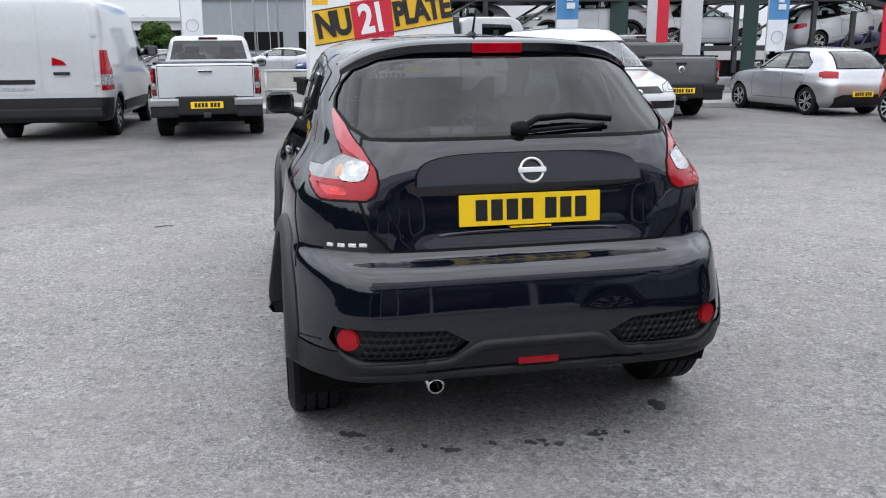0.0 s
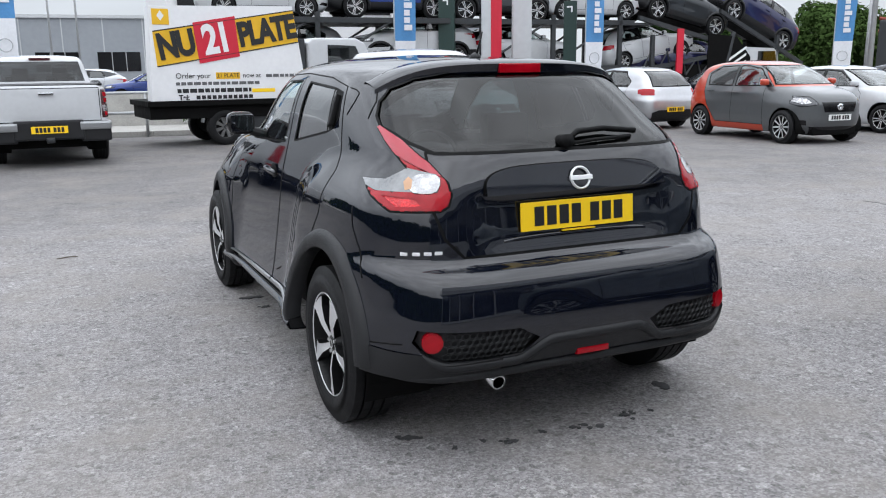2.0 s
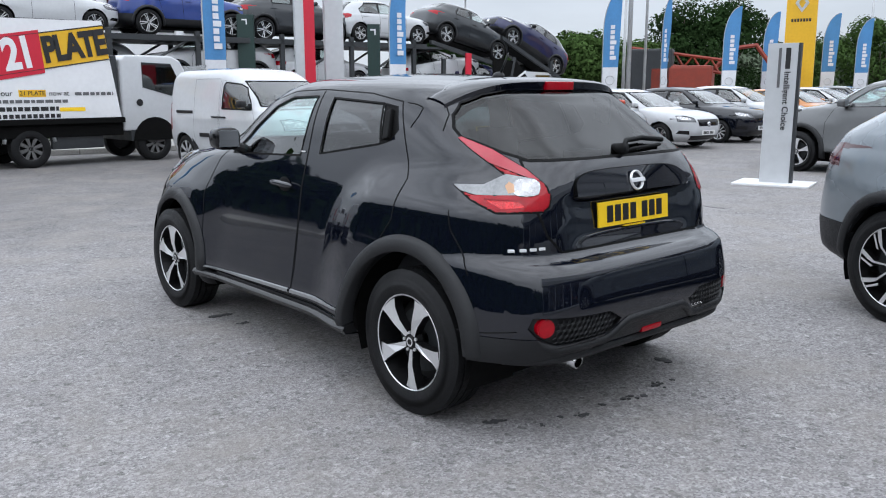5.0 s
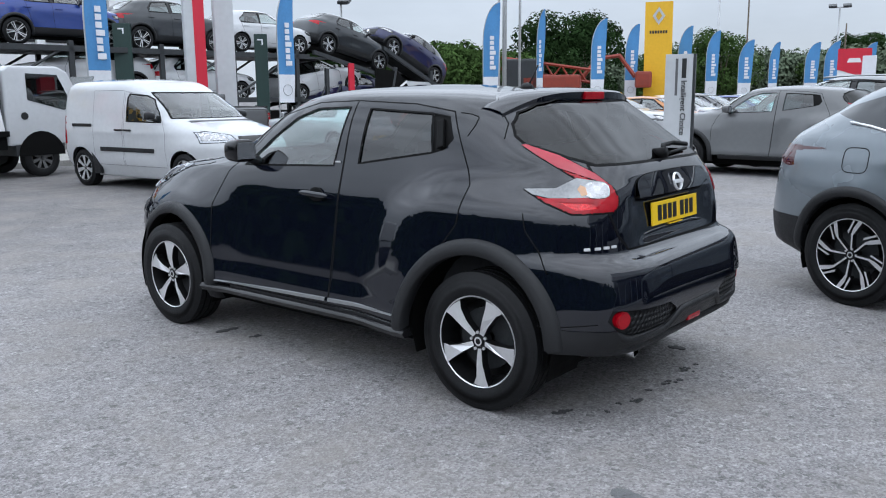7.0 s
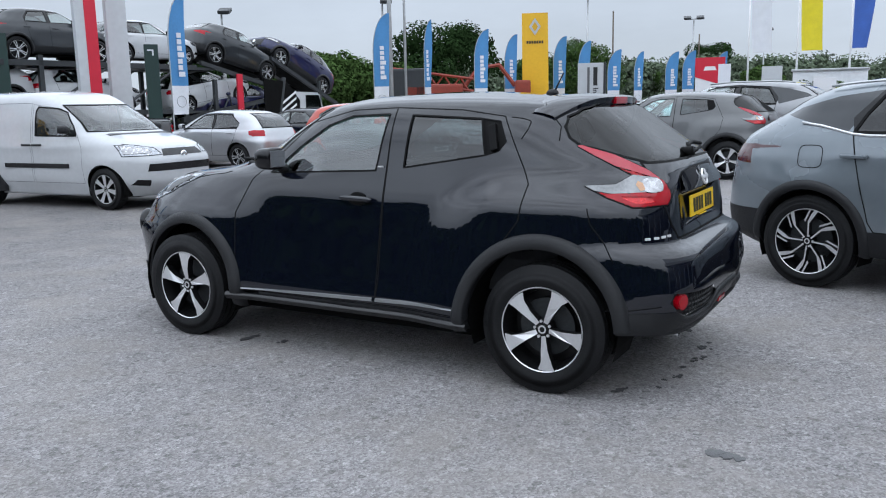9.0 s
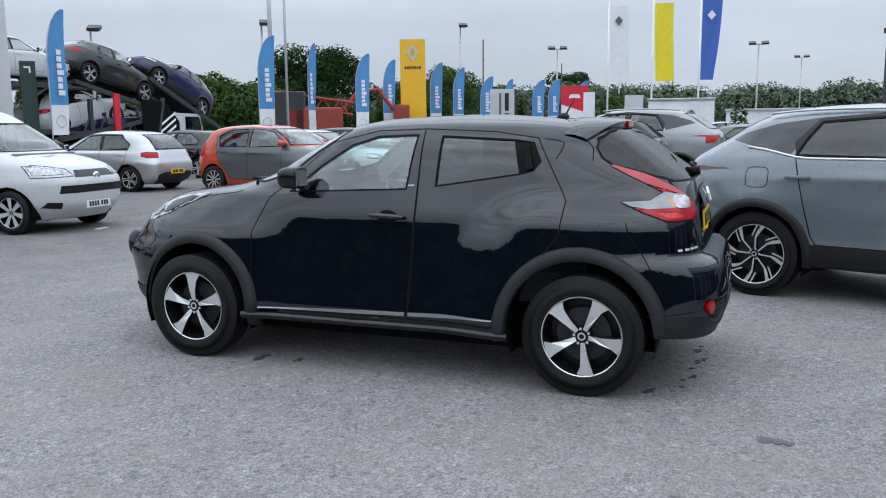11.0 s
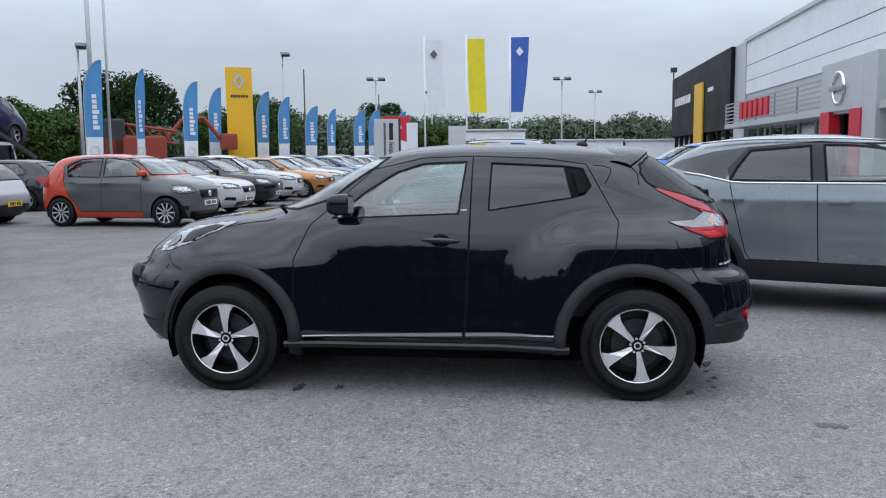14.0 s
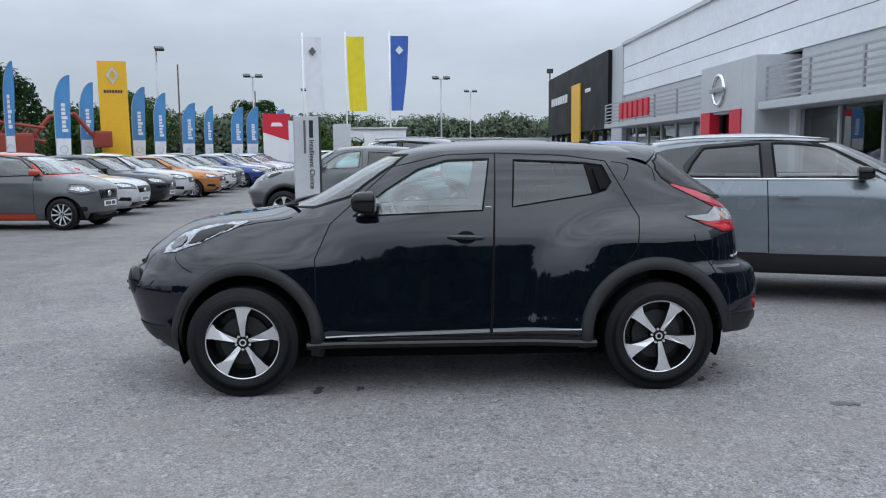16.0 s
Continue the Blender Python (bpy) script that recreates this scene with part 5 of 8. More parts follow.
KINDS = {
    # wheelbase, half track, wheel radius, window outlines: front, rear, quarter; screen and rear glass; door outlines; lamp outlines
    "hatch": dict(rows=HATCH_ROWS, wb=2.50, track=0.735, R=0.305, mirror=(1.78, 0.99),
                  wins=[[(1.72, 1.00), (1.22, 1.32), (0.86, 1.345), (0.84, 0.99)], [(0.79, 0.99), (0.80, 1.345), (0.30, 1.325), (0.0, 1.12), (0.02, 1.03)]],
                  doors=[[(1.95, 0.34), (1.95, 0.85), (1.80, 0.98), (1.22, 1.36), (0.82, 1.38), (0.82, 0.34)], [(0.82, 0.34), (0.82, 1.38), (0.28, 1.36), (0.02, 1.05), (0.08, 0.75), (0.35, 0.34)]],
                  screen=[(-0.66, 1.01), (0.66, 1.01), (0.53, 1.36), (-0.53, 1.36)], back=[(-0.57, 1.00), (0.57, 1.00), (0.48, 1.35), (-0.48, 1.35)],
                  tail=[(-0.36, 0.83), (-0.33, 0.93), (-0.46, 0.955), (-0.70, 0.94), (-0.70, 0.80)], tail_rear=[(0.58, 0.80), (0.90, 0.80), (0.88, 0.955), (0.56, 0.94)],
                  head=[(0.47, 0.66), (0.78, 0.67), (0.86, 0.82), (0.70, 0.83), (0.50, 0.76)], grille=[(-0.38, 0.56), (0.38, 0.56), (0.43, 0.72), (-0.43, 0.72)], low=0.26),
    "city": dict(rows=CITY_ROWS, wb=2.50, track=0.72, R=0.312, mirror=(1.98, 1.07),
                 wins=[[(2.05, 1.08), (1.62, 1.40), (1.25, 1.455), (1.05, 1.46), (1.05, 1.06)], [(0.97, 1.06), (0.97, 1.46), (0.45, 1.44), (0.14, 1.30), (0.20, 1.07)]],
                 doors=[[(2.28, 0.33), (2.28, 0.85), (2.12, 1.05), (1.66, 1.44), (1.01, 1.495), (1.01, 0.33)], [(1.01, 0.33), (1.01, 1.495), (0.42, 1.47), (0.06, 1.30), (0.10, 0.95), (0.25, 0.65), (0.46, 0.37), (0.50, 0.33)]],
                 screen=[(-0.66, 1.10), (0.66, 1.10), (0.52, 1.46), (-0.52, 1.46)], back=[(-0.55, 1.04), (0.55, 1.04), (0.47, 1.44), (-0.47, 1.44)],
                 tail=[(-0.36, 0.86), (-0.34, 0.98), (-0.48, 1.0), (-0.60, 0.98), (-0.60, 0.86)], tail_rear=[(0.55, 0.84), (0.84, 0.84), (0.82, 1.0), (0.58, 1.0)],
                 head=[(0.45, 0.74), (0.68, 0.70), (0.82, 0.80), (0.76, 0.90), (0.54, 0.88)], grille=[(-0.34, 0.60), (0.34, 0.60), (0.40, 0.78), (-0.40, 0.78)], low=0.26),
    "suv": dict(rows=SUV_ROWS, wb=2.665, track=0.80, R=0.36, mirror=(1.86, 1.17),
                wins=[[(1.97, 1.20), (1.90, 1.30), (1.58, 1.48), (1.30, 1.515), (1.08, 1.52), (1.12, 1.195)], [(1.00, 1.195), (0.97, 1.515), (0.46, 1.475), (0.36, 1.33), (0.30, 1.205)]],
                doors=[[(2.20, 0.47), (2.20, 0.95), (2.05, 1.17), (1.60, 1.52), (1.03, 1.555), (1.08, 0.47)], [(1.08, 0.47), (1.03, 1.555), (0.44, 1.51), (0.26, 1.30), (0.20, 1.0), (0.30, 0.80), (0.46, 0.55), (0.48, 0.47)]],
                screen=[(-0.74, 1.22), (0.74, 1.22), (0.64, 1.53), (-0.64, 1.53)], back=[(-0.62, 1.22), (0.62, 1.22), (0.53, 1.52), (-0.53, 1.52)],
                tail=[(-0.24, 1.083), (-0.28, 1.094), (-0.95, 1.108), (-0.95, 1.060), (-0.60, 1.064)], tail_rear=[(0.45, 1.055), (0.84, 0.95), (0.90, 0.95), (0.92, 1.108), (0.45, 1.085)],
                head=[(0.45, 0.85), (0.92, 0.85), (0.90, 0.98), (0.50, 0.95)], grille=[(-0.45, 0.55), (0.45, 0.55), (0.50, 0.82), (-0.50, 0.82)], low=0.48),
    "van": dict(rows=VAN_ROWS, wb=2.697, track=0.78, R=0.315, mirror=(2.02, 1.14),
                wins=[[(2.16, 1.11), (2.06, 1.27), (1.86, 1.47), (1.70, 1.53), (1.34, 1.56), (1.30, 1.50), (1.30, 1.12)]],
                doors=[[(2.30, 0.40), (2.30, 0.95), (2.18, 1.12), (1.74, 1.53), (1.24, 1.60), (1.24, 0.40)], [(1.20, 0.40), (1.20, 1.62), (0.36, 1.62), (0.40, 0.40)]],
                screen=[(-0.74, 1.17), (0.74, 1.17), (0.64, 1.58), (-0.64, 1.58)], back=None,
                tail=[(-0.50, 0.72), (-0.50, 1.20), (-0.66, 1.20), (-0.66, 0.72)], tail_rear=[(0.76, 0.72), (0.92, 0.72), (0.90, 1.20), (0.76, 1.20)],
                head=[(0.42, 0.82), (0.92, 0.80), (0.88, 1.02), (0.46, 0.92)], grille=[(-0.66, 0.58), (0.66, 0.58), (0.64, 0.69), (-0.64, 0.69)], low=0.30),
}


def vehicle(kind, m, paint_key, label, category="car", scale=(1, 1, 1), style="multi", door_paint=None, nose_paint=None, trim=False, plates=True, fine=False, group="", glass_key="car_glass", bulges=None, name=None, front_glass="light_glass"):
    """A parked car or van. scale: width, length and height against the kind's own."""
    k = KINDS[kind]
    ax, ay, az = scale
    P = lambda poly, a=ay: [(p[0] * a, p[1] * az) for p in poly]
    car = thing(name or {"hatch": "hatchback_car", "city": "city_car", "suv": "crossover_suv", "van": "panel_van"}[kind], m, label, category, group)
    rows = [(z * az, a * ay, b * ay, w * ax, n1, n2) for z, a, b, w, n1, n2 in k["rows"]]
    wb, R = k["wb"] * ay, k["R"]
    sh = Shell(rows, 56 if fine else 32, 32 if fine else 15,
               bulges=bulges or ((0, 0.70 * az, 0.42, 0.16, 0.022), (wb, 0.70 * az, 0.45, 0.16, 0.022), (wb / 2, 0.5 * az, 0.6, 0.14, -0.016), (wb / 2, 0.93 * az, 0.9, 0.04, 0.010)),
               sag=lambda y, z: -0.04 * max(0.9 - max(y, -0.2), 0) ** 2 * smooth01(1.15 * az, 1.45 * az, z) if kind != "van" else 0.0)
    body = M[paint_key]
    for cy in (0.0, wb):
        sh.cut([circle_poly(cy, R + 0.01, R + 0.045, 20)], 99, both=True, least=0.2)
    if nose_paint:
        sh.cut([[(1.95 * ay, 0.0), (1.95 * ay, 1.06 * az), (3.6 * ay, 1.06 * az), (3.6 * ay, 0.0)]], 13, both=True, only={0}, least=-1)
    for tag, poly in zip((1, 2), k["doors"]):
        sh.cut([P(poly)], tag, both=True, only={0})
    if kind in ("hatch", "suv"):            # black frames round the side glass
        belt = (0.985 if kind == "hatch" else 1.185) * az
        sh.cut([[(-0.4 * ay, belt), (2.4 * ay, belt), (2.4 * ay, 1.8), (-0.4 * ay, 1.8)]], 18, both=True, only={1, 2})
    if kind == "suv":                       # dark panel between rear door and back glass
        sh.cut([P([(0.25, 1.20), (0.44, 1.51), (0.12, 1.470), (-0.20, 1.385), (-0.30, 1.33)])], 19, both=True, only={0})
    for w, poly in enumerate(k["wins"]):
        sh.cut([P(poly)], 20 if w == 0 else 3, both=True, only={0, 1, 2, 18})
    sh.cut([P(k["screen"], ax)], 5, (1, 0, 0), (0, 1, 0), least=0.12)
    if k["back"]:
        sh.cut([P(k["back"], ax)], 6, (1, 0, 0), (0, -1, 0), least=0.12)
    sh.cut([P(k["tail"])], 8, both=True, only={0}, least=0.25)
    for s in (-1, 1):
        sh.cut([[(s * p[0] * ax, p[1] * az) for p in k["tail_rear"]]], 8, (1, 0, 0), (0, -1, 0), only={0}, least=0.25)
        sh.cut([[(s * p[0] * ax, p[1] * az) for p in k["head"]]], 9, (1, 0, 0), (0, 1, 0), only={0, 13}, least=0.28)
        hx, hz = (sum(p[c] for p in k["head"]) / len(k["head"]) for c in (0, 1))
        sh.cut([[(s * (hx + 0.5 * (p[0] - hx)) * ax, (hz + 0.55 * (p[1] - hz)) * az) for p in k["head"]]], 25, (1, 0, 0), (0, 1, 0), only={9}, least=0.28)
    sh.cut([P(k["grille"], ax)], 11, (1, 0, 0), (0, 1, 0), only={0, 13}, least=0.2)
    low = k["low"]
    if kind != "van":                       # dark air intake below the plate
        sh.cut([[(-0.50 * ax, 0.22 * az), (0.50 * ax, 0.22 * az), (0.56 * ax, 0.33 * az), (-0.56 * ax, 0.33 * az)]], 11, (1, 0, 0), (0, 1, 0), only={0, 13}, least=0.2)
    for s in (-1, 1):
        sh.cut([[(s * 0.60 * ax, 0.36 * az), (s * 0.76 * ax, 0.38 * az), (s * 0.74 * ax, 0.46 * az), (s * 0.62 * ax, 0.45 * az)]], 11, (1, 0, 0), (0, 1, 0), only={0, 13}, least=0.15)
    if kind == "hatch" and plates:          # dark lower part of the rear bumper
        sh.cut([[(-0.60 * ax, 0.18 * az), (0.60 * ax, 0.18 * az), (0.66 * ax, 0.40 * az), (0.50 * ax, 0.46 * az), (-0.50 * ax, 0.46 * az), (-0.66 * ax, 0.40 * az)]], 28, (1, 0, 0), (0, -1, 0), only={0}, least=0.15)
    if kind == "van":                       # slim upper grille between the lamps
        sh.cut([[(-0.42, 0.80), (0.42, 0.80), (0.36, 0.90), (-0.36, 0.90)]], 11, (1, 0, 0), (0, 1, 0), only={0}, least=0.2)
    if trim:
        sh.cut([[(-1.2, low), (4.2, low), (4.2, 0), (-1.2, 0)]], 12, both=True, only={0, 1, 2}, least=-1)
        sh.cut([[(-1.2, low + 0.13), (-0.40, low + 0.10), (-0.40, 0), (-1.2, 0)]], 12, both=True, only={0}, least=-1)
    sh.take("body", body, car, {0})
    for s in (-1, 1):
        sh.take("front_door", M[door_paint] if door_paint else body, car, {1}, s)
        sh.take("rear_door" if kind != "van" else "load_door", M[door_paint] if door_paint else body, car, {2}, s)
        sh.take("front_side_window", M[front_glass], car, {20}, s, -0.004)
        sh.take("side_window", M[glass_key], car, {3}, s, -0.004)
        sh.take("window_frame", M["gloss_black"], car, {18}, s)
        sh.take("pillar_panel", M["pillar"], car, {19}, s)
        sh.take("tail_lamp", M["lamp_dark" if kind == "suv" and fine else "lamp_red"], car, {8}, s, 0.004, 0.004)
        lamp = sh.take("headlamp", M["pod_lens" if kind == "van" else "headlamp"], car, {9}, s, 0.004, 0.004)
        sh.take("lamp_reflector", M["lamp_white"], lamp, {25}, s, 0.005)
        sh.seams("lamp_seal", M["seal"], car, {9}, 0.012, 0.003, side=s)
    if nose_paint:
        sh.take("front_panel", M[nose_paint], car, {13})
    sh.take("windscreen", M["screen"], car, {5}, 0, -0.003)
    sh.take("rear_window", M[glass_key], car, {6}, 0, -0.003)
    sh.take("grille", M["gloss_black"], car, {11}, 0, 0.003)
    sh.take("rear_diffuser", M["plastic"], car, {28}, 0, 0.003)
    sh.take("lower_cladding", M["plastic"], car, {12}, 0, 0.004)
    for s in (-1, 1):
        for tag in (1, 2):
            sh.seams("door_gap", M["trim_grey" if kind == "van" else "seal"], car, {tag}, 0.006 if kind == "van" else 0.009, 0.002, other={0, 2, 13}, side=s)
        sh.seams("window_seal", M["seal"], car, {3, 20}, 0.022, 0.002, side=s)
    sh.seams("window_seal", M["seal"], car, {5}, 0.03, 0.002)
    sh.seams("window_seal", M["seal"], car, {6}, 0.03, 0.002)
    for cy in (0.0, wb):
        for s in (-1, 1):
            add_wheel(car, s * k["track"] * ax, cy, R, 0.20, R - (0.10 if R < 0.35 else 0.105), style, turn=0.4 + cy)
            arch_liner(car, s * (k["track"] * ax + 0.06), cy, R + 0.05, 0.25)
            if trim:
                arch_trim(car, sh, cy, R + 0.01, R + 0.042, (-12, 192), 0.07, M["plastic"], 0.018, s)
    for s in (-1, 1):
        mirror(car, sh, k["mirror"][0] * ay, k["mirror"][1] * az, M["gloss_black"] if kind == "suv" else M[paint_key] if kind != "van" else M["plastic"], s, 0.95)
        for y, z in (((1.0, 0.86), (0.22, 0.88)) if kind == "hatch" else ((1.14, 0.93), (0.32, 0.95)) if kind == "city" else ((1.24, 1.02), (0.34, 1.03)) if kind == "suv" else ((1.36, 0.98), (1.12, 0.98))):
            x = sh.side(y * ay, z * az)
            part("door_handle", new_box(-0.012, 0.012, -0.10, 0.10, -0.014, 0.014, bevel=0.009), M[door_paint or paint_key] if kind != "van" else M["plastic"], car, at=Matrix.Translation((s * (x + 0.020), y * ay, z * az)))
    bm = bmesh.new()
    box(bm, -0.5, 0.5, -0.4 * ay, 3.0 * ay, 0.17 if kind != "suv" else 0.24, 0.40, bevel=0.03)
    part("underfloor", bm, M["under"], car)
    if kind == "van":
        part("bulkhead", new_box(-0.74, 0.74, 1.14, 1.18, 0.4, 1.62), M["trim_grey"], car)
    top = 1.22 * az if kind != "van" else 1.45
    seats(car, 0.66 * ax, 1.10 * ay if kind != "van" else 1.6, 0.28 * ay if kind != "van" else 1.5, 0.40 * az if kind != "van" else 0.62, top, (M["seat"], M["trim_grey"]))
    if plates:
        zr, zf = {"hatch": (0.47, 0.40), "city": (0.62, 0.50), "suv": (0.80, 0.48), "van": (0.62, 0.40)}[kind]
        number_plate(car, Matrix.Translation((0, sh.end(0, zr * az) - 0.012, zr * az)))
        number_plate(car, Matrix.Translation((0, sh.end(0, zf * az, True) + 0.014, zf * az)) @ Matrix.Rotation(math.pi, 4, "Z"), False)
    bm = bmesh.new()
    zb = 0.60 * az if kind == "hatch" else 0.69 if kind == "city" else 0.72 if kind == "suv" else 0.80
    lathe(bm, [(0, 0.0001), (0.012, 0.03), (0.012, 0.06), (0, 0.065)], 20)
    part("badge", bm, M["chrome"], car, smooth=50, at=Matrix.Translation((0, sh.end(0, zb, True), zb)) @ Matrix.Rotation(radians(90), 4, "Z"))
    return car, sh


def row_pose(along, back, h=192.0):
    """A place in the row of parked cars: metres along it and back from it."""
    u, v = Vector((0.979, 0.204)), Vector((-0.204, 0.979))
    p = Vector((13.2, 15.5)) + u * along + v * back
    return pose(p.x, p.y, 0, 0, 0, h)


# the blue-grey crossover beside the black car
suv, suv_shell = vehicle("suv", pose(3.52, 2.95, 0, 0, 0, 171), "blue_grey", "blue-grey crossover with black cladding and dark swirl alloy wheels", scale=(1, 1, 1), style="swirl", trim=True, fine=True, glass_key="privacy", plates=True,
                         bulges=((0, 0.78, 0.44, 0.16, 0.030), (2.665, 0.78, 0.46, 0.16, 0.030), (1.33, 0.70, 0.6, 0.14, -0.020), (1.33, 0.56, 0.75, 0.05, 0.016), (1.33, 1.03, 0.9, 0.05, 0.012)))
for s in (-1, 1):
    bm = bmesh.new()
    tube(bm, [Vector((s * suv_shell.side(y, z, 0.004), y, z)) for y, z in [(-0.12, 1.275), (0.05, 1.25), (0.20, 1.215), (0.30, 1.192)] + [(y, 1.182) for y in np.linspace(0.42, 1.98, 16)]], 0.010, 6)
    part("chrome_belt", bm, M["badge"], suv, "bright chrome belt line", smooth=80)
    bm = bmesh.new()
    tube(bm, [Vector((s * (suv_shell.side(y, 1.53) - 0.025), y, 1.580 - 0.09 * max(0.6 - y, 0) ** 2 - 0.08 * max(y - 1.0, 0) ** 2)) for y in np.linspace(0.0, 1.6, 20)], 0.011, 6)
    part("roof_rail", bm, M["steel"], suv, "silver roof rail", smooth=80)

for s in (-1, 1):                           # outline of the fuel flap
    bm = bmesh.new()
    pts = []
    for i in range(25):
        a = 2 * math.pi * i / 24
        y, z = 0.0 + 0.095 * math.copysign(abs(math.cos(a)) ** 0.5, math.cos(a)), 1.02 + 0.085 * math.copysign(abs(math.sin(a)) ** 0.5, math.sin(a))
        pts.append(suv_shell.hit((s * 3, y, z), (-s, 0, 0))[0])
    tube(bm, pts, 0.0035, 6)
    if s == 1:
        part("fuel_flap", bm, M["seal"], suv, smooth=80)
    else:
        bm.free()
rails, rails_shell = vehicle("suv", pose(13.95, 7.0, 0, 0, 0, 8) @ Matrix.Scale(1.05, 4), "silver_grey", "silver-grey crossover with roof rails behind the dark grey car", style="multi", trim=True, scale=(1, 1.02, 1.07))
for s in (-1, 1):
    bm = bmesh.new()
    tube(bm, [Vector((s * (rails_shell.side(y, 1.53) - 0.025), y, 1.715 - 0.09 * max(0.6 - y, 0) ** 2 - 0.08 * max(y - 1.0, 0) ** 2)) for y in np.linspace(0.0, 1.6, 20)], 0.018, 6)
    part("roof_rail", bm, M["satin"], rails, "silver roof rail", smooth=80)
vehicle("suv", pose(17.4, 2.35, 0, 0, 0, 10), "bright_blue", "bright blue crossover parked in front of the showroom", style="multi", trim=True, scale=(1, 1, 1.06))
vehicle("hatch", pose(8.75, 18.6, 0, 0, 0, 14), "silver", "silver five-door hatchback with red tail lamps", style="twin", fine=True)
vehicle("city", pose(9.50, 16.45, 0, 0, 0, 186), "orange", "orange and grey four-door city car", style="multi", door_paint="mid_grey", nose_paint="mid_grey", fine=True)
vehicle("hatch", pose(13.30, 21.40, 0, 0, 0, 15), "black_paint", "black hatchback beside the silver one", style="twin")
ROW = [(0, "white_paint", "white hatchback with twin grille"), (2.9, "black_paint", "black hatchback"), (5.7, "white_paint", "white hatchback"), (8.4, "copper", "copper-orange hatchback"), (11.1, "white_paint", "white hatchback"),
       (13.8, "dark_grey", "dark grey hatchback"), (16.5, "blue", "blue hatchback"), (19.2, "white_paint", "white hatchback"), (21.9, "dark_grey", "dark grey hatchback"), (24.6, "silver", "silver hatchback"), (27.4, "white_paint", "white hatchback"), (30.2, "blue", "blue hatchback")]
for i, (a, key, lab) in enumerate(ROW):
    vehicle("hatch", row_pose(a, 2.45 + 0.2 * (i % 3), 192 + (i * 7) % 5 - 2), key, lab + " in the display row", scale=(1.0, 1.03, 0.99 + 0.03 * (i % 3)), style=("twin", "multi")[i % 2], group="display row of cars")
vehicle("van", pose(1.97, 15.85, 0, 0, 0, 196), "white_paint", "small white panel van with black side strip", "van", style="steel", fine=True)
van = bpy.data.objects["panel_van"]
for s in (-1, 1):
    part("side_strip", new_box(-0.012, 0.012, -0.72, 0.72, -0.035, 0.035, bevel=0.008), M["plastic"], van, "black rubbing strip", at=Matrix.Translation((s * 0.905, 1.30, 0.66)))
    part("door_rail", new_box(-0.008, 0.008, -0.28, 0.28, -0.026, 0.026, bevel=0.005), M["plastic"], van, at=Matrix.Translation((s * 0.898, 0.06, 1.05)))
    part("arch_guard", new_prism([(0.30, 0.60), (0.40, 0.50), (0.52, 0.34), (0.52, 0.24), (0.36, 0.24), (0.35, 0.40)], s * 0.84, s * 0.905, "x"), M["plastic"], van)

# ---------------------------------------------------------------- large van, pick-ups, sign lorry
BIG_VAN_ROWS = [
    (0.34, -0.98, 4.25, 0.95, 14, 4.0), (0.55, -1.02, 4.45, 1.00, 16, 4.5), (0.95, -1.02, 4.45, 1.02, 16, 4.5), (1.15, -1.02, 4.20, 1.02, 16, 4.0), (1.30, -1.02, 3.70, 1.01, 16, 4.5),
    (1.60, -1.01, 3.35, 0.985, 16, 5.0), (2.00, -0.98, 2.90, 0.945, 14, 5.0), (2.25, -0.94, 2.60, 0.90, 12, 5.0), (2.36, -0.85, 2.40, 0.80, 8, 4.5), (2.40, -0.30, 1.80, 0.45, 5, 4.0),
]


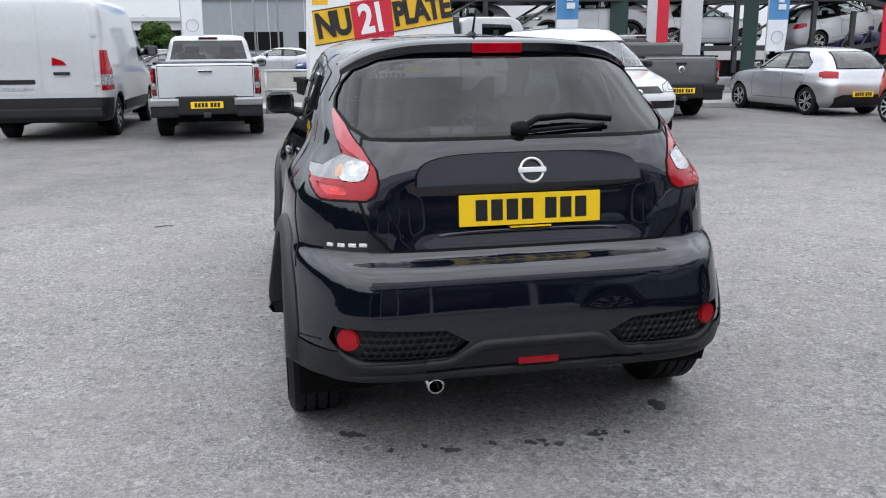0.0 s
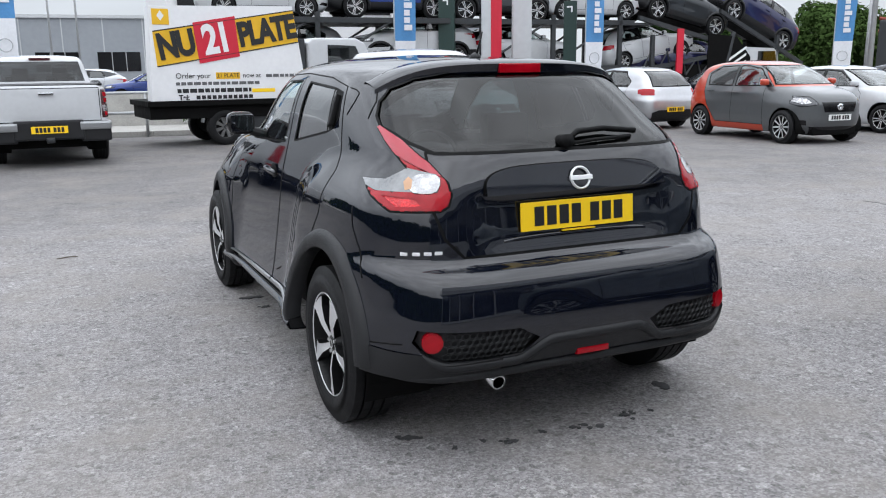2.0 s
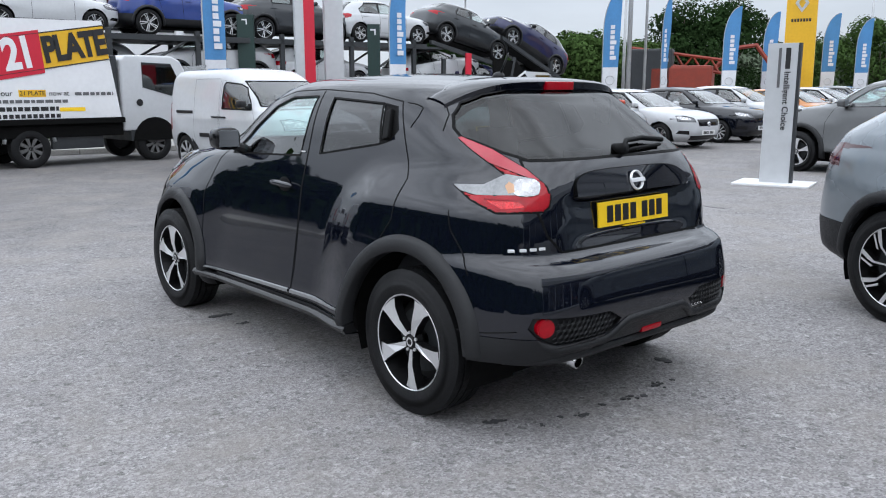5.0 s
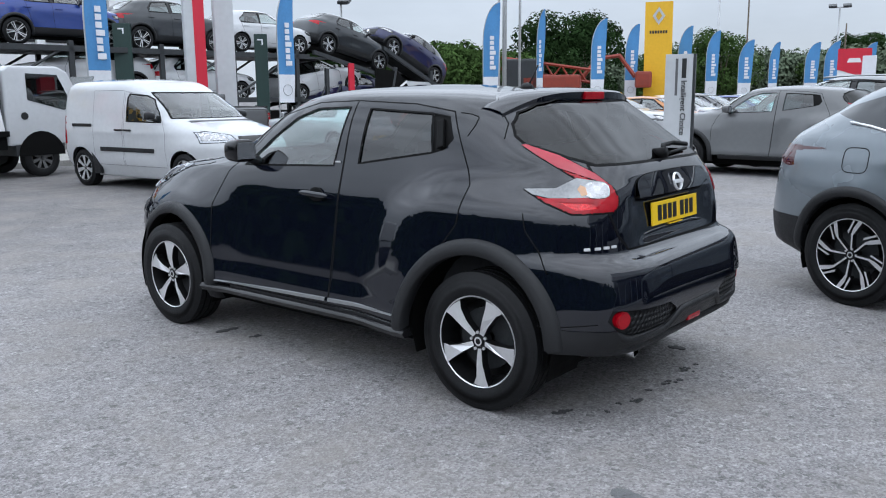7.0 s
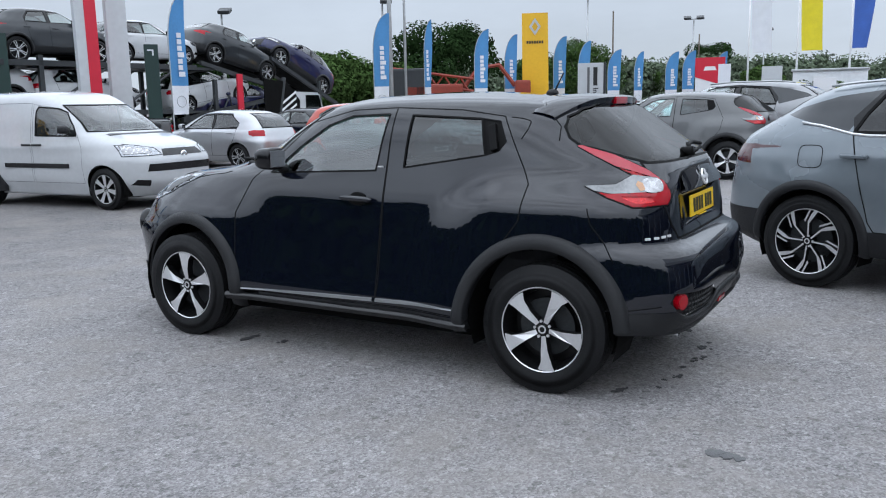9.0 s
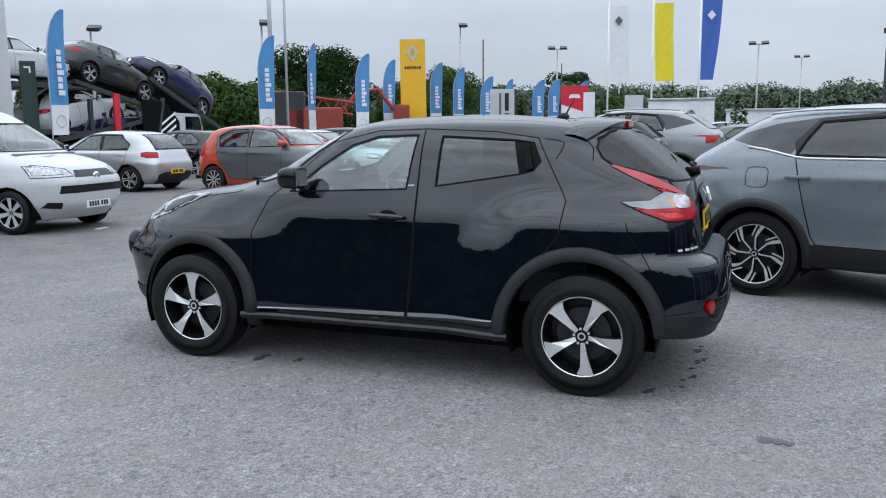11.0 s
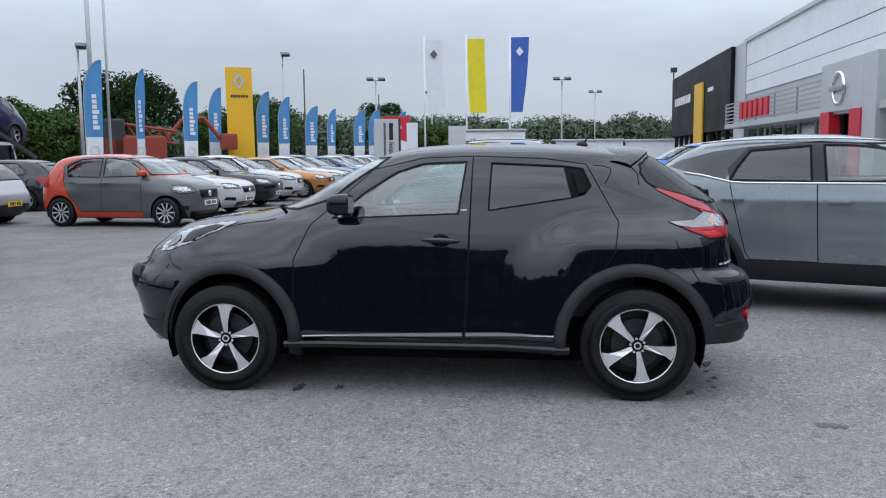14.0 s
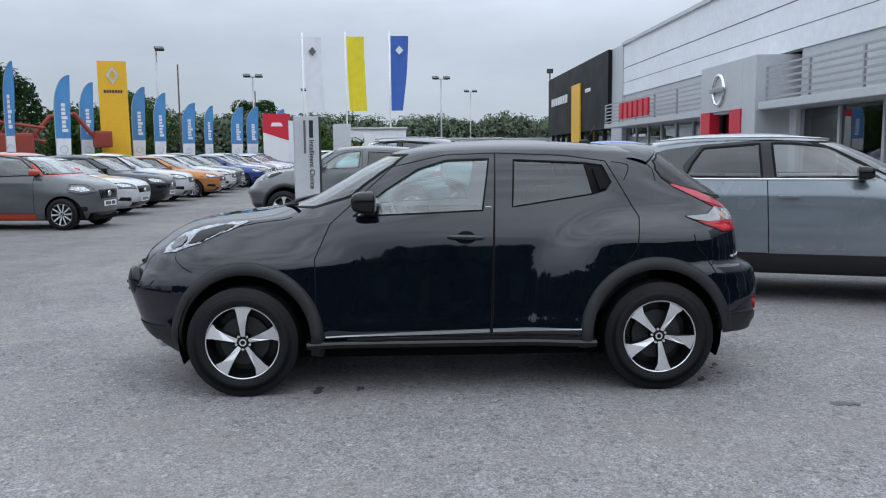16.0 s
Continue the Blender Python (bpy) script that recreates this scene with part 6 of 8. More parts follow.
def big_van(m):
    van = thing("delivery_van", m, "large white delivery van with black rear bumper", "van")
    sh = Shell(BIG_VAN_ROWS, 44, 24)
    wb = 3.20
    for cy in (0.0, wb):
        sh.cut([circle_poly(cy, 0.36, 0.43, 20)], 99, both=True, least=0.2)
    sh.cut([[(-1.3, 0.74), (-0.55, 0.70), (-0.55, 0.0), (-1.3, 0.0)]], 12, both=True, only={0}, least=-1)
    sh.cut([[(0.45, 0.60), (2.7, 0.60), (2.7, 0.42), (0.45, 0.42)]], 12, both=True, only={0}, least=0.3)
    sh.cut([[(3.05, 1.30), (2.62, 1.88), (2.10, 1.90), (2.10, 1.28)]], 3, both=True, only={0})
    for s in (-1, 1):
        sh.cut([[(s * 0.925, 0.84), (s * 1.04, 0.84), (s * 1.02, 1.50), (s * 0.935, 1.50)]], 8, (1, 0, 0), (0, -1, 0), only={0}, least=0.02)
        sh.cut([[(s * 0.92, 0.92), (s * 1.04, 0.92), (s * 1.04, 1.10), (s * 0.92, 1.10)]], 9, (1, 0, 0), (0, -1, 0), only={8}, least=0.02)
        sh.cut([[(s * 0.015, 0.78), (s * 0.84, 0.78), (s * 0.84, 2.12), (s * 0.76, 2.24), (s * 0.015, 2.24)]], 7, (1, 0, 0), (0, -1, 0), only={0}, least=0.3)
    sh.take("body", M["white_paint"], van, {0})
    for s in (-1, 1):
        sh.take("rear_door", M["white_paint"], van, {7}, s)
        sh.take("tail_lamp", M["lamp_red"], van, {8}, s, 0.008)
        sh.take("tail_lamp_lens", M["lamp_white"], van, {9}, s, 0.008)
        sh.take("side_window", M["car_glass"], van, {3}, s)
        y = sh.end(0.3, 1.12)
        if s > 0:
            part("mark_plate", new_prism([(0.19, 1.26), (0.42, 1.26), (0.36, 1.33), (0.20, 1.39)], y - 0.012, y + 0.01, "y"), M["lamp_red"], van, "small red mark")
            part("door_handle", new_box(0.20, 0.46, y - 0.03, y, 1.10, 1.15, bevel=0.01), M["plastic"], van)
        for z in (0.95, 1.75):
            part("hinge", new_box(s * 0.87 - 0.05, s * 0.87 + 0.05, sh.end(0.87, z) - 0.02, sh.end(0.87, z) + 0.02, z - 0.03, z + 0.03, bevel=0.008), M["white_paint"], van)
        mirror(van, sh, 2.85, 1.42, M["plastic"], s, 1.7)
    sh.take("bumper", M["plastic"], van, {12}, 0, 0.02)
    part("rear_step", new_box(-0.92, 0.92, -1.08, -0.9, 0.40, 0.56, bevel=0.03), M["plastic"], van)
    sh.seams("door_gap", M["galvanised"], van, {7}, 0.008, 0.002, other={0, 7})
    part("plate_recess", new_box(-0.76, -0.10, sh.end(0.5, 1.0) - 0.012, sh.end(0.5, 1.0) + 0.01, 0.955, 1.03, bevel=0.01), M["plastic"], van)
    for i in range(6):
        part("name_bar", new_box(-0.72 + 0.10 * i, -0.65 + 0.10 * i, sh.end(0.5, 0.87) - 0.008, sh.end(0.5, 0.87) + 0.01, 0.85, 0.905), M["steel"], van)
    for cy in (0.0, wb):
        for s in (-1, 1):
            add_wheel(van, s * 0.86, cy, 0.35, 0.23, 0.21, "steel", turn=0.2)
            arch_liner(van, s * 0.95, cy, 0.44)
    part("underfloor", new_box(-0.8, 0.8, -0.8, 4.0, 0.30, 0.5), M["under"], van)
    return van


def pickup(m, key, label, chrome_bumper, bars):
    """A double-cab pick-up seen from behind: load bed, tailgate, cab, roof bars."""
    car = thing("pickup_truck", m, label, "pickup")
    rows = [(0.44, -1.05, 3.6, 0.84, 12, 4), (0.62, -1.16, 3.95, 0.89, 16, 4.5), (0.90, -1.18, 4.0, 0.90, 16, 4.5), (1.10, -1.17, 3.9, 0.895, 16, 4), (1.22, -1.16, 3.3, 0.88, 16, 4), (1.27, -1.13, 2.6, 0.83, 14, 4)]
    sh = Shell(rows, 30, 20, bulges=((0, 0.7, 0.5, 0.25, 0.03), (3.0, 0.7, 0.5, 0.25, 0.03)))
    for cy in (0.0, 3.0):
        sh.cut([circle_poly(cy, 0.385, 0.46, 20)], 99, both=True, least=0.2)
    for s in (-1, 1):
        sh.cut([[(s * 0.79, 0.76), (s * 0.95, 0.76), (s * 0.95, 1.20), (s * 0.79, 1.20)]], 8, (1, 0, 0), (0, -1, 0), only={0}, least=0.02)
        sh.cut([[(s * 0.80, 0.86), (s * 0.95, 0.86), (s * 0.95, 0.96), (s * 0.80, 0.96)]], 9, (1, 0, 0), (0, -1, 0), only={8}, least=0.02)
    sh.cut([[(-0.765, 0.72), (0.765, 0.72), (0.765, 1.23), (-0.765, 1.23)]], 7, (1, 0, 0), (0, -1, 0), only={0}, least=0.3)
    sh.take("body", M[key], car, {0})
    sh.take("tailgate", M[key], car, {7})
    for s in (-1, 1):
        lamp = sh.take("tail_lamp", M["lamp_dark"], car, {8}, s, 0.008, label="dark red tail lamp cluster")
        sh.take("tail_lamp_lens", M["lamp_white"], lamp, {9}, s, 0.008)
        y0 = sh.end(s * 0.84, 1.0) - 0.014
        for z in (0.79, 1.00, 1.09):
            part("red_cell", new_box(s * 0.84 - 0.032, s * 0.84 + 0.032, y0, y0 + 0.02, z, z + 0.065, bevel=0.006), M["lamp_red"], lamp)
    sh.seams("panel_gap", M["seal"], car, {7}, 0.012, 0.002)
    cab = Shell([(1.18, 0.72, 2.9, 0.86, 12, 5), (1.26, 0.72, 2.75, 0.83, 10, 5), (1.45, 0.80, 2.35, 0.76, 8, 5), (1.66, 0.90, 2.0, 0.70, 7, 5), (1.74, 1.0, 1.8, 0.62, 6, 5), (1.77, 1.2, 1.6, 0.35, 4, 4)], 30, 18)
    cab.cut([[(-0.70, 1.32), (0.70, 1.32), (0.62, 1.66), (-0.62, 1.66)]], 6, (1, 0, 0), (0, -1, 0), least=0.3)
    cab.cut([[(2.5, 1.22), (2.1, 1.6), (1.62, 1.65), (1.62, 1.2)], [(1.56, 1.2), (1.56, 1.65), (1.1, 1.6), (0.95, 1.2)]], 3, both=True)
    cab.cut([[(-0.7, 1.24), (0.7, 1.24), (0.6, 1.62), (-0.6, 1.62)]], 5, (1, 0, 0), (0, 1, 0), least=0.1)
    cab.take("cab", M[key], car, {0})
    cab.take("rear_window", M["rear_glass"], car, {6}, 0, -0.003)
    cab.take("windscreen", M["screen"], car, {5}, 0, -0.003)
    for s in (-1, 1):
        cab.take("side_window", M["car_glass"], car, {3}, s, -0.003)
        mirror(car, cab, 2.42, 1.16, M["plastic"], s, 1.25)
        part("roof_bar_foot" if bars else "bed_rail", new_box(s * 0.80 - 0.03, s * 0.80 + 0.03, -1.1, 0.7, 1.26, 1.30, bevel=0.01), M["gloss_black"], car)
    part("bed_cover", new_box(-0.78, 0.78, -1.1, 0.72, 1.24, 1.285, bevel=0.015), M["plastic"], car)
    part("brake_light", new_box(-0.17, 0.17, 0.90, 0.98, 1.685, 1.725, bevel=0.01), M["lamp_dark"], car)
    y = sh.end(0, 0.9)
    part("tailgate_handle", new_box(-0.11, 0.11, y - 0.02, y + 0.01, 1.125, 1.165, bevel=0.008), M["chrome"] if chrome_bumper else M["plastic"], car)
    part("bumper", new_box(-0.50, 0.50, -1.30, -1.05, 0.44, 0.74, bevel=0.03), M["plastic"], car)
    for s in (-1, 1):
        part("bumper_corner", new_box(min(s * 0.44, s * 0.91), max(s * 0.44, s * 0.91), -1.315, -0.95, 0.585, 0.715, bevel=0.035), M["satin"] if chrome_bumper else M["plastic"], car, "brushed bumper end" if chrome_bumper else "")
    for s in (-1, 1):
        part("bumper_skirt", new_box(min(s * 0.46, s * 0.90), max(s * 0.46, s * 0.90), -1.27, -0.60, 0.40, 0.60, bevel=0.03), M["plastic"], car)
    number_plate(car, Matrix.Translation((0.0, -1.31, 0.60)))
    part("tow_bar", new_box(-0.06, 0.06, -1.42, -1.1, 0.40, 0.48, bevel=0.02), M["dark_steel"], car)
    part("underfloor", new_box(-0.6, 0.6, -1.0, 3.4, 0.30, 0.56), M["under"], car)
    for cy in (0.0, 3.0):
        for s in (-1, 1):
            add_wheel(car, s * 0.79, cy, 0.38, 0.25, 0.23, "multi", turn=0.2)
            arch_liner(car, s * 0.86, cy, 0.47)
    seats(car, 0.66, 1.9, 1.2, 0.8, 1.55, (M["seat"], M["trim_grey"]))
    if not chrome_bumper:
        bm = bmesh.new()
        lathe(bm, [(0, 0.05), (0.01, 0.055), (0, 0.07)], 24)
        part("badge", bm, M["chrome"], car, at=Matrix.Translation((0, y - 0.006, 1.02)) @ Matrix.Rotation(radians(-90), 4, "Z"))
        bm = bmesh.new()                       # bright sports bar behind the cab
        box(bm, -0.72, 0.72, 0.35, 0.75, 1.27, 1.58, bevel=0.06)
        part("sports_bar", bm, M["dark_grey"], car)
    return car


big_van(pose(-6.80, 15.05, 0, 0, 0, 9.5))
pickup(pose(-4.18, 15.20, 0, 0, 0, 13), "white_paint", "white double-cab pick-up with brushed bumper ends", True, True)
pickup(pose(4.75, 18.6, 0, 0, 0, 9), "dark_grey", "dark grey double-cab pick-up", False, False)


def sign_lorry(m):
    """A small flat-bed lorry carrying a slanted advertising board. Local x forward, y to its left."""
    lorry = thing("advertising_lorry", m, "white cab lorry carrying a slanted advertising board", "lorry")
    part("chassis", new_box(-1.50, 1.75, -0.84, 0.84, 0.55, 0.86, bevel=0.02), M["under"], lorry)
    part("side_skirt", new_box(0.35, 1.35, -0.80, -0.70, 0.32, 0.70, bevel=0.02), M["dark_steel"], lorry)
    part("bed_deck", new_box(-1.55, 1.76, -0.94, 0.94, 0.80, 0.905, bevel=0.01), M["under"], lorry)
    board = part("board", new_prism([(-2.02, 0.90), (1.52, 0.90), (1.22, 2.92), (-1.95, 2.86)], -0.86, -0.80, "y"), M["white_sign"], lorry, "white printed advertising board")
    fit_board = Matrix.Translation((0.36, 0, 0.081)) @ Matrix.Diagonal((0.895, 1, 0.91, 1))
    board.matrix_local = fit_board
    part("board_back", new_prism([(-2.02, 0.90), (1.52, 0.90), (1.22, 2.92), (-1.95, 2.86)], -0.50, -0.44, "y"), M["white_sign"], lorry, at=fit_board)
    part("board_end", new_prism([(-2.03, 0.9), (-1.97, 0.9), (-1.90, 2.85), (-1.96, 2.85)], -0.80, -0.50, "y"), M["white_sign"], lorry, at=fit_board)
    part("board_frame", new_box(1.60, 1.72, -0.80, 0.80, 0.9, 2.1, bevel=0.02), M["dark_steel"], lorry)
    tilt = Matrix.Rotation(radians(-9.3), 4, "Y")
    part("yellow_band", new_prism([(-1.86, 1.62), (1.33, 2.14), (1.23, 2.83), (-1.91, 2.34)], -0.866, -0.862, "y"), M["yellow_sign"], board)
    for name, a, b in (("band_edge", (-1.91, 2.34), (1.23, 2.83)), ("band_edge", (-1.86, 1.62), (1.33, 2.14))):
        bm = bmesh.new()
        tube(bm, [Vector((a[0], -0.868, a[1])), Vector((b[0], -0.868, b[1]))], 0.012, 4)
        part(name, bm, M["ink"], board)
    part("red_panel", new_prism([(-0.96, 1.68), (-0.06, 1.83), (-0.13, 2.68), (-1.06, 2.53)], -0.874, -0.868, "y"), M["red_sign"], board)
    for word, x, z, size, mat, sp in (("NU", -1.43, 2.055, 0.68, "ink", 0.92), ("21", -0.55, 2.18, 0.80, "white_sign", 0.9), ("PLATE", 0.60, 2.365, 0.66, "ink", 0.90)):
        me = text_mesh(word, size, 0.004, space=sp, bold=0.030)
        me.transform(Matrix.Diagonal((0.82 if word != "PLATE" else 0.80, 1, 1.05, 1)))
        link("word", me, M[mat], board, at=Matrix.Translation((x, -0.880, z)) @ tilt)
    me = text_mesh("Order your", 0.16, 0.002, "LEFT")
    link("small_words", me, M["ink"], board, at=Matrix.Translation((-1.50, -0.866, 1.42)))
    part("yellow_patch", new_box(-0.62, -0.08, -0.866, -0.862, 1.35, 1.49), M["yellow_sign"], board)
    link("small_words", text_mesh("21 PLATE", 0.125, 0.002), M["ink"], board, at=Matrix.Translation((-0.35, -0.870, 1.42)))
    link("small_words", text_mesh("now at", 0.15, 0.002, "LEFT"), M["ink"], board, at=Matrix.Translation((-0.02, -0.866, 1.42)))
    for x0, x1, z, h in ((0.52, 1.36, 1.41, 0.065), (-1.50, 0.36, 1.26, 0.065), (-1.48, 0.16, 1.11, 0.085)):
        bm = bmesh.new()
        x = x0
        while x < x1:
            wdt = random.uniform(0.05, 0.16)
            box(bm, x, min(x + wdt, x1), -0.867, -0.862, z - h / 2, z + h / 2)
            x += wdt + 0.028
        tagged(part("printed_line", bm, M["trim_grey" if h < 0.07 else "ink"], board), kind="stuff")
    part("printed_line", new_box(0.18, 0.72, -0.867, -0.862, 1.05, 1.13), M["plate_yellow"], board)
    bm = bmesh.new()
    link("small_words", text_mesh("Tel:", 0.15, 0.002, "LEFT", bold=0.006), M["ink"], board, at=Matrix.Translation((-1.46, -0.866, 0.965)))
    for i in range(11):
        x = -1.08 + i * 0.118
        box(bm, x, x + 0.085, -0.867, -0.862, 0.925, 1.005)
    tagged(part("printed_line", bm, M["ink"], board), kind="stuff")
    part("logo_square", new_box(-1.90, -1.55, -0.867, -0.862, 2.48, 2.80), M["yellow_sign"], board)
    part("logo_diamond", new_prism([(-1.80, 2.66), (-1.725, 2.56), (-1.65, 2.66), (-1.725, 2.77)], -0.870, -0.866, "y"), M["white_sign"], board)
    # cab
    cab = new_prism([(1.76, 0.62), (3.30, 0.62), (3.47, 0.80), (3.45, 1.25), (3.07, 2.02), (2.87, 2.12), (1.88, 2.12), (1.76, 2.02)], -0.86, 0.86, "y")
    bmesh.ops.bevel(cab, geom=cab.edges[:], offset=0.05, segments=3, profile=0.6, affect="EDGES")
    part("cab", cab, M["white_paint"], lorry, smooth=40)
    for s in (-1, 1):
        part("side_window", new_prism([(2.20, 1.98), (2.84, 1.96), (3.12, 1.38), (2.94, 1.28), (2.20, 1.48)], s * 0.862, s * 0.868, "y"), M["car_glass"], lorry)
        part("fuel_cap", new_cyl((2.12, s * 0.85, 1.18), (2.12, s * 0.875, 1.18), 0.07, seg=16), M["plastic"], lorry)
        part("wheel_arch", new_prism(circle_poly(2.42, 0.42, 0.47, 20, 0.42), s * 0.864, s * 0.60, "y"), M["under"], lorry)
        part("mudguard", (lambda b: (tube(b, [Vector((-0.05 + 0.46 * math.cos(a), s * 0.80, 0.42 + 0.46 * math.sin(a))) for a in np.linspace(0.1, 3.04, 16)], 0.035, 6), b)[1])(bmesh.new()), M["galvanised"], lorry, smooth=60)
    part("windscreen", new_prism([(-0.72, 0), (0.72, 0), (0.66, 0.74), (-0.66, 0.74)], 0, 0.01, "y"), M["car_glass"], lorry, at=Matrix.Translation((3.465, 0, 1.29)) @ Matrix.Rotation(radians(90), 4, "Z") @ Matrix.Rotation(radians(27), 4, "X"))
    part("step", new_box(1.9, 2.9, -0.85, 0.85, 0.42, 0.64, bevel=0.02), M["dark_steel"], lorry)
    tyre, rim, disc = wheel_meshes("dull", 0.36, 0.21, 0.21)
    for x in (-0.05, 2.42):
        for s in (-1, 1):
            hub = new("wheel")
            hub.parent = lorry
            hub.matrix_local = Matrix.Translation((x, s * 0.74, 0.36)) @ Matrix.Rotation(radians(s * 90), 4, "Z")
            for name, me in (("tyre", tyre), ("rim", rim)):
                ob = new(name, me)
                ob.parent = hub
    return lorry


sign_lorry(pose(-1.50, 18.15, 0, 0, 0, 17))


# ---------------------------------------------------------------- car transporter
def transporter():
    C, a = Vector((3.1, 25.2)), radians(7.5)
    u, v = Vector((math.cos(a), math.sin(a))), Vector((-math.sin(a), math.cos(a)))
    base = pose(C.x, C.y, 0, 0, 0, 7.5)
    truck = thing("car_transporter", base, "dark two-deck car transporter loaded with cars", "truck")
    # x along the truck towards its cab, y to its left
    for y in (-0.05, 2.25):
        for z, x0, x1 in ((1.35, -4.5, 8.6), (2.80, -4.5, 8.9)):
            part("deck_rail", new_box(x0, x1, y, y + 0.14, z, z + 0.16, bevel=0.01), M["dark_steel"], truck)
        for x in (-4.4, -1.9, 0.6, 3.3, 5.8, 8.3):
            part("post", new_box(x, x + 0.14, y, y + 0.12, 0.7, 3.1, bevel=0.01), M["dark_steel"], truck)
        bm = bmesh.new()
        for x in (-4.4, -1.9, 3.3, 5.8):
            tube(bm, [Vector((x, y + 0.06, 1.5)), Vector((x + 2.4, y + 0.06, 2.9))], 0.04, 6)
        part("brace", bm, M["dark_steel"], truck)
        part("upper_ramp", new_prism([(9.1, 3.12), (9.1, 2.98), (13.3, 1.98), (13.3, 2.12)], y, y + 0.14, "y"), M["dark_steel"], truck)
        part("upper_ramp", new_prism([(12.4, 3.38), (12.4, 3.24), (16.2, 1.42), (16.2, 1.56)], y, y + 0.14, "y"), M["dark_steel"], truck)
        part("lower_ramp", new_prism([(8.2, 1.22), (12.0, 1.84), (12.0, 1.70), (8.2, 1.06)], y, y + 0.14, "y"), M["dark_steel"], truck)
        for x in (9.6, 12.4, 14.9):
            part("post", new_box(x, x + 0.14, y, y + 0.12, 0.7, 2.5, bevel=0.01), M["dark_steel"], truck)
    for x in range(-4, 9, 2):
        for z in (1.36, 2.81):
            part("cross_beam", new_box(x, x + 1.7, 0.0, 2.3, z, z + 0.08), M["dark_steel"], truck)
    part("chassis", new_box(-4.5, 13.0, 0.1, 2.2, 0.55, 1.05, bevel=0.02), M["under"], truck)
    for y in (-0.02, 2.30):                                # lattice under the forward ramps
        for i in range(6):
            x = 9.2 + i * 0.62
            bm = bmesh.new()
            tube(bm, [Vector((x, y, 1.15)), Vector((x + 0.45, y, 2.05 - i * 0.10)), Vector((x + 0.62, y, 1.15))], 0.035, 6)
            part("lattice_bar", bm, M["dark_steel"], truck)
        part("ram", new_cyl((12.6, y, 0.9), (13.0, y, 2.6), 0.09, seg=10), M["dark_steel"], truck)
    part("fuel_tank", new_box(10.0, 12.4, 0.0, 2.3, 0.45, 1.5, bevel=0.05), M["under"], truck)
    bm = new_prism([(13.0, 0.5), (15.1, 0.5), (15.2, 1.2), (15.0, 2.05), (13.2, 2.1), (13.0, 2.0)], -0.05, 2.35, "y")
    bmesh.ops.bevel(bm, geom=bm.edges[:], offset=0.06, segments=2, affect="EDGES")
    part("cab", bm, M["white_paint"], truck, "white lorry cab", smooth=40)
    part("cab_window", new_prism([(14.1, 1.95), (14.85, 1.95), (15.0, 1.35), (14.1, 1.35)], -0.07, -0.055, "y"), M["car_glass"], truck)
    guard = part("guard_panel", new_prism([(11.9, 0.6), (13.75, 0.6), (13.75, 1.75), (13.1, 2.45), (11.9, 2.55)], -0.085, -0.06, "y"), M["under"], truck, "black guard panel behind the cab")
    for i in range(4):
        z = 0.85 + 0.24 * i
        part("stripe", new_prism([(12.75, z), (12.75, z + 0.09), (13.55, z + 0.56), (13.55, z + 0.47)], -0.095, -0.088, "y"), M["white_sign"], guard)
    for x in (9.4, 10.3, 11.2):
        part("ramp_plate", new_prism([(x, 1.2), (x + 0.75, 1.2), (x + 0.75, 2.35 - 0.12 * (x - 9.4)), (x, 2.5 - 0.12 * (x - 9.4))], 1.1, 1.2, "y"), M["under"], truck)
    part("red_post", new_box(10.6, 10.85, -0.12, -0.05, 1.2, 2.7, bevel=0.01), M["red_sign"], truck)
    tyre, rim, disc = wheel_meshes("dull", 0.42, 0.3, 0.24)
    for x in (-2.6, -1.5, 11.2, 12.2, 14.2):
        for y, s in ((0.1, -1), (2.2, 1)):
            hub = new("wheel")
            hub.parent = truck
            hub.matrix_local = Matrix.Translation((x, y, 0.42)) @ Matrix.Rotation(radians(s * 90), 4, "Z")
            for name, me in (("tyre", tyre), ("rim", rim)):
                ob = new(name, me)
                ob.parent = hub
    # its load: distance of the rear axle along the truck, deck height, nose towards the cab or not, slope
    load = [("suv", -0.60, 2.95, True, 0, "blue", "blue crossover"), ("suv", 2.95, 2.90, True, 0, "pillar", "dark grey crossover"), ("hatch", 6.45, 2.98, True, 0, "white_paint", "white hatchback"),
            ("suv", 2.65, 1.46, False, 0, "white_paint", "white crossover"), ("hatch", 4.0, 1.40, True, 0, "white_paint", "white hatchback"), ("hatch", -4.4, 2.95, True, 0, "white_paint", "white hatchback"),
            ("hatch", 8.85, 1.32, True, -9, "white_paint", "white hatchback"), ("suv", 9.95, 3.02, True, 13, "pillar", "dark grey crossover"), ("suv", 15.35, 1.98, False, 25, "navy", "navy crossover"),
            ("hatch", 12.2, 0.98, False, 0, "navy", "navy hatchback"), ("hatch", -1.5, 1.40, False, 0, "silver", "silver hatchback")]
    for kind, x, z, ahead, slope, key, lab in load:
        m = base @ Matrix.Translation((x, 1.15, z)) @ Matrix.Rotation(radians(slope if ahead else slope), 4, "Y") @ Matrix.Rotation(radians(-90 if ahead else 90), 4, "Z")
        vehicle(kind, m, key, lab + " loaded on the transporter", scale=(0.96, 0.94, 0.97), style="twin", trim=kind == "suv", plates=False, group="cars on the transporter")


transporter()

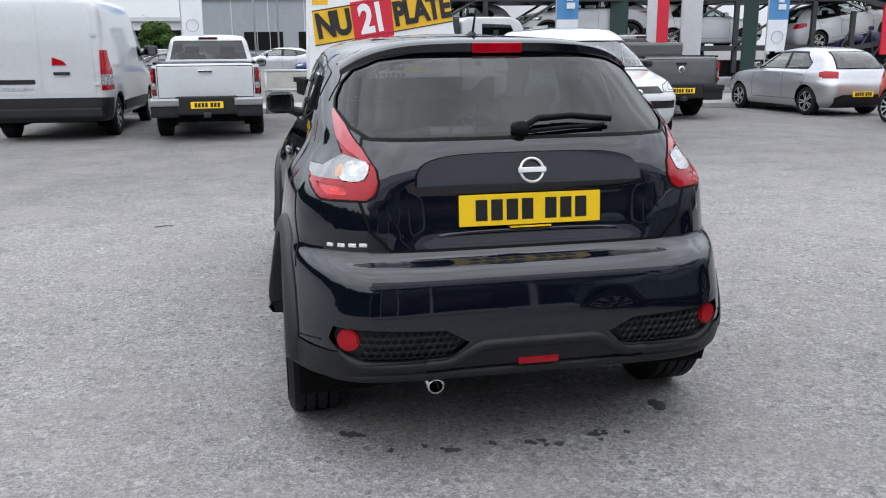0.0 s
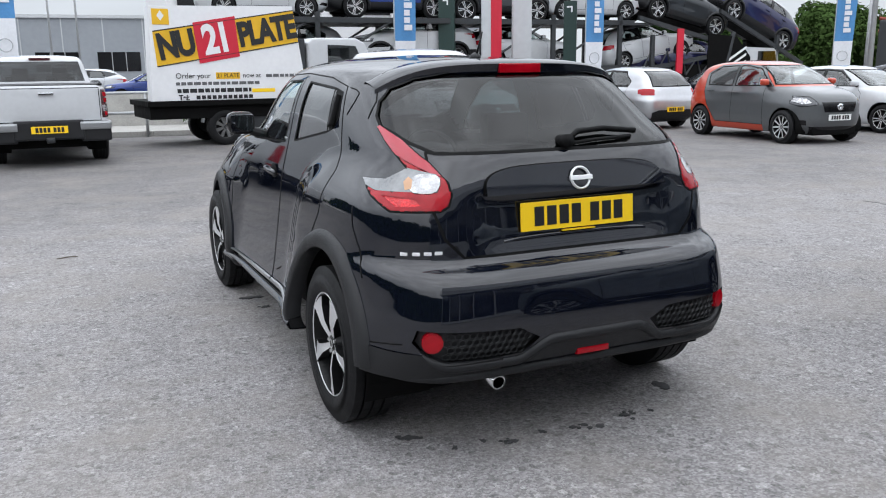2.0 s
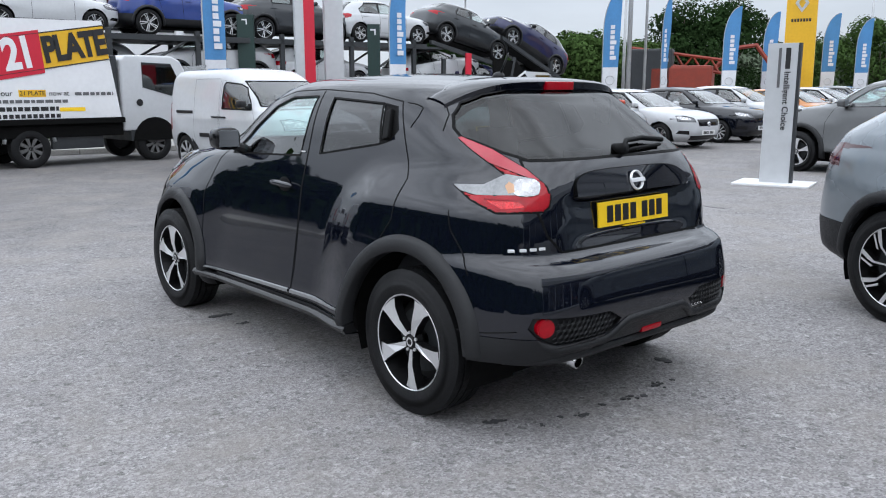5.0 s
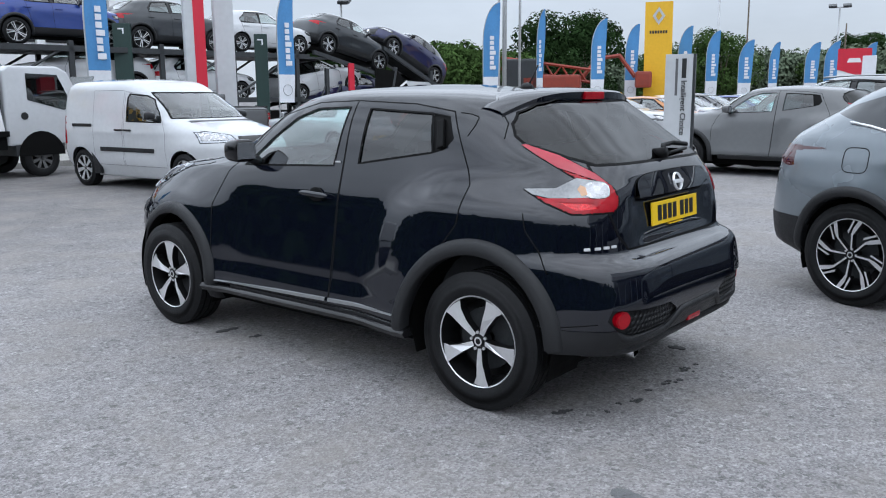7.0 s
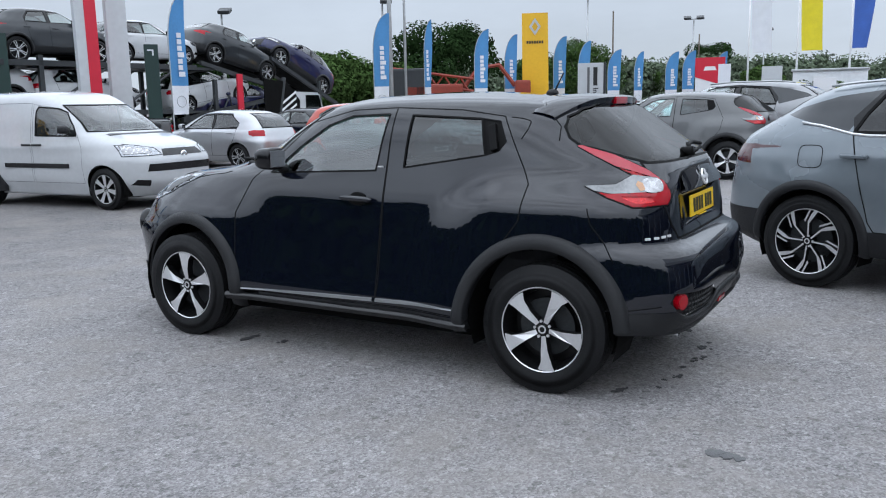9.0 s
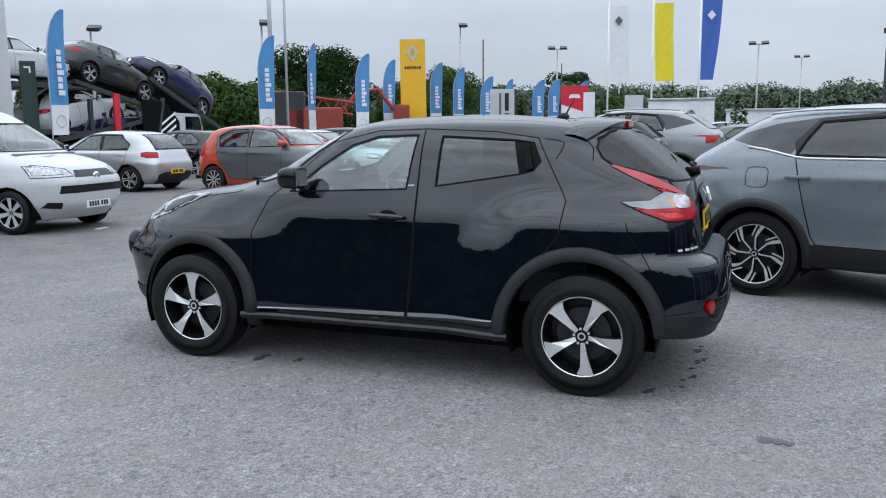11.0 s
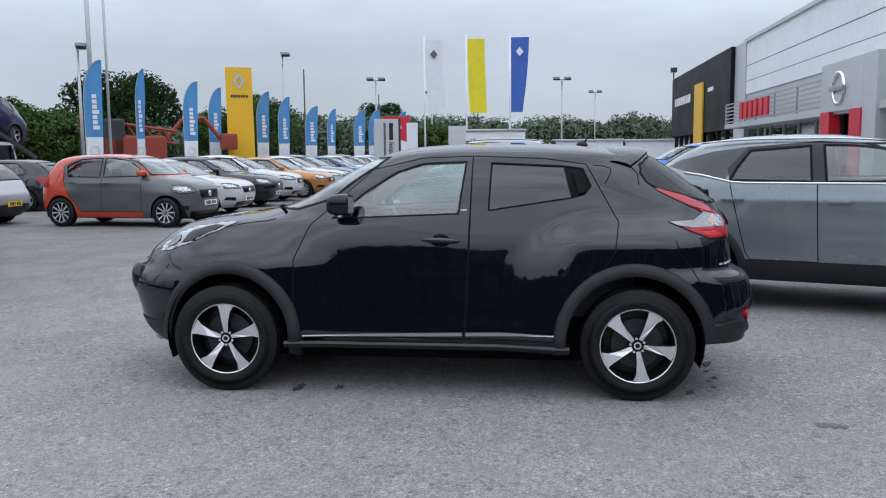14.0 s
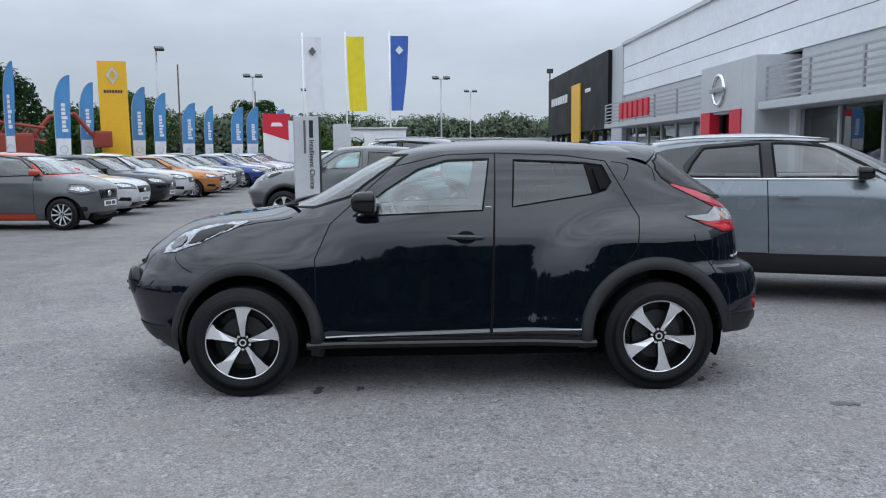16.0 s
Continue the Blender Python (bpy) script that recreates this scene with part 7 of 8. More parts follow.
# ---------------------------------------------------------------- flags, signs, lamps, poles
def feather_flag(x, y, turn, height=4.6, width=0.62, group="feather flags", lean=0.0, low=1.35):
    """A sail-shaped promotional flag: curved pole, blue cloth with a white word bar, white foot."""
    fl = thing("feather_flag", pose(x, y, 0, lean, 0, turn), "blue and white feather flag on a curved pole", "flag", group)
    top = low + 0.60 * (height - low)
    edge = [(0.0, low), (0.0, (low + top) / 2), (0.0, top)] + [(width * 0.96 * (1 - math.cos(a)), top + (height - top) * math.sin(a)) for a in np.linspace(0.2, 1.45, 10)]
    bm = bmesh.new()
    tube(bm, [Vector((0, 0, 0))] + [Vector((px, 0, pz)) for px, pz in edge], 0.018, 6)
    part("pole", bm, M["galvanised"], fl, smooth=60)
    part("base", new_box(-0.25, 0.25, -0.25, 0.25, 0.0, 0.06, bevel=0.02), M["dark_steel"], fl)
    split = low + 0.24 * (height - low)

    def cloth(z0, z1, name, key):
        bm = bmesh.new()
        cols, rows = 6, 18
        grid = []
        for j in range(rows + 1):
            z = z0 + (z1 - z0) * j / rows
            t = (z - low) / (height - low)
            left = float(np.interp(z, [p[1] for p in edge], [p[0] for p in edge]))
            right = width * (0.84 + 0.16 * t)
            right = max(right, left + 0.02)
            grid.append([bm.verts.new((left + (right - left) * i / cols, 0.035 * math.sin(3.0 * i / cols + 2.2 * t * 3) * (i / cols), z)) for i in range(cols + 1)])
        for a, b in zip(grid[:-1], grid[1:]):
            for i in range(cols):
                bm.faces.new((a[i], a[i + 1], b[i + 1], b[i]))
        return part(name, bm, M[key], fl, smooth=80)

    cloth(low, split, "white_foot", "white_flag")
    blue = cloth(split, height, "blue_cloth", "blue_flag")
    bm = bmesh.new()
    c = Vector((width * 0.45, 0, low + (split - low) * 0.45))
    for side in (-0.04, 0.04):
        tube(bm, [c + Vector((0.15 * math.cos(t), side, 0.15 * math.sin(t))) for t in np.linspace(0, 2 * math.pi, 21)], 0.012, 4)
    part("ring_mark", bm, M["galvanised"], fl)
    zc = split + (height - split) * 0.10
    for i in range(7):                          # the word down the flag as plain bars, on both faces
        h = 0.155
        for side in (-0.045, 0.045):
            bm = bmesh.new()
            a, b = width * 0.40, width * (0.74 if i in (0, 3) else 0.64)
            box(bm, a, b, side - 0.003, side + 0.003, zc, zc + h * 0.86)
            part("word_bar", bm, M["white_flag"], blue)
        zc += h * 1.12
    return fl


def totem(x, y, turn, w, d, h, key, name, label, stripe=None, stripe_key=None, z0=0.0):
    t = thing(name, pose(x, y, 0, 0, 0, turn), label, "sign")
    part("panel", new_box(-w / 2, w / 2, -d / 2, d / 2, z0, h, bevel=0.015), M[key], t)
    if stripe:
        part("stripe", new_box(stripe[0], stripe[1], -d / 2 - 0.012, d / 2 + 0.012, z0 + 0.002, h + 0.004, bevel=0.008), M[stripe_key], t)
    return t


def lamp_post(x, y, h, turn, arms=2, group="lamp posts"):
    p = thing("lamp_post", pose(x, y, 0, 0, 0, turn), "grey steel lamp post with floodlights", "lamp post", group)
    bm = bmesh.new()
    cyl(bm, (0, 0, 0), (0, 0, h), 0.08, 0.05, 10)
    part("post", bm, M["galvanised"], p, smooth=60)
    part("cross_arm", new_box(-0.55 if arms == 2 else -0.05, 0.55 if arms == 2 else 0.3, -0.03, 0.03, h - 0.06, h + 0.02), M["galvanised"], p)
    for s in ((-1, 1) if arms == 2 else (0.4,)):
        head = part("floodlight", new_box(-0.26, 0.26, -0.32, 0.32, -0.07, 0.07, bevel=0.02), M["dark_steel"], p, at=Matrix.Translation((s * 0.45, -0.1, h + 0.08)) @ Matrix.Rotation(radians(18), 4, "X"))
        part("diffuser", new_box(-0.22, 0.22, -0.28, 0.28, -0.078, -0.071), M["lamp_glass"], head)


FLAGS = [(2.72, 20.36, 8, 4.6, 0.60), (8.30, 21.85, 5, 4.6, 0.60), (17.31, 23.31, -45, 4.75, 0.62), (20.7, 23.95, -98, 4.75, 0.5), (25.45, 25.3, -52, 4.75, 0.66), (30.4, 27.4, -55, 4.9, 0.66), (33.6, 26.6, -58, 4.9, 0.7),
         (37.6, 27.6, -55, 4.9, 0.7), (40.5, 27.4, -60, 4.5, 0.8), (45.5, 28.4, -72, 4.6, 0.6), (51.0, 29.0, -60, 4.8, 0.9), (52.6, 28.5, -60, 4.9, 0.9), (58, 28.5, -60, 5.0, 0.9)]
for f in FLAGS:
    feather_flag(*f[:3], height=f[3], width=f[4])
feather_flag(-6.5, 21.5, 5, height=6.2, width=0.62, low=1.6)

# dealer totem: grey panel with red stripe, beside it a second grey panel
totem(4.92, 19.55, -10, 0.46, 0.22, 6.5, "grey_panel", "totem_sign", "tall grey totem sign with a red edge stripe", (-0.02, 0.235), "red_sign")
totem(5.75, 19.75, -10, 0.46, 0.22, 6.5, "grey_panel", "totem_sign", "tall plain grey totem panel")
for x, y, h, w in ((5.30, 25.6, 3.65, 0.5), (8.05, 22.35, 3.25, 0.36)):
    g = totem(x, y, -25, w, 0.2, h, "green_post", "direction_post", "dark green direction post with a white arrow")
    part("arrow", new_prism([(-0.1, h - 0.14), (0.06, h - 0.14), (0.06, h - 0.30), (0.02, h - 0.30), (0.02, h - 0.18), (-0.1, h - 0.18)], -0.108, -0.102, "y"), M["white_sign"], g)

yel = thing("yellow_totem", pose(31.45, 26.25, 0, 0, 0, -57), "tall yellow totem sign with a silver diamond", "sign")
part("panel", new_prism([(-0.62, 0.0), (0.70, 0.0), (0.64, 5.92), (-0.66, 5.92)], -0.15, 0.15, "y"), M["yellow_sign"], yel)
for dz in (5.25,):
    bm = bmesh.new()
    ring_o, ring_i = [(-0.30, dz), (0, dz - 0.42), (0.30, dz), (0, dz + 0.42)], [(-0.15, dz), (0, dz - 0.24), (0.15, dz), (0, dz + 0.24)]
    for i in range(4):
        j = (i + 1) % 4
        bm.faces.new([bm.verts.new((p[0], -0.19, p[1])) for p in (ring_o[i], ring_o[j], ring_i[j], ring_i[i])])
        bm.faces.new([bm.verts.new((p[0], yy, p[1])) for p, yy in ((ring_o[i], -0.14), (ring_o[j], -0.14), (ring_o[j], -0.19), (ring_o[i], -0.19))])
    part("diamond", bm, M["steel"], yel, "silver diamond emblem")
for i in range(7):
    part("word_bar", new_box(-0.42 + i * 0.125, -0.33 + i * 0.125, -0.16, -0.150, 4.42, 4.56), M["ink"], yel)

# grey choice sign close to the black car
ch = thing("information_sign", pose(8.42, 8.64, 0, 0, 0, -62), "slim silver-grey information sign on a white base plate", "sign")
part("panel", new_box(-0.215, 0.215, -0.06, 0.06, 0.03, 2.11, bevel=0.006), M["grey_panel"], ch)
part("edge", new_box(0.215, 0.255, -0.065, 0.065, 0.03, 2.11, bevel=0.006), M["dark_steel"], ch)
part("base_plate", new_box(-0.55, 0.55, -0.40, 0.40, 0.0, 0.035, bevel=0.01), M["white_sign"], ch)
me = text_mesh("Intelligent Choice", 0.122, 0.002, "LEFT", bold=0.002)
link("lettering", me, M["ink"], ch, at=Matrix.Translation((0.08, -0.064, 1.70)) @ Matrix.Rotation(radians(90), 4, "Y"))
part("brand_bar", new_box(0.045, 0.115, -0.064, -0.060, 1.735, 2.04), M["ink"], ch)
part("small_print_bar", new_box(-0.055, -0.015, -0.064, -0.060, 1.46, 2.04), M["trim_grey"], ch)

# red dealer totem, more small signs
r = thing("red_totem", pose(48.5, 24.6, 0, 0, 0, -66), "red and white totem sign", "sign")
part("panel", new_prism([(-0.9, 0), (0.9, 0), (0.9, 4.1), (-0.9, 4.1)], -0.12, 0.12, "y"), M["white_sign"], r)
part("red_top", new_prism([(-0.92, 2.9), (0.92, 2.3), (0.92, 4.12), (-0.92, 4.12)], -0.14, 0.14, "y"), M["red_sign"], r)
part("emblem", new_prism([(-0.4, 3.3), (0.4, 3.3), (0.3, 3.55), (-0.3, 3.55)], -0.15, -0.14, "y"), M["white_sign"], r)
for x, y, w, h, key in ((40.5, 17.6, 1.0, 3.1, "grey_panel"), (55, 19.5, 1.4, 2.7, "white_sign"), (57, 20.5, 0.8, 2.9, "white_sign"), (44.5, 21.9, 0.7, 3.5, "white_flag")):
    totem(x, y, -68, w, 0.12, h, key, "site_sign", "plain pale sign panel in the car lot")

# three banner poles
for x, y, key, lab in ((57.1, 25.6, "white_flag", "white banner on a white pole"), (57.6, 22.3, "yellow_flag", "yellow banner on a white pole"), (58.0, 18.9, "royal_flag", "royal blue banner on a white pole")):
    b = thing("banner_flag", pose(x, y, 0, 0, 0, -70), lab, "flag", "banner flags")
    part("pole", new_cyl((0, 0, 0), (0, 0, 10.75), 0.08, 0.05, 10), M["white_sign"], b, smooth=60)
    bm = bmesh.new()
    grid = []
    for j in range(21):
        z = 10.4 - 5.7 * j / 20
        sw = 1.35 if key != "royal_flag" else 1.4 - 0.5 * (j / 20) ** 1.5
        sh0 = 0.10 + (0.18 * (j / 20) ** 2 if key != "royal_flag" else 0)
        grid.append([bm.verts.new((sh0 + sw * i / 8, 0.10 * math.sin(i * 0.9 + j * 0.35) * i / 8, z)) for i in range(9)])
    for a, c in zip(grid[:-1], grid[1:]):
        for i in range(8):
            bm.faces.new((a[i], a[i + 1], c[i + 1], c[i]))
    cl = part("cloth", bm, M[key], b, smooth=80)
    if key != "yellow_flag":
        part("emblem", new_prism([(0.45, 9.3), (0.75, 8.95), (1.05, 9.3), (0.75, 9.65)], -0.16, -0.14, "y"), M["trim_grey" if key == "white_flag" else "white_flag"], b)

lamp_post(40.6, 28.9, 7.6, -55, 1)
lamp_post(54.8, 28.8, 7.25, -62)
lamp_post(61.0, 15.4, 7.3, -75)
lamp_post(86, 16.5, 8.0, -75)
lamp_post(22.8, 28.4, 6.0, -45, 1)
lamp_post(17.5, 33.0, 5.6, -45, 1)
lamp_post(74, 31, 7.6, -60)
for x, y, h in ((21.6, 26.75, 11.5), (22.3, 26.55, 11.0), (46.5, 30.6, 7.4), (60.5, 31, 6.6), (-9.8, 51.6, 11.0), (-11.6, 53.4, 11.1)):
    p = thing("utility_pole", pose(x, y, 0), "bare grey utility pole", "pole")
    part("shaft", new_cyl((0, 0, 0), (0, 0, h), 0.10 if h > 11.2 else 0.06, 0.08 if h > 11.2 else 0.05, 10), M["bark" if h < 9 else "galvanised"], p, smooth=60)

# ---------------------------------------------------------------- showroom
# local x runs along the front; depth in sb() counts from the front line into the building
SR = pose(23.26, -0.46, 0, 0, 0, 12)
show = tagged(new("showroom_building"), "long grey showroom with black fascia, balconies and glass fronts", "building", kind="")
show.matrix_world = SR


def sb(name, key, *b, bevel=0.0, label="", parent=None):
    x0, x1, y0, y1, z0, z1 = b
    return part(name, new_box(x0, x1, -y1, -y0, z0, z1, bevel=bevel), M[key], parent or show, label)


sb("upper_wall", "pale_panel", -27.0, 12.2, -2.4 + 2.4, 0.3, 4.05, 6.38)
sb("roof_edge", "grey_panel", -27.0, 12.25, -0.10, 0.35, 6.38, 6.52)
sb("cladding_joint", "trim_grey", -27.0, 12.2, -0.006, 0.02, 4.62, 4.64)
sb("cladding_joint", "trim_grey", -27.0, 12.2, -0.006, 0.02, 5.30, 5.33)
sb("side_pillar", "grey_panel", 12.2, 14.3, -0.05, 0.4, 0, 6.45)
sb("black_fascia", "black_panel", 14.3, 32.4, -0.25, 0.4, 2.55, 6.45)
sb("fascia_shop", "shop_glass", 14.3, 32.4, 0.10, 0.14, 0.0, 2.55)
for i in range(10):
    sb("mullion", "dark_steel", 14.3 + i * 2.0, 14.40 + i * 2.0, -0.02, 0.16, 0.0, 2.55)
sb("yellow_pylon", "yellow_sign", 20.8, 23.3, -0.36, -0.26, 0.6, 5.35, bevel=0.02)
for i in range(7):
    sb("word_bar", "white_sign", 25.1 + i * 0.86, 25.7 + i * 0.86, -0.30, -0.26, 4.5, 5.0)
sb("word_bar", "white_sign", 18.2, 19.6, -0.30, -0.26, 4.7, 4.9)
# glazed ground floor, set back, with a first-floor balcony
sb("floor_slab", "grey_panel", -27.0, 12.2, -0.9, 0.3, 2.50, 2.70, bevel=0.02)
sb("back_wall", "trim_grey", -27.0, 33.0, 6.0, 6.2, 0.0, 6.3)
sb("roof_slab", "grey_panel", -27.0, 33.0, 0.3, 6.2, 6.2, 6.34)
sb("inner_floor", "white_sign", -27.0, 33.0, 0.4, 6.0, 0.02, 0.06)
sb("inner_ceiling", "white_sign", -27.0, 33.0, 0.4, 6.0, 2.75, 2.85)
for x0, x1 in ((-1.2, 12.2), (-27.0, -5.9)):
    n = int((x1 - x0) / 1.9)
    for i in range(n + 1):
        x = x0 + (x1 - x0) * i / n
        sb("mullion", "grey_panel", x - 0.05, x + 0.05, 0.10, 0.26, 0.0, 2.50)
    for i in range(n):
        xa, xb = x0 + (x1 - x0) * i / n + 0.05, x0 + (x1 - x0) * (i + 1) / n - 0.05
        sb("pane", "shop_glass", xa, xb, 0.16, 0.18, 0.35, 2.48)
        sb("plinth", "grey_panel", xa, xb, 0.12, 0.24, 0.0, 0.35)
    sb("recess_wall", "grey_panel", x0, x1, 0.06, 0.10, 2.71, 4.05)
    m = int((x1 - x0) / 2.3)
    for i in range(m + 1):
        x = x0 + (x1 - x0) * i / m
        sb("rail_post", "galvanised", x - 0.03, x + 0.03, -0.88, -0.82, 2.70, 3.60)
    for k in range(6):
        sb("rail", "galvanised", x0, x1, -0.87, -0.83, 2.76 + k * 0.158, 2.81 + k * 0.158)
for i in range(6):
    sb("red_letter_bar", "red_sign", 4.65 + i * 0.79, 5.15 + i * 0.79, -0.98, -0.90, 2.82, 3.50, bevel=0.01)
# entrance portal
sb("portal", "grey_panel", -5.50, -4.60, -0.98, 0.3, 0, 3.95, bevel=0.02)
sb("portal", "grey_panel", -1.45, -1.30, -0.98, 0.3, 0, 3.95, bevel=0.02)
sb("portal_head", "grey_panel", -4.60, -1.45, -0.98, 0.3, 2.57, 3.95, bevel=0.02)
for a, b in ((-4.60, -3.81), (-2.23, -1.45)):
    sb("red_reveal", "red_sign", a, b, -1.02, -0.7, 0.0, 2.58, bevel=0.01)
sb("door_glass", "shop_glass", -3.81, -2.23, -0.6, -0.57, 0.0, 2.55)
sb("door_mullion", "dark_steel", -3.06, -2.98, -0.62, -0.55, 0.0, 2.55)
bm = bmesh.new()
lathe(bm, [(0, 0.38), (0.05, 0.39), (0.05, 0.47), (0, 0.48)], 36)
part("round_emblem", bm, M["chrome"], show, "round silver emblem", smooth=50, at=Matrix.Translation((-2.85, 0.99, 3.20)) @ Matrix.Rotation(radians(90), 4, "Z"))
sb("emblem_bar", "satin", -3.40, -2.30, -1.09, -1.03, 3.13, 3.27, bevel=0.02)
for x in (-7.4, -9.0, -13.0):                              # dark doorway and boards behind the glass
    sb("interior_board", "yellow_sign" if x == -9.0 else "trim_grey", x - 0.8, x + 0.6, 2.0, 2.1, 0.5, 2.0)
sb("white_pillar", "white_sign", -5.9, -5.1, -0.04, 0.08, 0.0, 2.50)
sb("dark_bay", "black_panel", -5.1, -3.2, 0.31, 0.35, 0.1, 2.5)
for x in (31.6,):
    part("roof_floodlight", new_box(x - 0.2, x + 0.2, 0.1, 0.5, 6.9, 7.2, bevel=0.02), M["dark_steel"], show)
    part("floodlight_bracket", new_box(x - 0.04, x + 0.04, 0.26, 0.34, 6.45, 6.95), M["dark_steel"], show)

# ---------------------------------------------------------------- buildings behind
hall = tagged(new("warehouse"), "blue-grey clad warehouse with low windows", "building")
hall.matrix_world = pose(-14.0, 72.0, 0, 0, 0, 6)
part("wall", new_box(-7, 36, 0, 20, 0, 5.6), M["blue_panel"], hall)
part("roof_edge", new_box(-7.2, 36.2, -0.2, 20.2, 5.6, 5.85), M["grey_panel"], hall)
for x in (-2.5, 2.0, 9.5, 15.5, 21.5):
    w = part("window", new_box(x, x + 3.2, -0.06, 0.05, 1.5, 3.0), M["gloss_black"], hall)
    for i in range(1, 3):
        part("window_bar", new_box(x + i * 1.05, x + i * 1.05 + 0.06, -0.09, -0.06, 1.5, 3.0), M["galvanised"], w)
for i in range(14):
    part("cladding_rib", new_box(-6.5 + i * 3, -6.42 + i * 3, -0.05, 0.0, 0, 5.6), M["grey_panel"], hall)
low = tagged(new("office_block"), "low white office block with dark ribbon windows", "building")
low.matrix_world = pose(-42, 78, 0, 0, 0, 8)
part("wall", new_box(0, 22, 0, 12, 0, 4.2), M["white_sign"], low)
part("roof", new_box(-0.5, 22.5, -0.5, 12.5, 4.2, 4.55), M["grey_panel"], low)
for i in range(6):
    part("window", new_box(1 + i * 3.5, 3.9 + i * 3.5, -0.05, 0.02, 1.0, 3.4), M["gloss_black"], low)
# showroom block behind the transporter
rear = tagged(new("white_office"), "white two-storey block with dark window bands", "building")
rear.matrix_world = pose(-3.5, 33, 0, 0, 0, 10)
part("wall", new_box(0, 12, 0, 9, 0, 7.5), M["white_sign"], rear)
for z in (0.6, 3.6):
    for i in range(4):
        part("window", new_box(0.4 + i * 2.9, 3.0 + i * 2.9, -0.06, 0.02, z, z + 1.9), M["gloss_black"], rear)
for i in range(5):
    part("pillar", new_box(i * 2.9, i * 2.9 + 0.25, -0.25, 0.0, 0, 7.5), M["white_sign"], rear)
shed = tagged(new("low_units"), "row of low pale industrial units", "building")
shed.matrix_world = pose(88, 34, 0, 0, 0, -62)
part("wall", new_box(-13, 4, 0, 12, 0, 2.5), M["pale_panel"], shed)
part("roof", new_prism([(-0.5, 2.5), (12.5, 2.5), (6, 3.5)], -13.3, 4.3, "x"), M["grey_panel"], shed)
for i in range(3):
    part("door", new_box(-11 + i * 5, -8.4 + i * 5, -0.05, 0.02, 0, 2.1), M["dark_steel"], shed)

# ---------------------------------------------------------------- kerb, verge and rails at the back of the lot
kerb = tagged(new("kerb"), "concrete kerb at the edge of the lot", "kerb", kind="structure")
kerb.matrix_world = pose(-3.0, 20.2, 0, 0, 0, 4)
for i in range(-14, 30):
    part("kerbstone", new_box(i * 0.95, i * 0.95 + 0.935, 0, 0.15, 0, 0.125, bevel=0.015), M["concrete"], kerb)
bm = new_box(-14, 29, 0.152, 4.5, 0.0, 0.11)
tagged(part("pavement", bm, M["concrete"], label="pale concrete strip behind the kerb", at=pose(-3.0, 20.2, 0, 0, 0, 4)), category="pavement", kind="structure")
wall = tagged(new("low_wall"), "low pale rendered wall behind the parked vehicles", "wall", kind="structure")
wall.matrix_world = pose(-12, 22.4, 0, 0, 0, 2)
part("wall_body", new_box(0, 9.5, 0, 0.25, 0.1, 0.95, bevel=0.01), M["concrete"], wall)
rail = tagged(new("guard_rail"), "galvanised tube guard rail", "railing")
rail.matrix_world = pose(-4.2, 20.0, 0, 0, 0, 8)
for z in (0.55, 1.0):
    bm = bmesh.new()
    tube(bm, [Vector((0, 0, z)), Vector((2.0, 0, z)), Vector((2.15, 0, z - 0.05)), Vector((2.2, 0, z - 0.2))], 0.035, 8)
    part("rail", bm, M["galvanised"], rail, smooth=60)
for x in (0.05, 1.1, 2.2):
    part("post", new_cyl((x, 0, 0), (x, 0, 1.0 if x < 2 else 0.85), 0.035, seg=8), M["galvanised"], rail, smooth=60)
rail2 = tagged(new("guard_rail"), "low galvanised crash barrier", "railing")
rail2.matrix_world = pose(5.6, 21.6, 0, 0, 0, 8)
part("rail", new_box(0, 6.0, -0.03, 0.03, 0.45, 0.72, bevel=0.02), M["galvanised"], rail2)
for x in (0.2, 2.0, 3.8, 5.6):
    part("post", new_box(x, x + 0.1, 0, 0.1, 0, 0.7), M["galvanised"], rail2)

# more parked cars far behind
far = [(-16, 48, 100, "dark_grey"), (-13, 47, 100, "white_paint"), (-10.2, 46, 105, "black_paint"), (-7.4, 45.5, 100, "silver"), (-4.4, 45, 100, "blue"), (-20, 52, 20, "white_paint"), (-17.5, 53, 20, "mid_grey"), (-24, 50, 20, "navy"),
       (-9.0, 31, 100, "black_paint"), (42, 20, 200, "silver"), (45, 19, 200, "dark_grey"), (48, 18.6, 200, "white_paint"), (51, 18, 200, "blue"), (33.5, 9.5, 190, "bright_blue"), (37, 10.2, 190, "dark_grey"), (54, 17, 200, "white_paint"), (23.5, 8.4, 190, "dark_grey")]
for i, (x, y, h, key) in enumerate(far):
    vehicle("hatch" if i % 3 else "suv", pose(x, y, 0, 0, 0, h), key, {"bright_blue": "bright blue", "black_paint": "black", "white_paint": "white", "mid_grey": "grey", "dark_grey": "dark grey"}.get(key, key) + " car parked at the far side of the lot", plates=False, group="far parked cars")


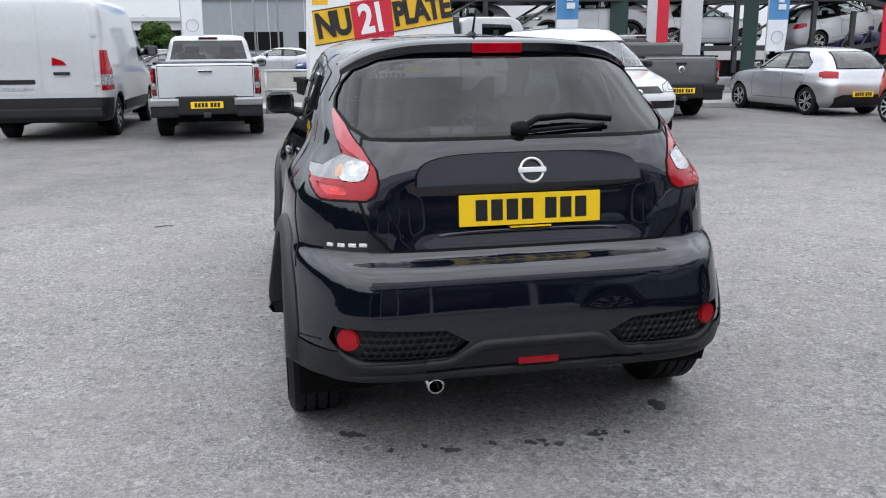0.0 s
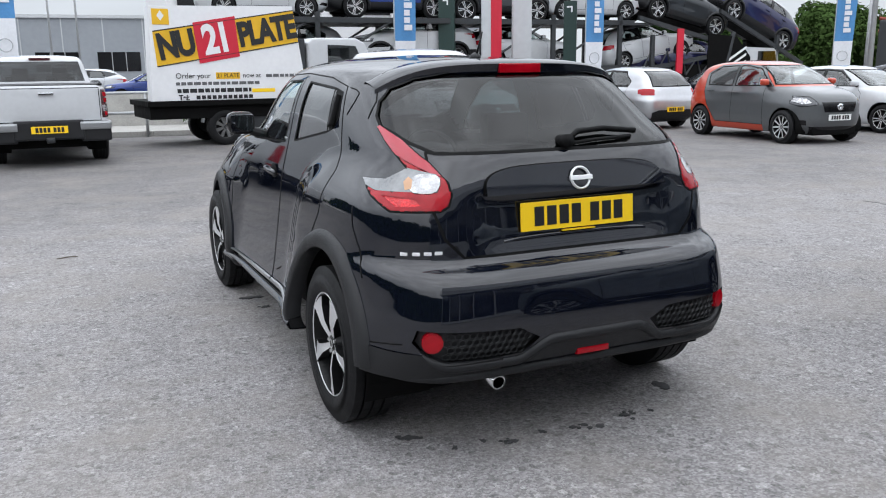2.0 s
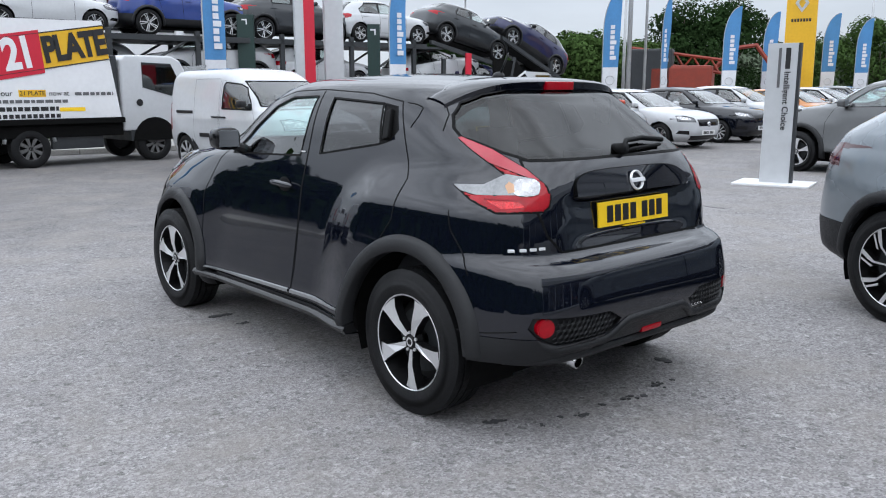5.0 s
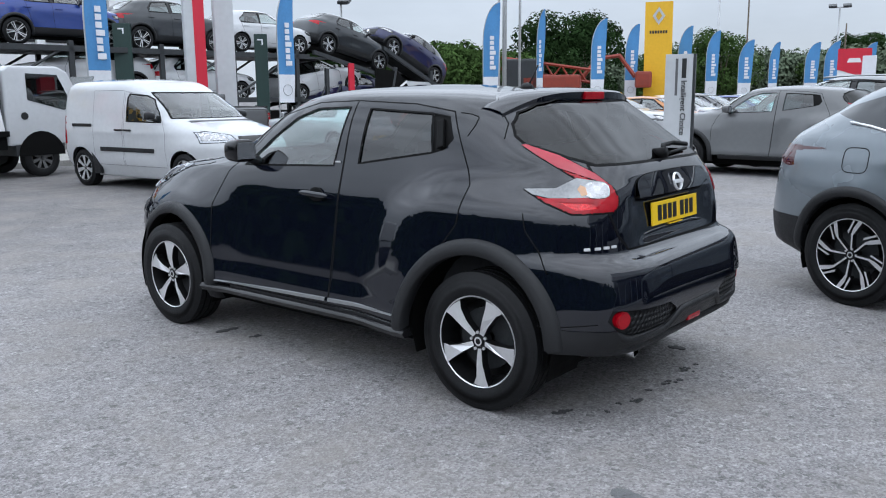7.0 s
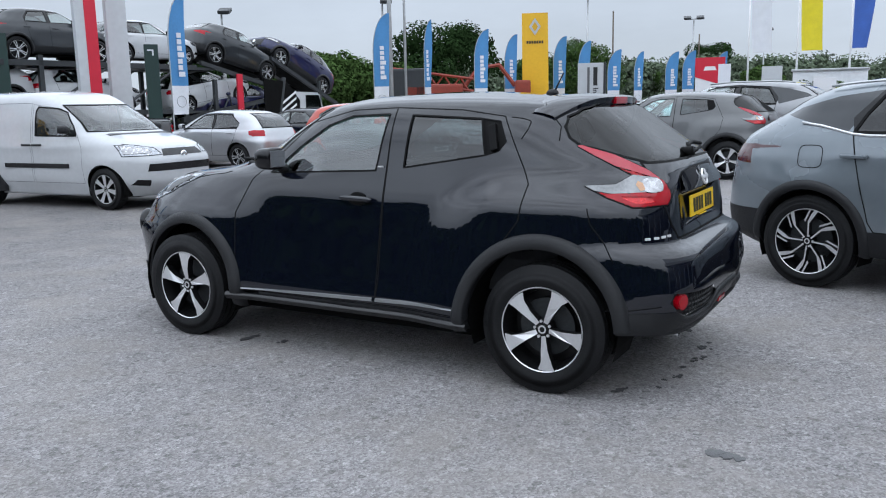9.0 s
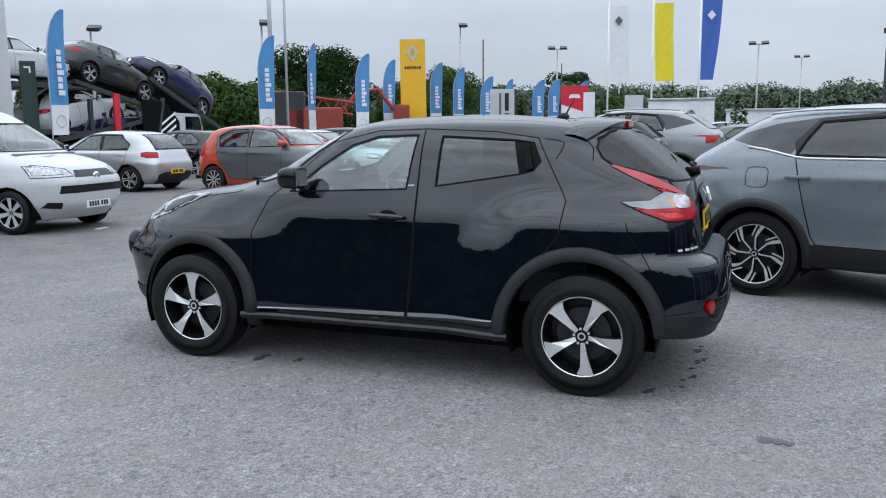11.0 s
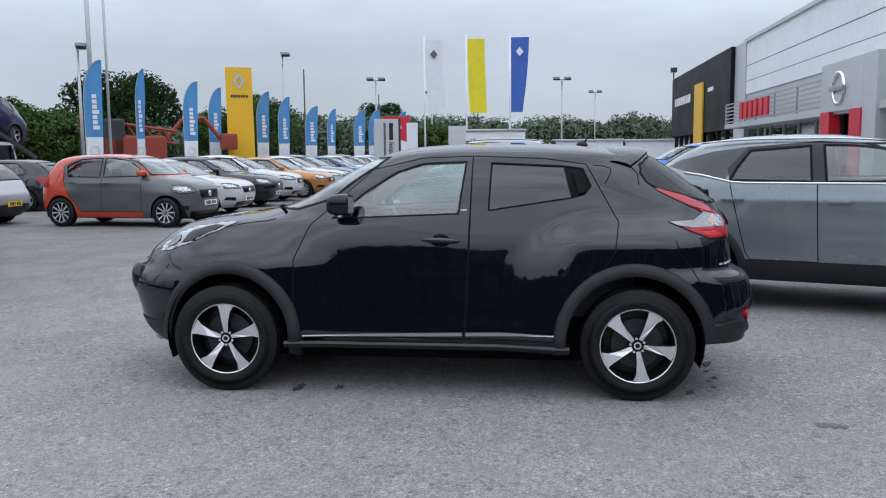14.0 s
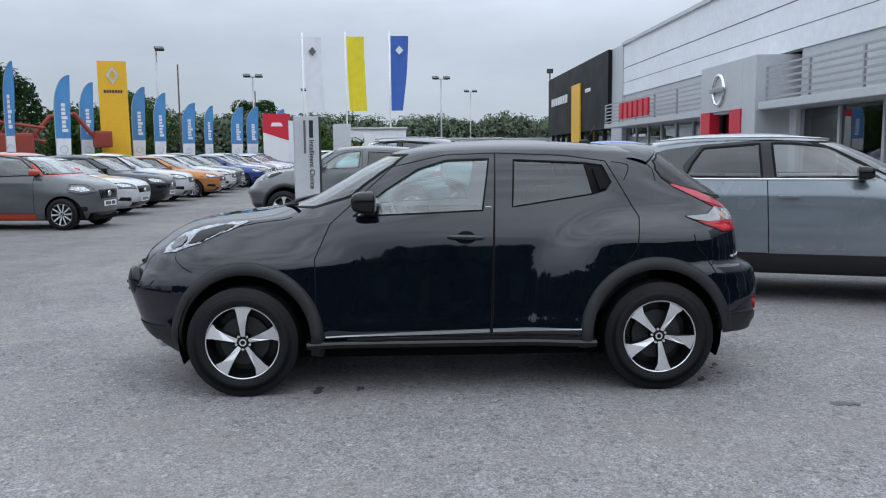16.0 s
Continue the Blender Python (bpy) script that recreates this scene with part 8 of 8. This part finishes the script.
# ---------------------------------------------------------------- trees
def leaf_cloud(bm, centre, radius, count, size, squash=0.8):
    c = Vector(centre)
    for _ in range(count):
        d = Vector((random.gauss(0, 1), random.gauss(0, 1), random.gauss(0, 1))).normalized()
        p = c + Vector((d.x, d.y, d.z * squash)) * radius * random.uniform(0.55, 1.0) ** 0.6
        n = (d + 0.8 * Vector((random.uniform(-1, 1), random.uniform(-1, 1), random.uniform(-0.3, 1)))).normalized()
        a = n.orthogonal().normalized()
        b = n.cross(a)
        t = random.uniform(0, 6.28)
        a, b = a * math.cos(t) + b * math.sin(t), b * math.cos(t) - a * math.sin(t)
        s = size * random.uniform(0.6, 1.4)
        bm.faces.new([bm.verts.new(p + q) for q in (a * s, b * s * 0.6, -a * s, -b * s * 0.6)])


def tree(x, y, h, r, key="leaf", clumps=30, leaves=330, leaf=0.125, trunk=0.3):
    t = thing("tree", pose(x, y, 0), "broad green leafy tree" if key == "leaf" else "tall dark green tree", "tree", "trees behind the lot")
    bm = bmesh.new()
    cyl(bm, (0, 0, 0), (0.1, 0, h * trunk), h * 0.028, h * 0.020, 10)
    tips = []
    for i in range(8):
        a = 2 * math.pi * i / 8 + random.uniform(-0.3, 0.3)
        q = Vector((math.cos(a) * r * random.uniform(0.3, 0.6), math.sin(a) * r * random.uniform(0.3, 0.6), h * random.uniform(0.5, 0.8)))
        cyl(bm, (0.1, 0, h * trunk * random.uniform(0.8, 1.0)), q, h * 0.011, h * 0.004, 6)
        tips.append(q)
    cyl(bm, (0.1, 0, h * trunk), (0, 0, h * 0.85), h * 0.018, h * 0.005, 8)
    part("trunk", bm, M["bark"], t, smooth=60)
    bm = bmesh.new()
    for i in range(clumps):
        f = random.random()
        zz = h * (trunk * 0.75 + (1 - trunk * 0.75) * f)
        k = math.sin(math.pi * min(max(0.18 + 0.74 * f, 0), 1)) ** 0.7
        a, d = random.uniform(0, 6.28), r * k * random.uniform(0.25, 0.85)
        leaf_cloud(bm, (math.cos(a) * d, math.sin(a) * d, min(zz, h - r * 0.2)), r * random.uniform(0.26, 0.42), leaves, leaf)
    part("crown", bm, M[key], t)


random.seed(7)
for x, y, h, r, key in ((44, 46, 7.4, 3.6, "leaf_dark"), (49, 46.5, 7.8, 3.8, "leaf_dark"), (40.0, 45.5, 4.6, 2.6, "leaf"), (33, 44, 5.0, 3.0, "leaf"), (36.5, 46, 4.6, 2.6, "leaf"), (66, 45, 7.0, 4.0, "leaf"),
                        (58, 46, 5.2, 3.0, "leaf"), (84, 41, 7.4, 3.8, "leaf_dark"), (78, 42, 4.6, 2.6, "leaf"), (27, 44, 4.2, 2.8, "leaf"), (22.5, 43, 5.0, 3.0, "leaf_dark"), (-36, 66, 5.2, 2.6, "leaf"), (-20.5, 62, 3.4, 1.8, "leaf"), (72, 30, 4.2, 2.4, "leaf")):
    tree(x, y, h, r, key)
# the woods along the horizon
for k, (a0, a1, d, hgt, key) in enumerate(((-6, 32, 118, 6.9, "leaf_hazed"), (20, 62, 88, 6.0, "leaf_hazed"), (88, 135, 130, 5.5, "leaf_hazed"), (127, 300, 56, 9.5, "leaf_dark"))):
    bm = bmesh.new()
    n = int((a1 - a0) * (2.5 if k < 3 else 2.0))
    for i in range(n):
        a = radians(a0 + (a1 - a0) * i / n + random.uniform(-0.3, 0.3))
        dd = d + random.uniform(-5, 6)
        hh = hgt * (random.uniform(0.78, 1.02) + 0.08 * math.sin(i * 0.23 + k) ** 2 if k < 2 else random.uniform(0.40, 0.85) + 0.38 * math.sin(i * 0.23 + k) ** 2 if k < 3 else random.uniform(0.86, 1.04))
        for z in (0.3, 0.62, 0.85) if k < 3 else (0.08, 0.3, 0.5, 0.68, 0.85):
            if k == 3:
                leaf_cloud(bm, (math.cos(a) * (dd + 2), math.sin(a) * (dd + 2), hh * z * 0.92), hh * 0.24, 45, 1.5, 0.9)
            leaf_cloud(bm, (math.cos(a) * dd, math.sin(a) * dd, hh * z * 0.92), hh * (random.uniform(0.28, 0.46) if z < 0.8 else random.uniform(0.18, 0.32)), 210 if k < 3 else 60, 0.20 if k < 3 else 0.6, 0.9)
            leaf_cloud(bm, (math.cos(a) * (dd + 0.8), math.sin(a) * (dd + 0.8), hh * z * 0.92), hh * (0.24 if z < 0.8 else 0.13), 30, 0.65, 0.9)
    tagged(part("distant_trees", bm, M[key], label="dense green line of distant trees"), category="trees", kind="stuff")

# low pale sheds in front of the woods, bushes along one of them
for label, x, y, turn, wide, high in (("low white-walled shed in front of the woods", 57.2, 19.9, 16, 4.7, 3.25), ("long low pale grey shed with a flat roof", 58.6, 13.6, 8, 6.6, 2.40), ("low pale shed beside the dark showroom", 59.6, 8.2, 5, 4.0, 2.35)):
    shed = thing("shed", pose(x, y, 0, 0, 0, turn), label, "building")
    part("wall", new_box(0, 4.0, -wide / 2, wide / 2, 0, high), M["pale_panel"], shed)
    part("roof", new_box(-0.15, 4.2, -wide / 2 - 0.1, wide / 2 + 0.1, high, high + 0.14, bevel=0.03), M["steel"], shed)
    part("plinth", new_box(-0.06, 0.0, -wide / 2, wide / 2, 0, 0.5), M["concrete"], shed)
for y, r in ((21.2, 1.0), (20.2, 0.9), (18.9, 0.8), (15.4, 0.9)):
    bush = thing("shrub", pose(55.6, y, 0), "tall loose green shrub by the shed", "shrub", "shrubs")
    bm = bmesh.new()
    for z in (0.7, 1.4, 2.1):
        leaf_cloud(bm, (0, 0, z), r * (1.1 - 0.2 * z), 160, 0.12)
    part("leaves", bm, M["leaf"], bush)
    part("stem", new_cyl((0, 0, 0), (0, 0, 1.6), 0.05, seg=6), M["bark"], bush)

# hedge plants by the low wall
for x, y in ((-2.6, 23.2), (-1.2, 23.5), (-0.2, 24.2)):
    sh_ = thing("shrub", pose(x, y, 0.1), "low rounded green shrub", "shrub", "shrubs")
    bm = bmesh.new()
    leaf_cloud(bm, (0, 0, 0.5), 0.6, 500, 0.07)
    part("leaves", bm, M["leaf"], sh_)
    part("stem", new_cyl((0, 0, 0), (0, 0, 0.4), 0.03, seg=6), M["bark"], sh_)

# orange digger beyond the flags
dig = thing("excavator", pose(27.7, 29.6, 0, 0, 0, -50) @ Matrix.Scale(1.3, 4), "orange-red excavator with a dark cab", "machine")
part("tracks", new_box(-1.3, 1.3, -0.9, 0.9, 0.0, 0.8, bevel=0.2), M["dark_steel"], dig)
part("upper_body", new_box(-1.2, 1.0, -0.9, 0.9, 0.85, 1.9, bevel=0.1), M["rust_red"], dig)
part("cab", new_box(-1.9, -0.4, -0.9, 0.1, 0.9, 2.5, bevel=0.08), M["dark_steel"], dig)
bm = bmesh.new()
tube(bm, [Vector((0.8, 0, 1.5)), Vector((1.6, 0, 2.5)), Vector((2.4, 0, 2.6)), Vector((3.0, 0, 1.8))], 0.09, 6)
part("boom", bm, M["rust_red"], dig)
for k in range(5):                                        # lattice jib lying back over the body
    bm = bmesh.new()
    x = -1.9 + 0.62 * k
    tube(bm, [Vector((x, -0.3, 2.15 - 0.10 * k)), Vector((x + 0.31, -0.3, 2.55 - 0.10 * k)), Vector((x + 0.62, -0.3, 2.05 - 0.10 * k))], 0.05, 6)
    part("jib_brace", bm, M["rust_red"], dig)
bm = bmesh.new()
tube(bm, [Vector((-2.0, -0.3, 2.58)), Vector((1.4, -0.3, 2.08))], 0.06, 6)
part("jib_rail", bm, M["rust_red"], dig)
bm = bmesh.new()
tube(bm, [Vector((-2.0, -0.3, 2.18)), Vector((1.4, -0.3, 1.62))], 0.06, 6)
part("jib_rail", bm, M["rust_red"], dig)
part("bucket", new_box(3.0, 3.6, -0.35, 0.35, 1.4, 2.0, bevel=0.1), M["rust_red"], dig)

# ---------------------------------------------------------------- marks on the tarmac
random.seed(3)
for x, y, r in ((-0.36, 2.99, 0.050), (-0.20, 2.86, 0.024), (0.025, 2.86, 0.048), (0.18, 2.915, 0.026), (0.36, 2.925, 0.058), (0.605, 2.98, 0.065), (0.72, 3.0, 0.024), (0.89, 3.23, 0.075), (-0.08, 2.89, 0.02), (-0.97, 5.36, 0.085), (-0.88, 5.12, 0.06), (-0.79, 2.245, 0.13)):
    bm = bmesh.new()
    for _ in range(9):
        cx, cy = random.gauss(0, r * 0.42), random.gauss(0, r * 0.30)
        rr = r * random.uniform(0.12, 0.36)
        ring = [bm.verts.new((cx + rr * random.uniform(0.6, 1.2) * math.cos(a), cy + rr * random.uniform(0.5, 1.0) * math.sin(a), 0.0)) for a in np.linspace(0, 2 * math.pi, 12, endpoint=False)]
        top = bmesh.ops.extrude_face_region(bm, geom=[bm.faces.new(ring)])
        h = 0.002 + 0.0004 * _
        for v in top["geom"]:
            if isinstance(v, bmesh.types.BMVert):
                v.co.z += h
    part("damp_stain", bm, M["stain" if r < 0.1 else "stain_pale"], label="small dark damp stain on the tarmac" if r < 0.1 else "faint grey stain on the tarmac", at=pose(x, y, 0.001))["category"] = "stain"

part("white_mark", new_box(-0.14, 0.14, -0.05, 0.05, 0.0, 0.004), M["white_sign"], label="small white mark painted on the tarmac", at=pose(3.03, 12.6, 0.0, 0, 0, 25))["category"] = "marking"
bm = bmesh.new()
tube(bm, [Vector((-0.075, -0.01, 0.006)), Vector((-0.02, 0.012, 0.007)), Vector((0.03, 0.004, 0.012)), Vector((0.075, 0.018, 0.006))], 0.004, 5)
part("twig", bm, M["bark"], label="thin dark twig lying on the tarmac", at=pose(-2.40, 6.98, 0, 0, 0, 8))["category"] = "twig"
bm = bmesh.new()
tube(bm, [Vector((0, 0, 0.001)), Vector((0.06, -0.15, 0.001)), Vector((0.05, -0.29, 0.001)), Vector((0.12, -0.42, 0.001))], 0.0035, 5)
part("crack", bm, M["stain"], label="fine dark crack in the tarmac", at=pose(5.61, 7.60, 0))["category"] = "crack"
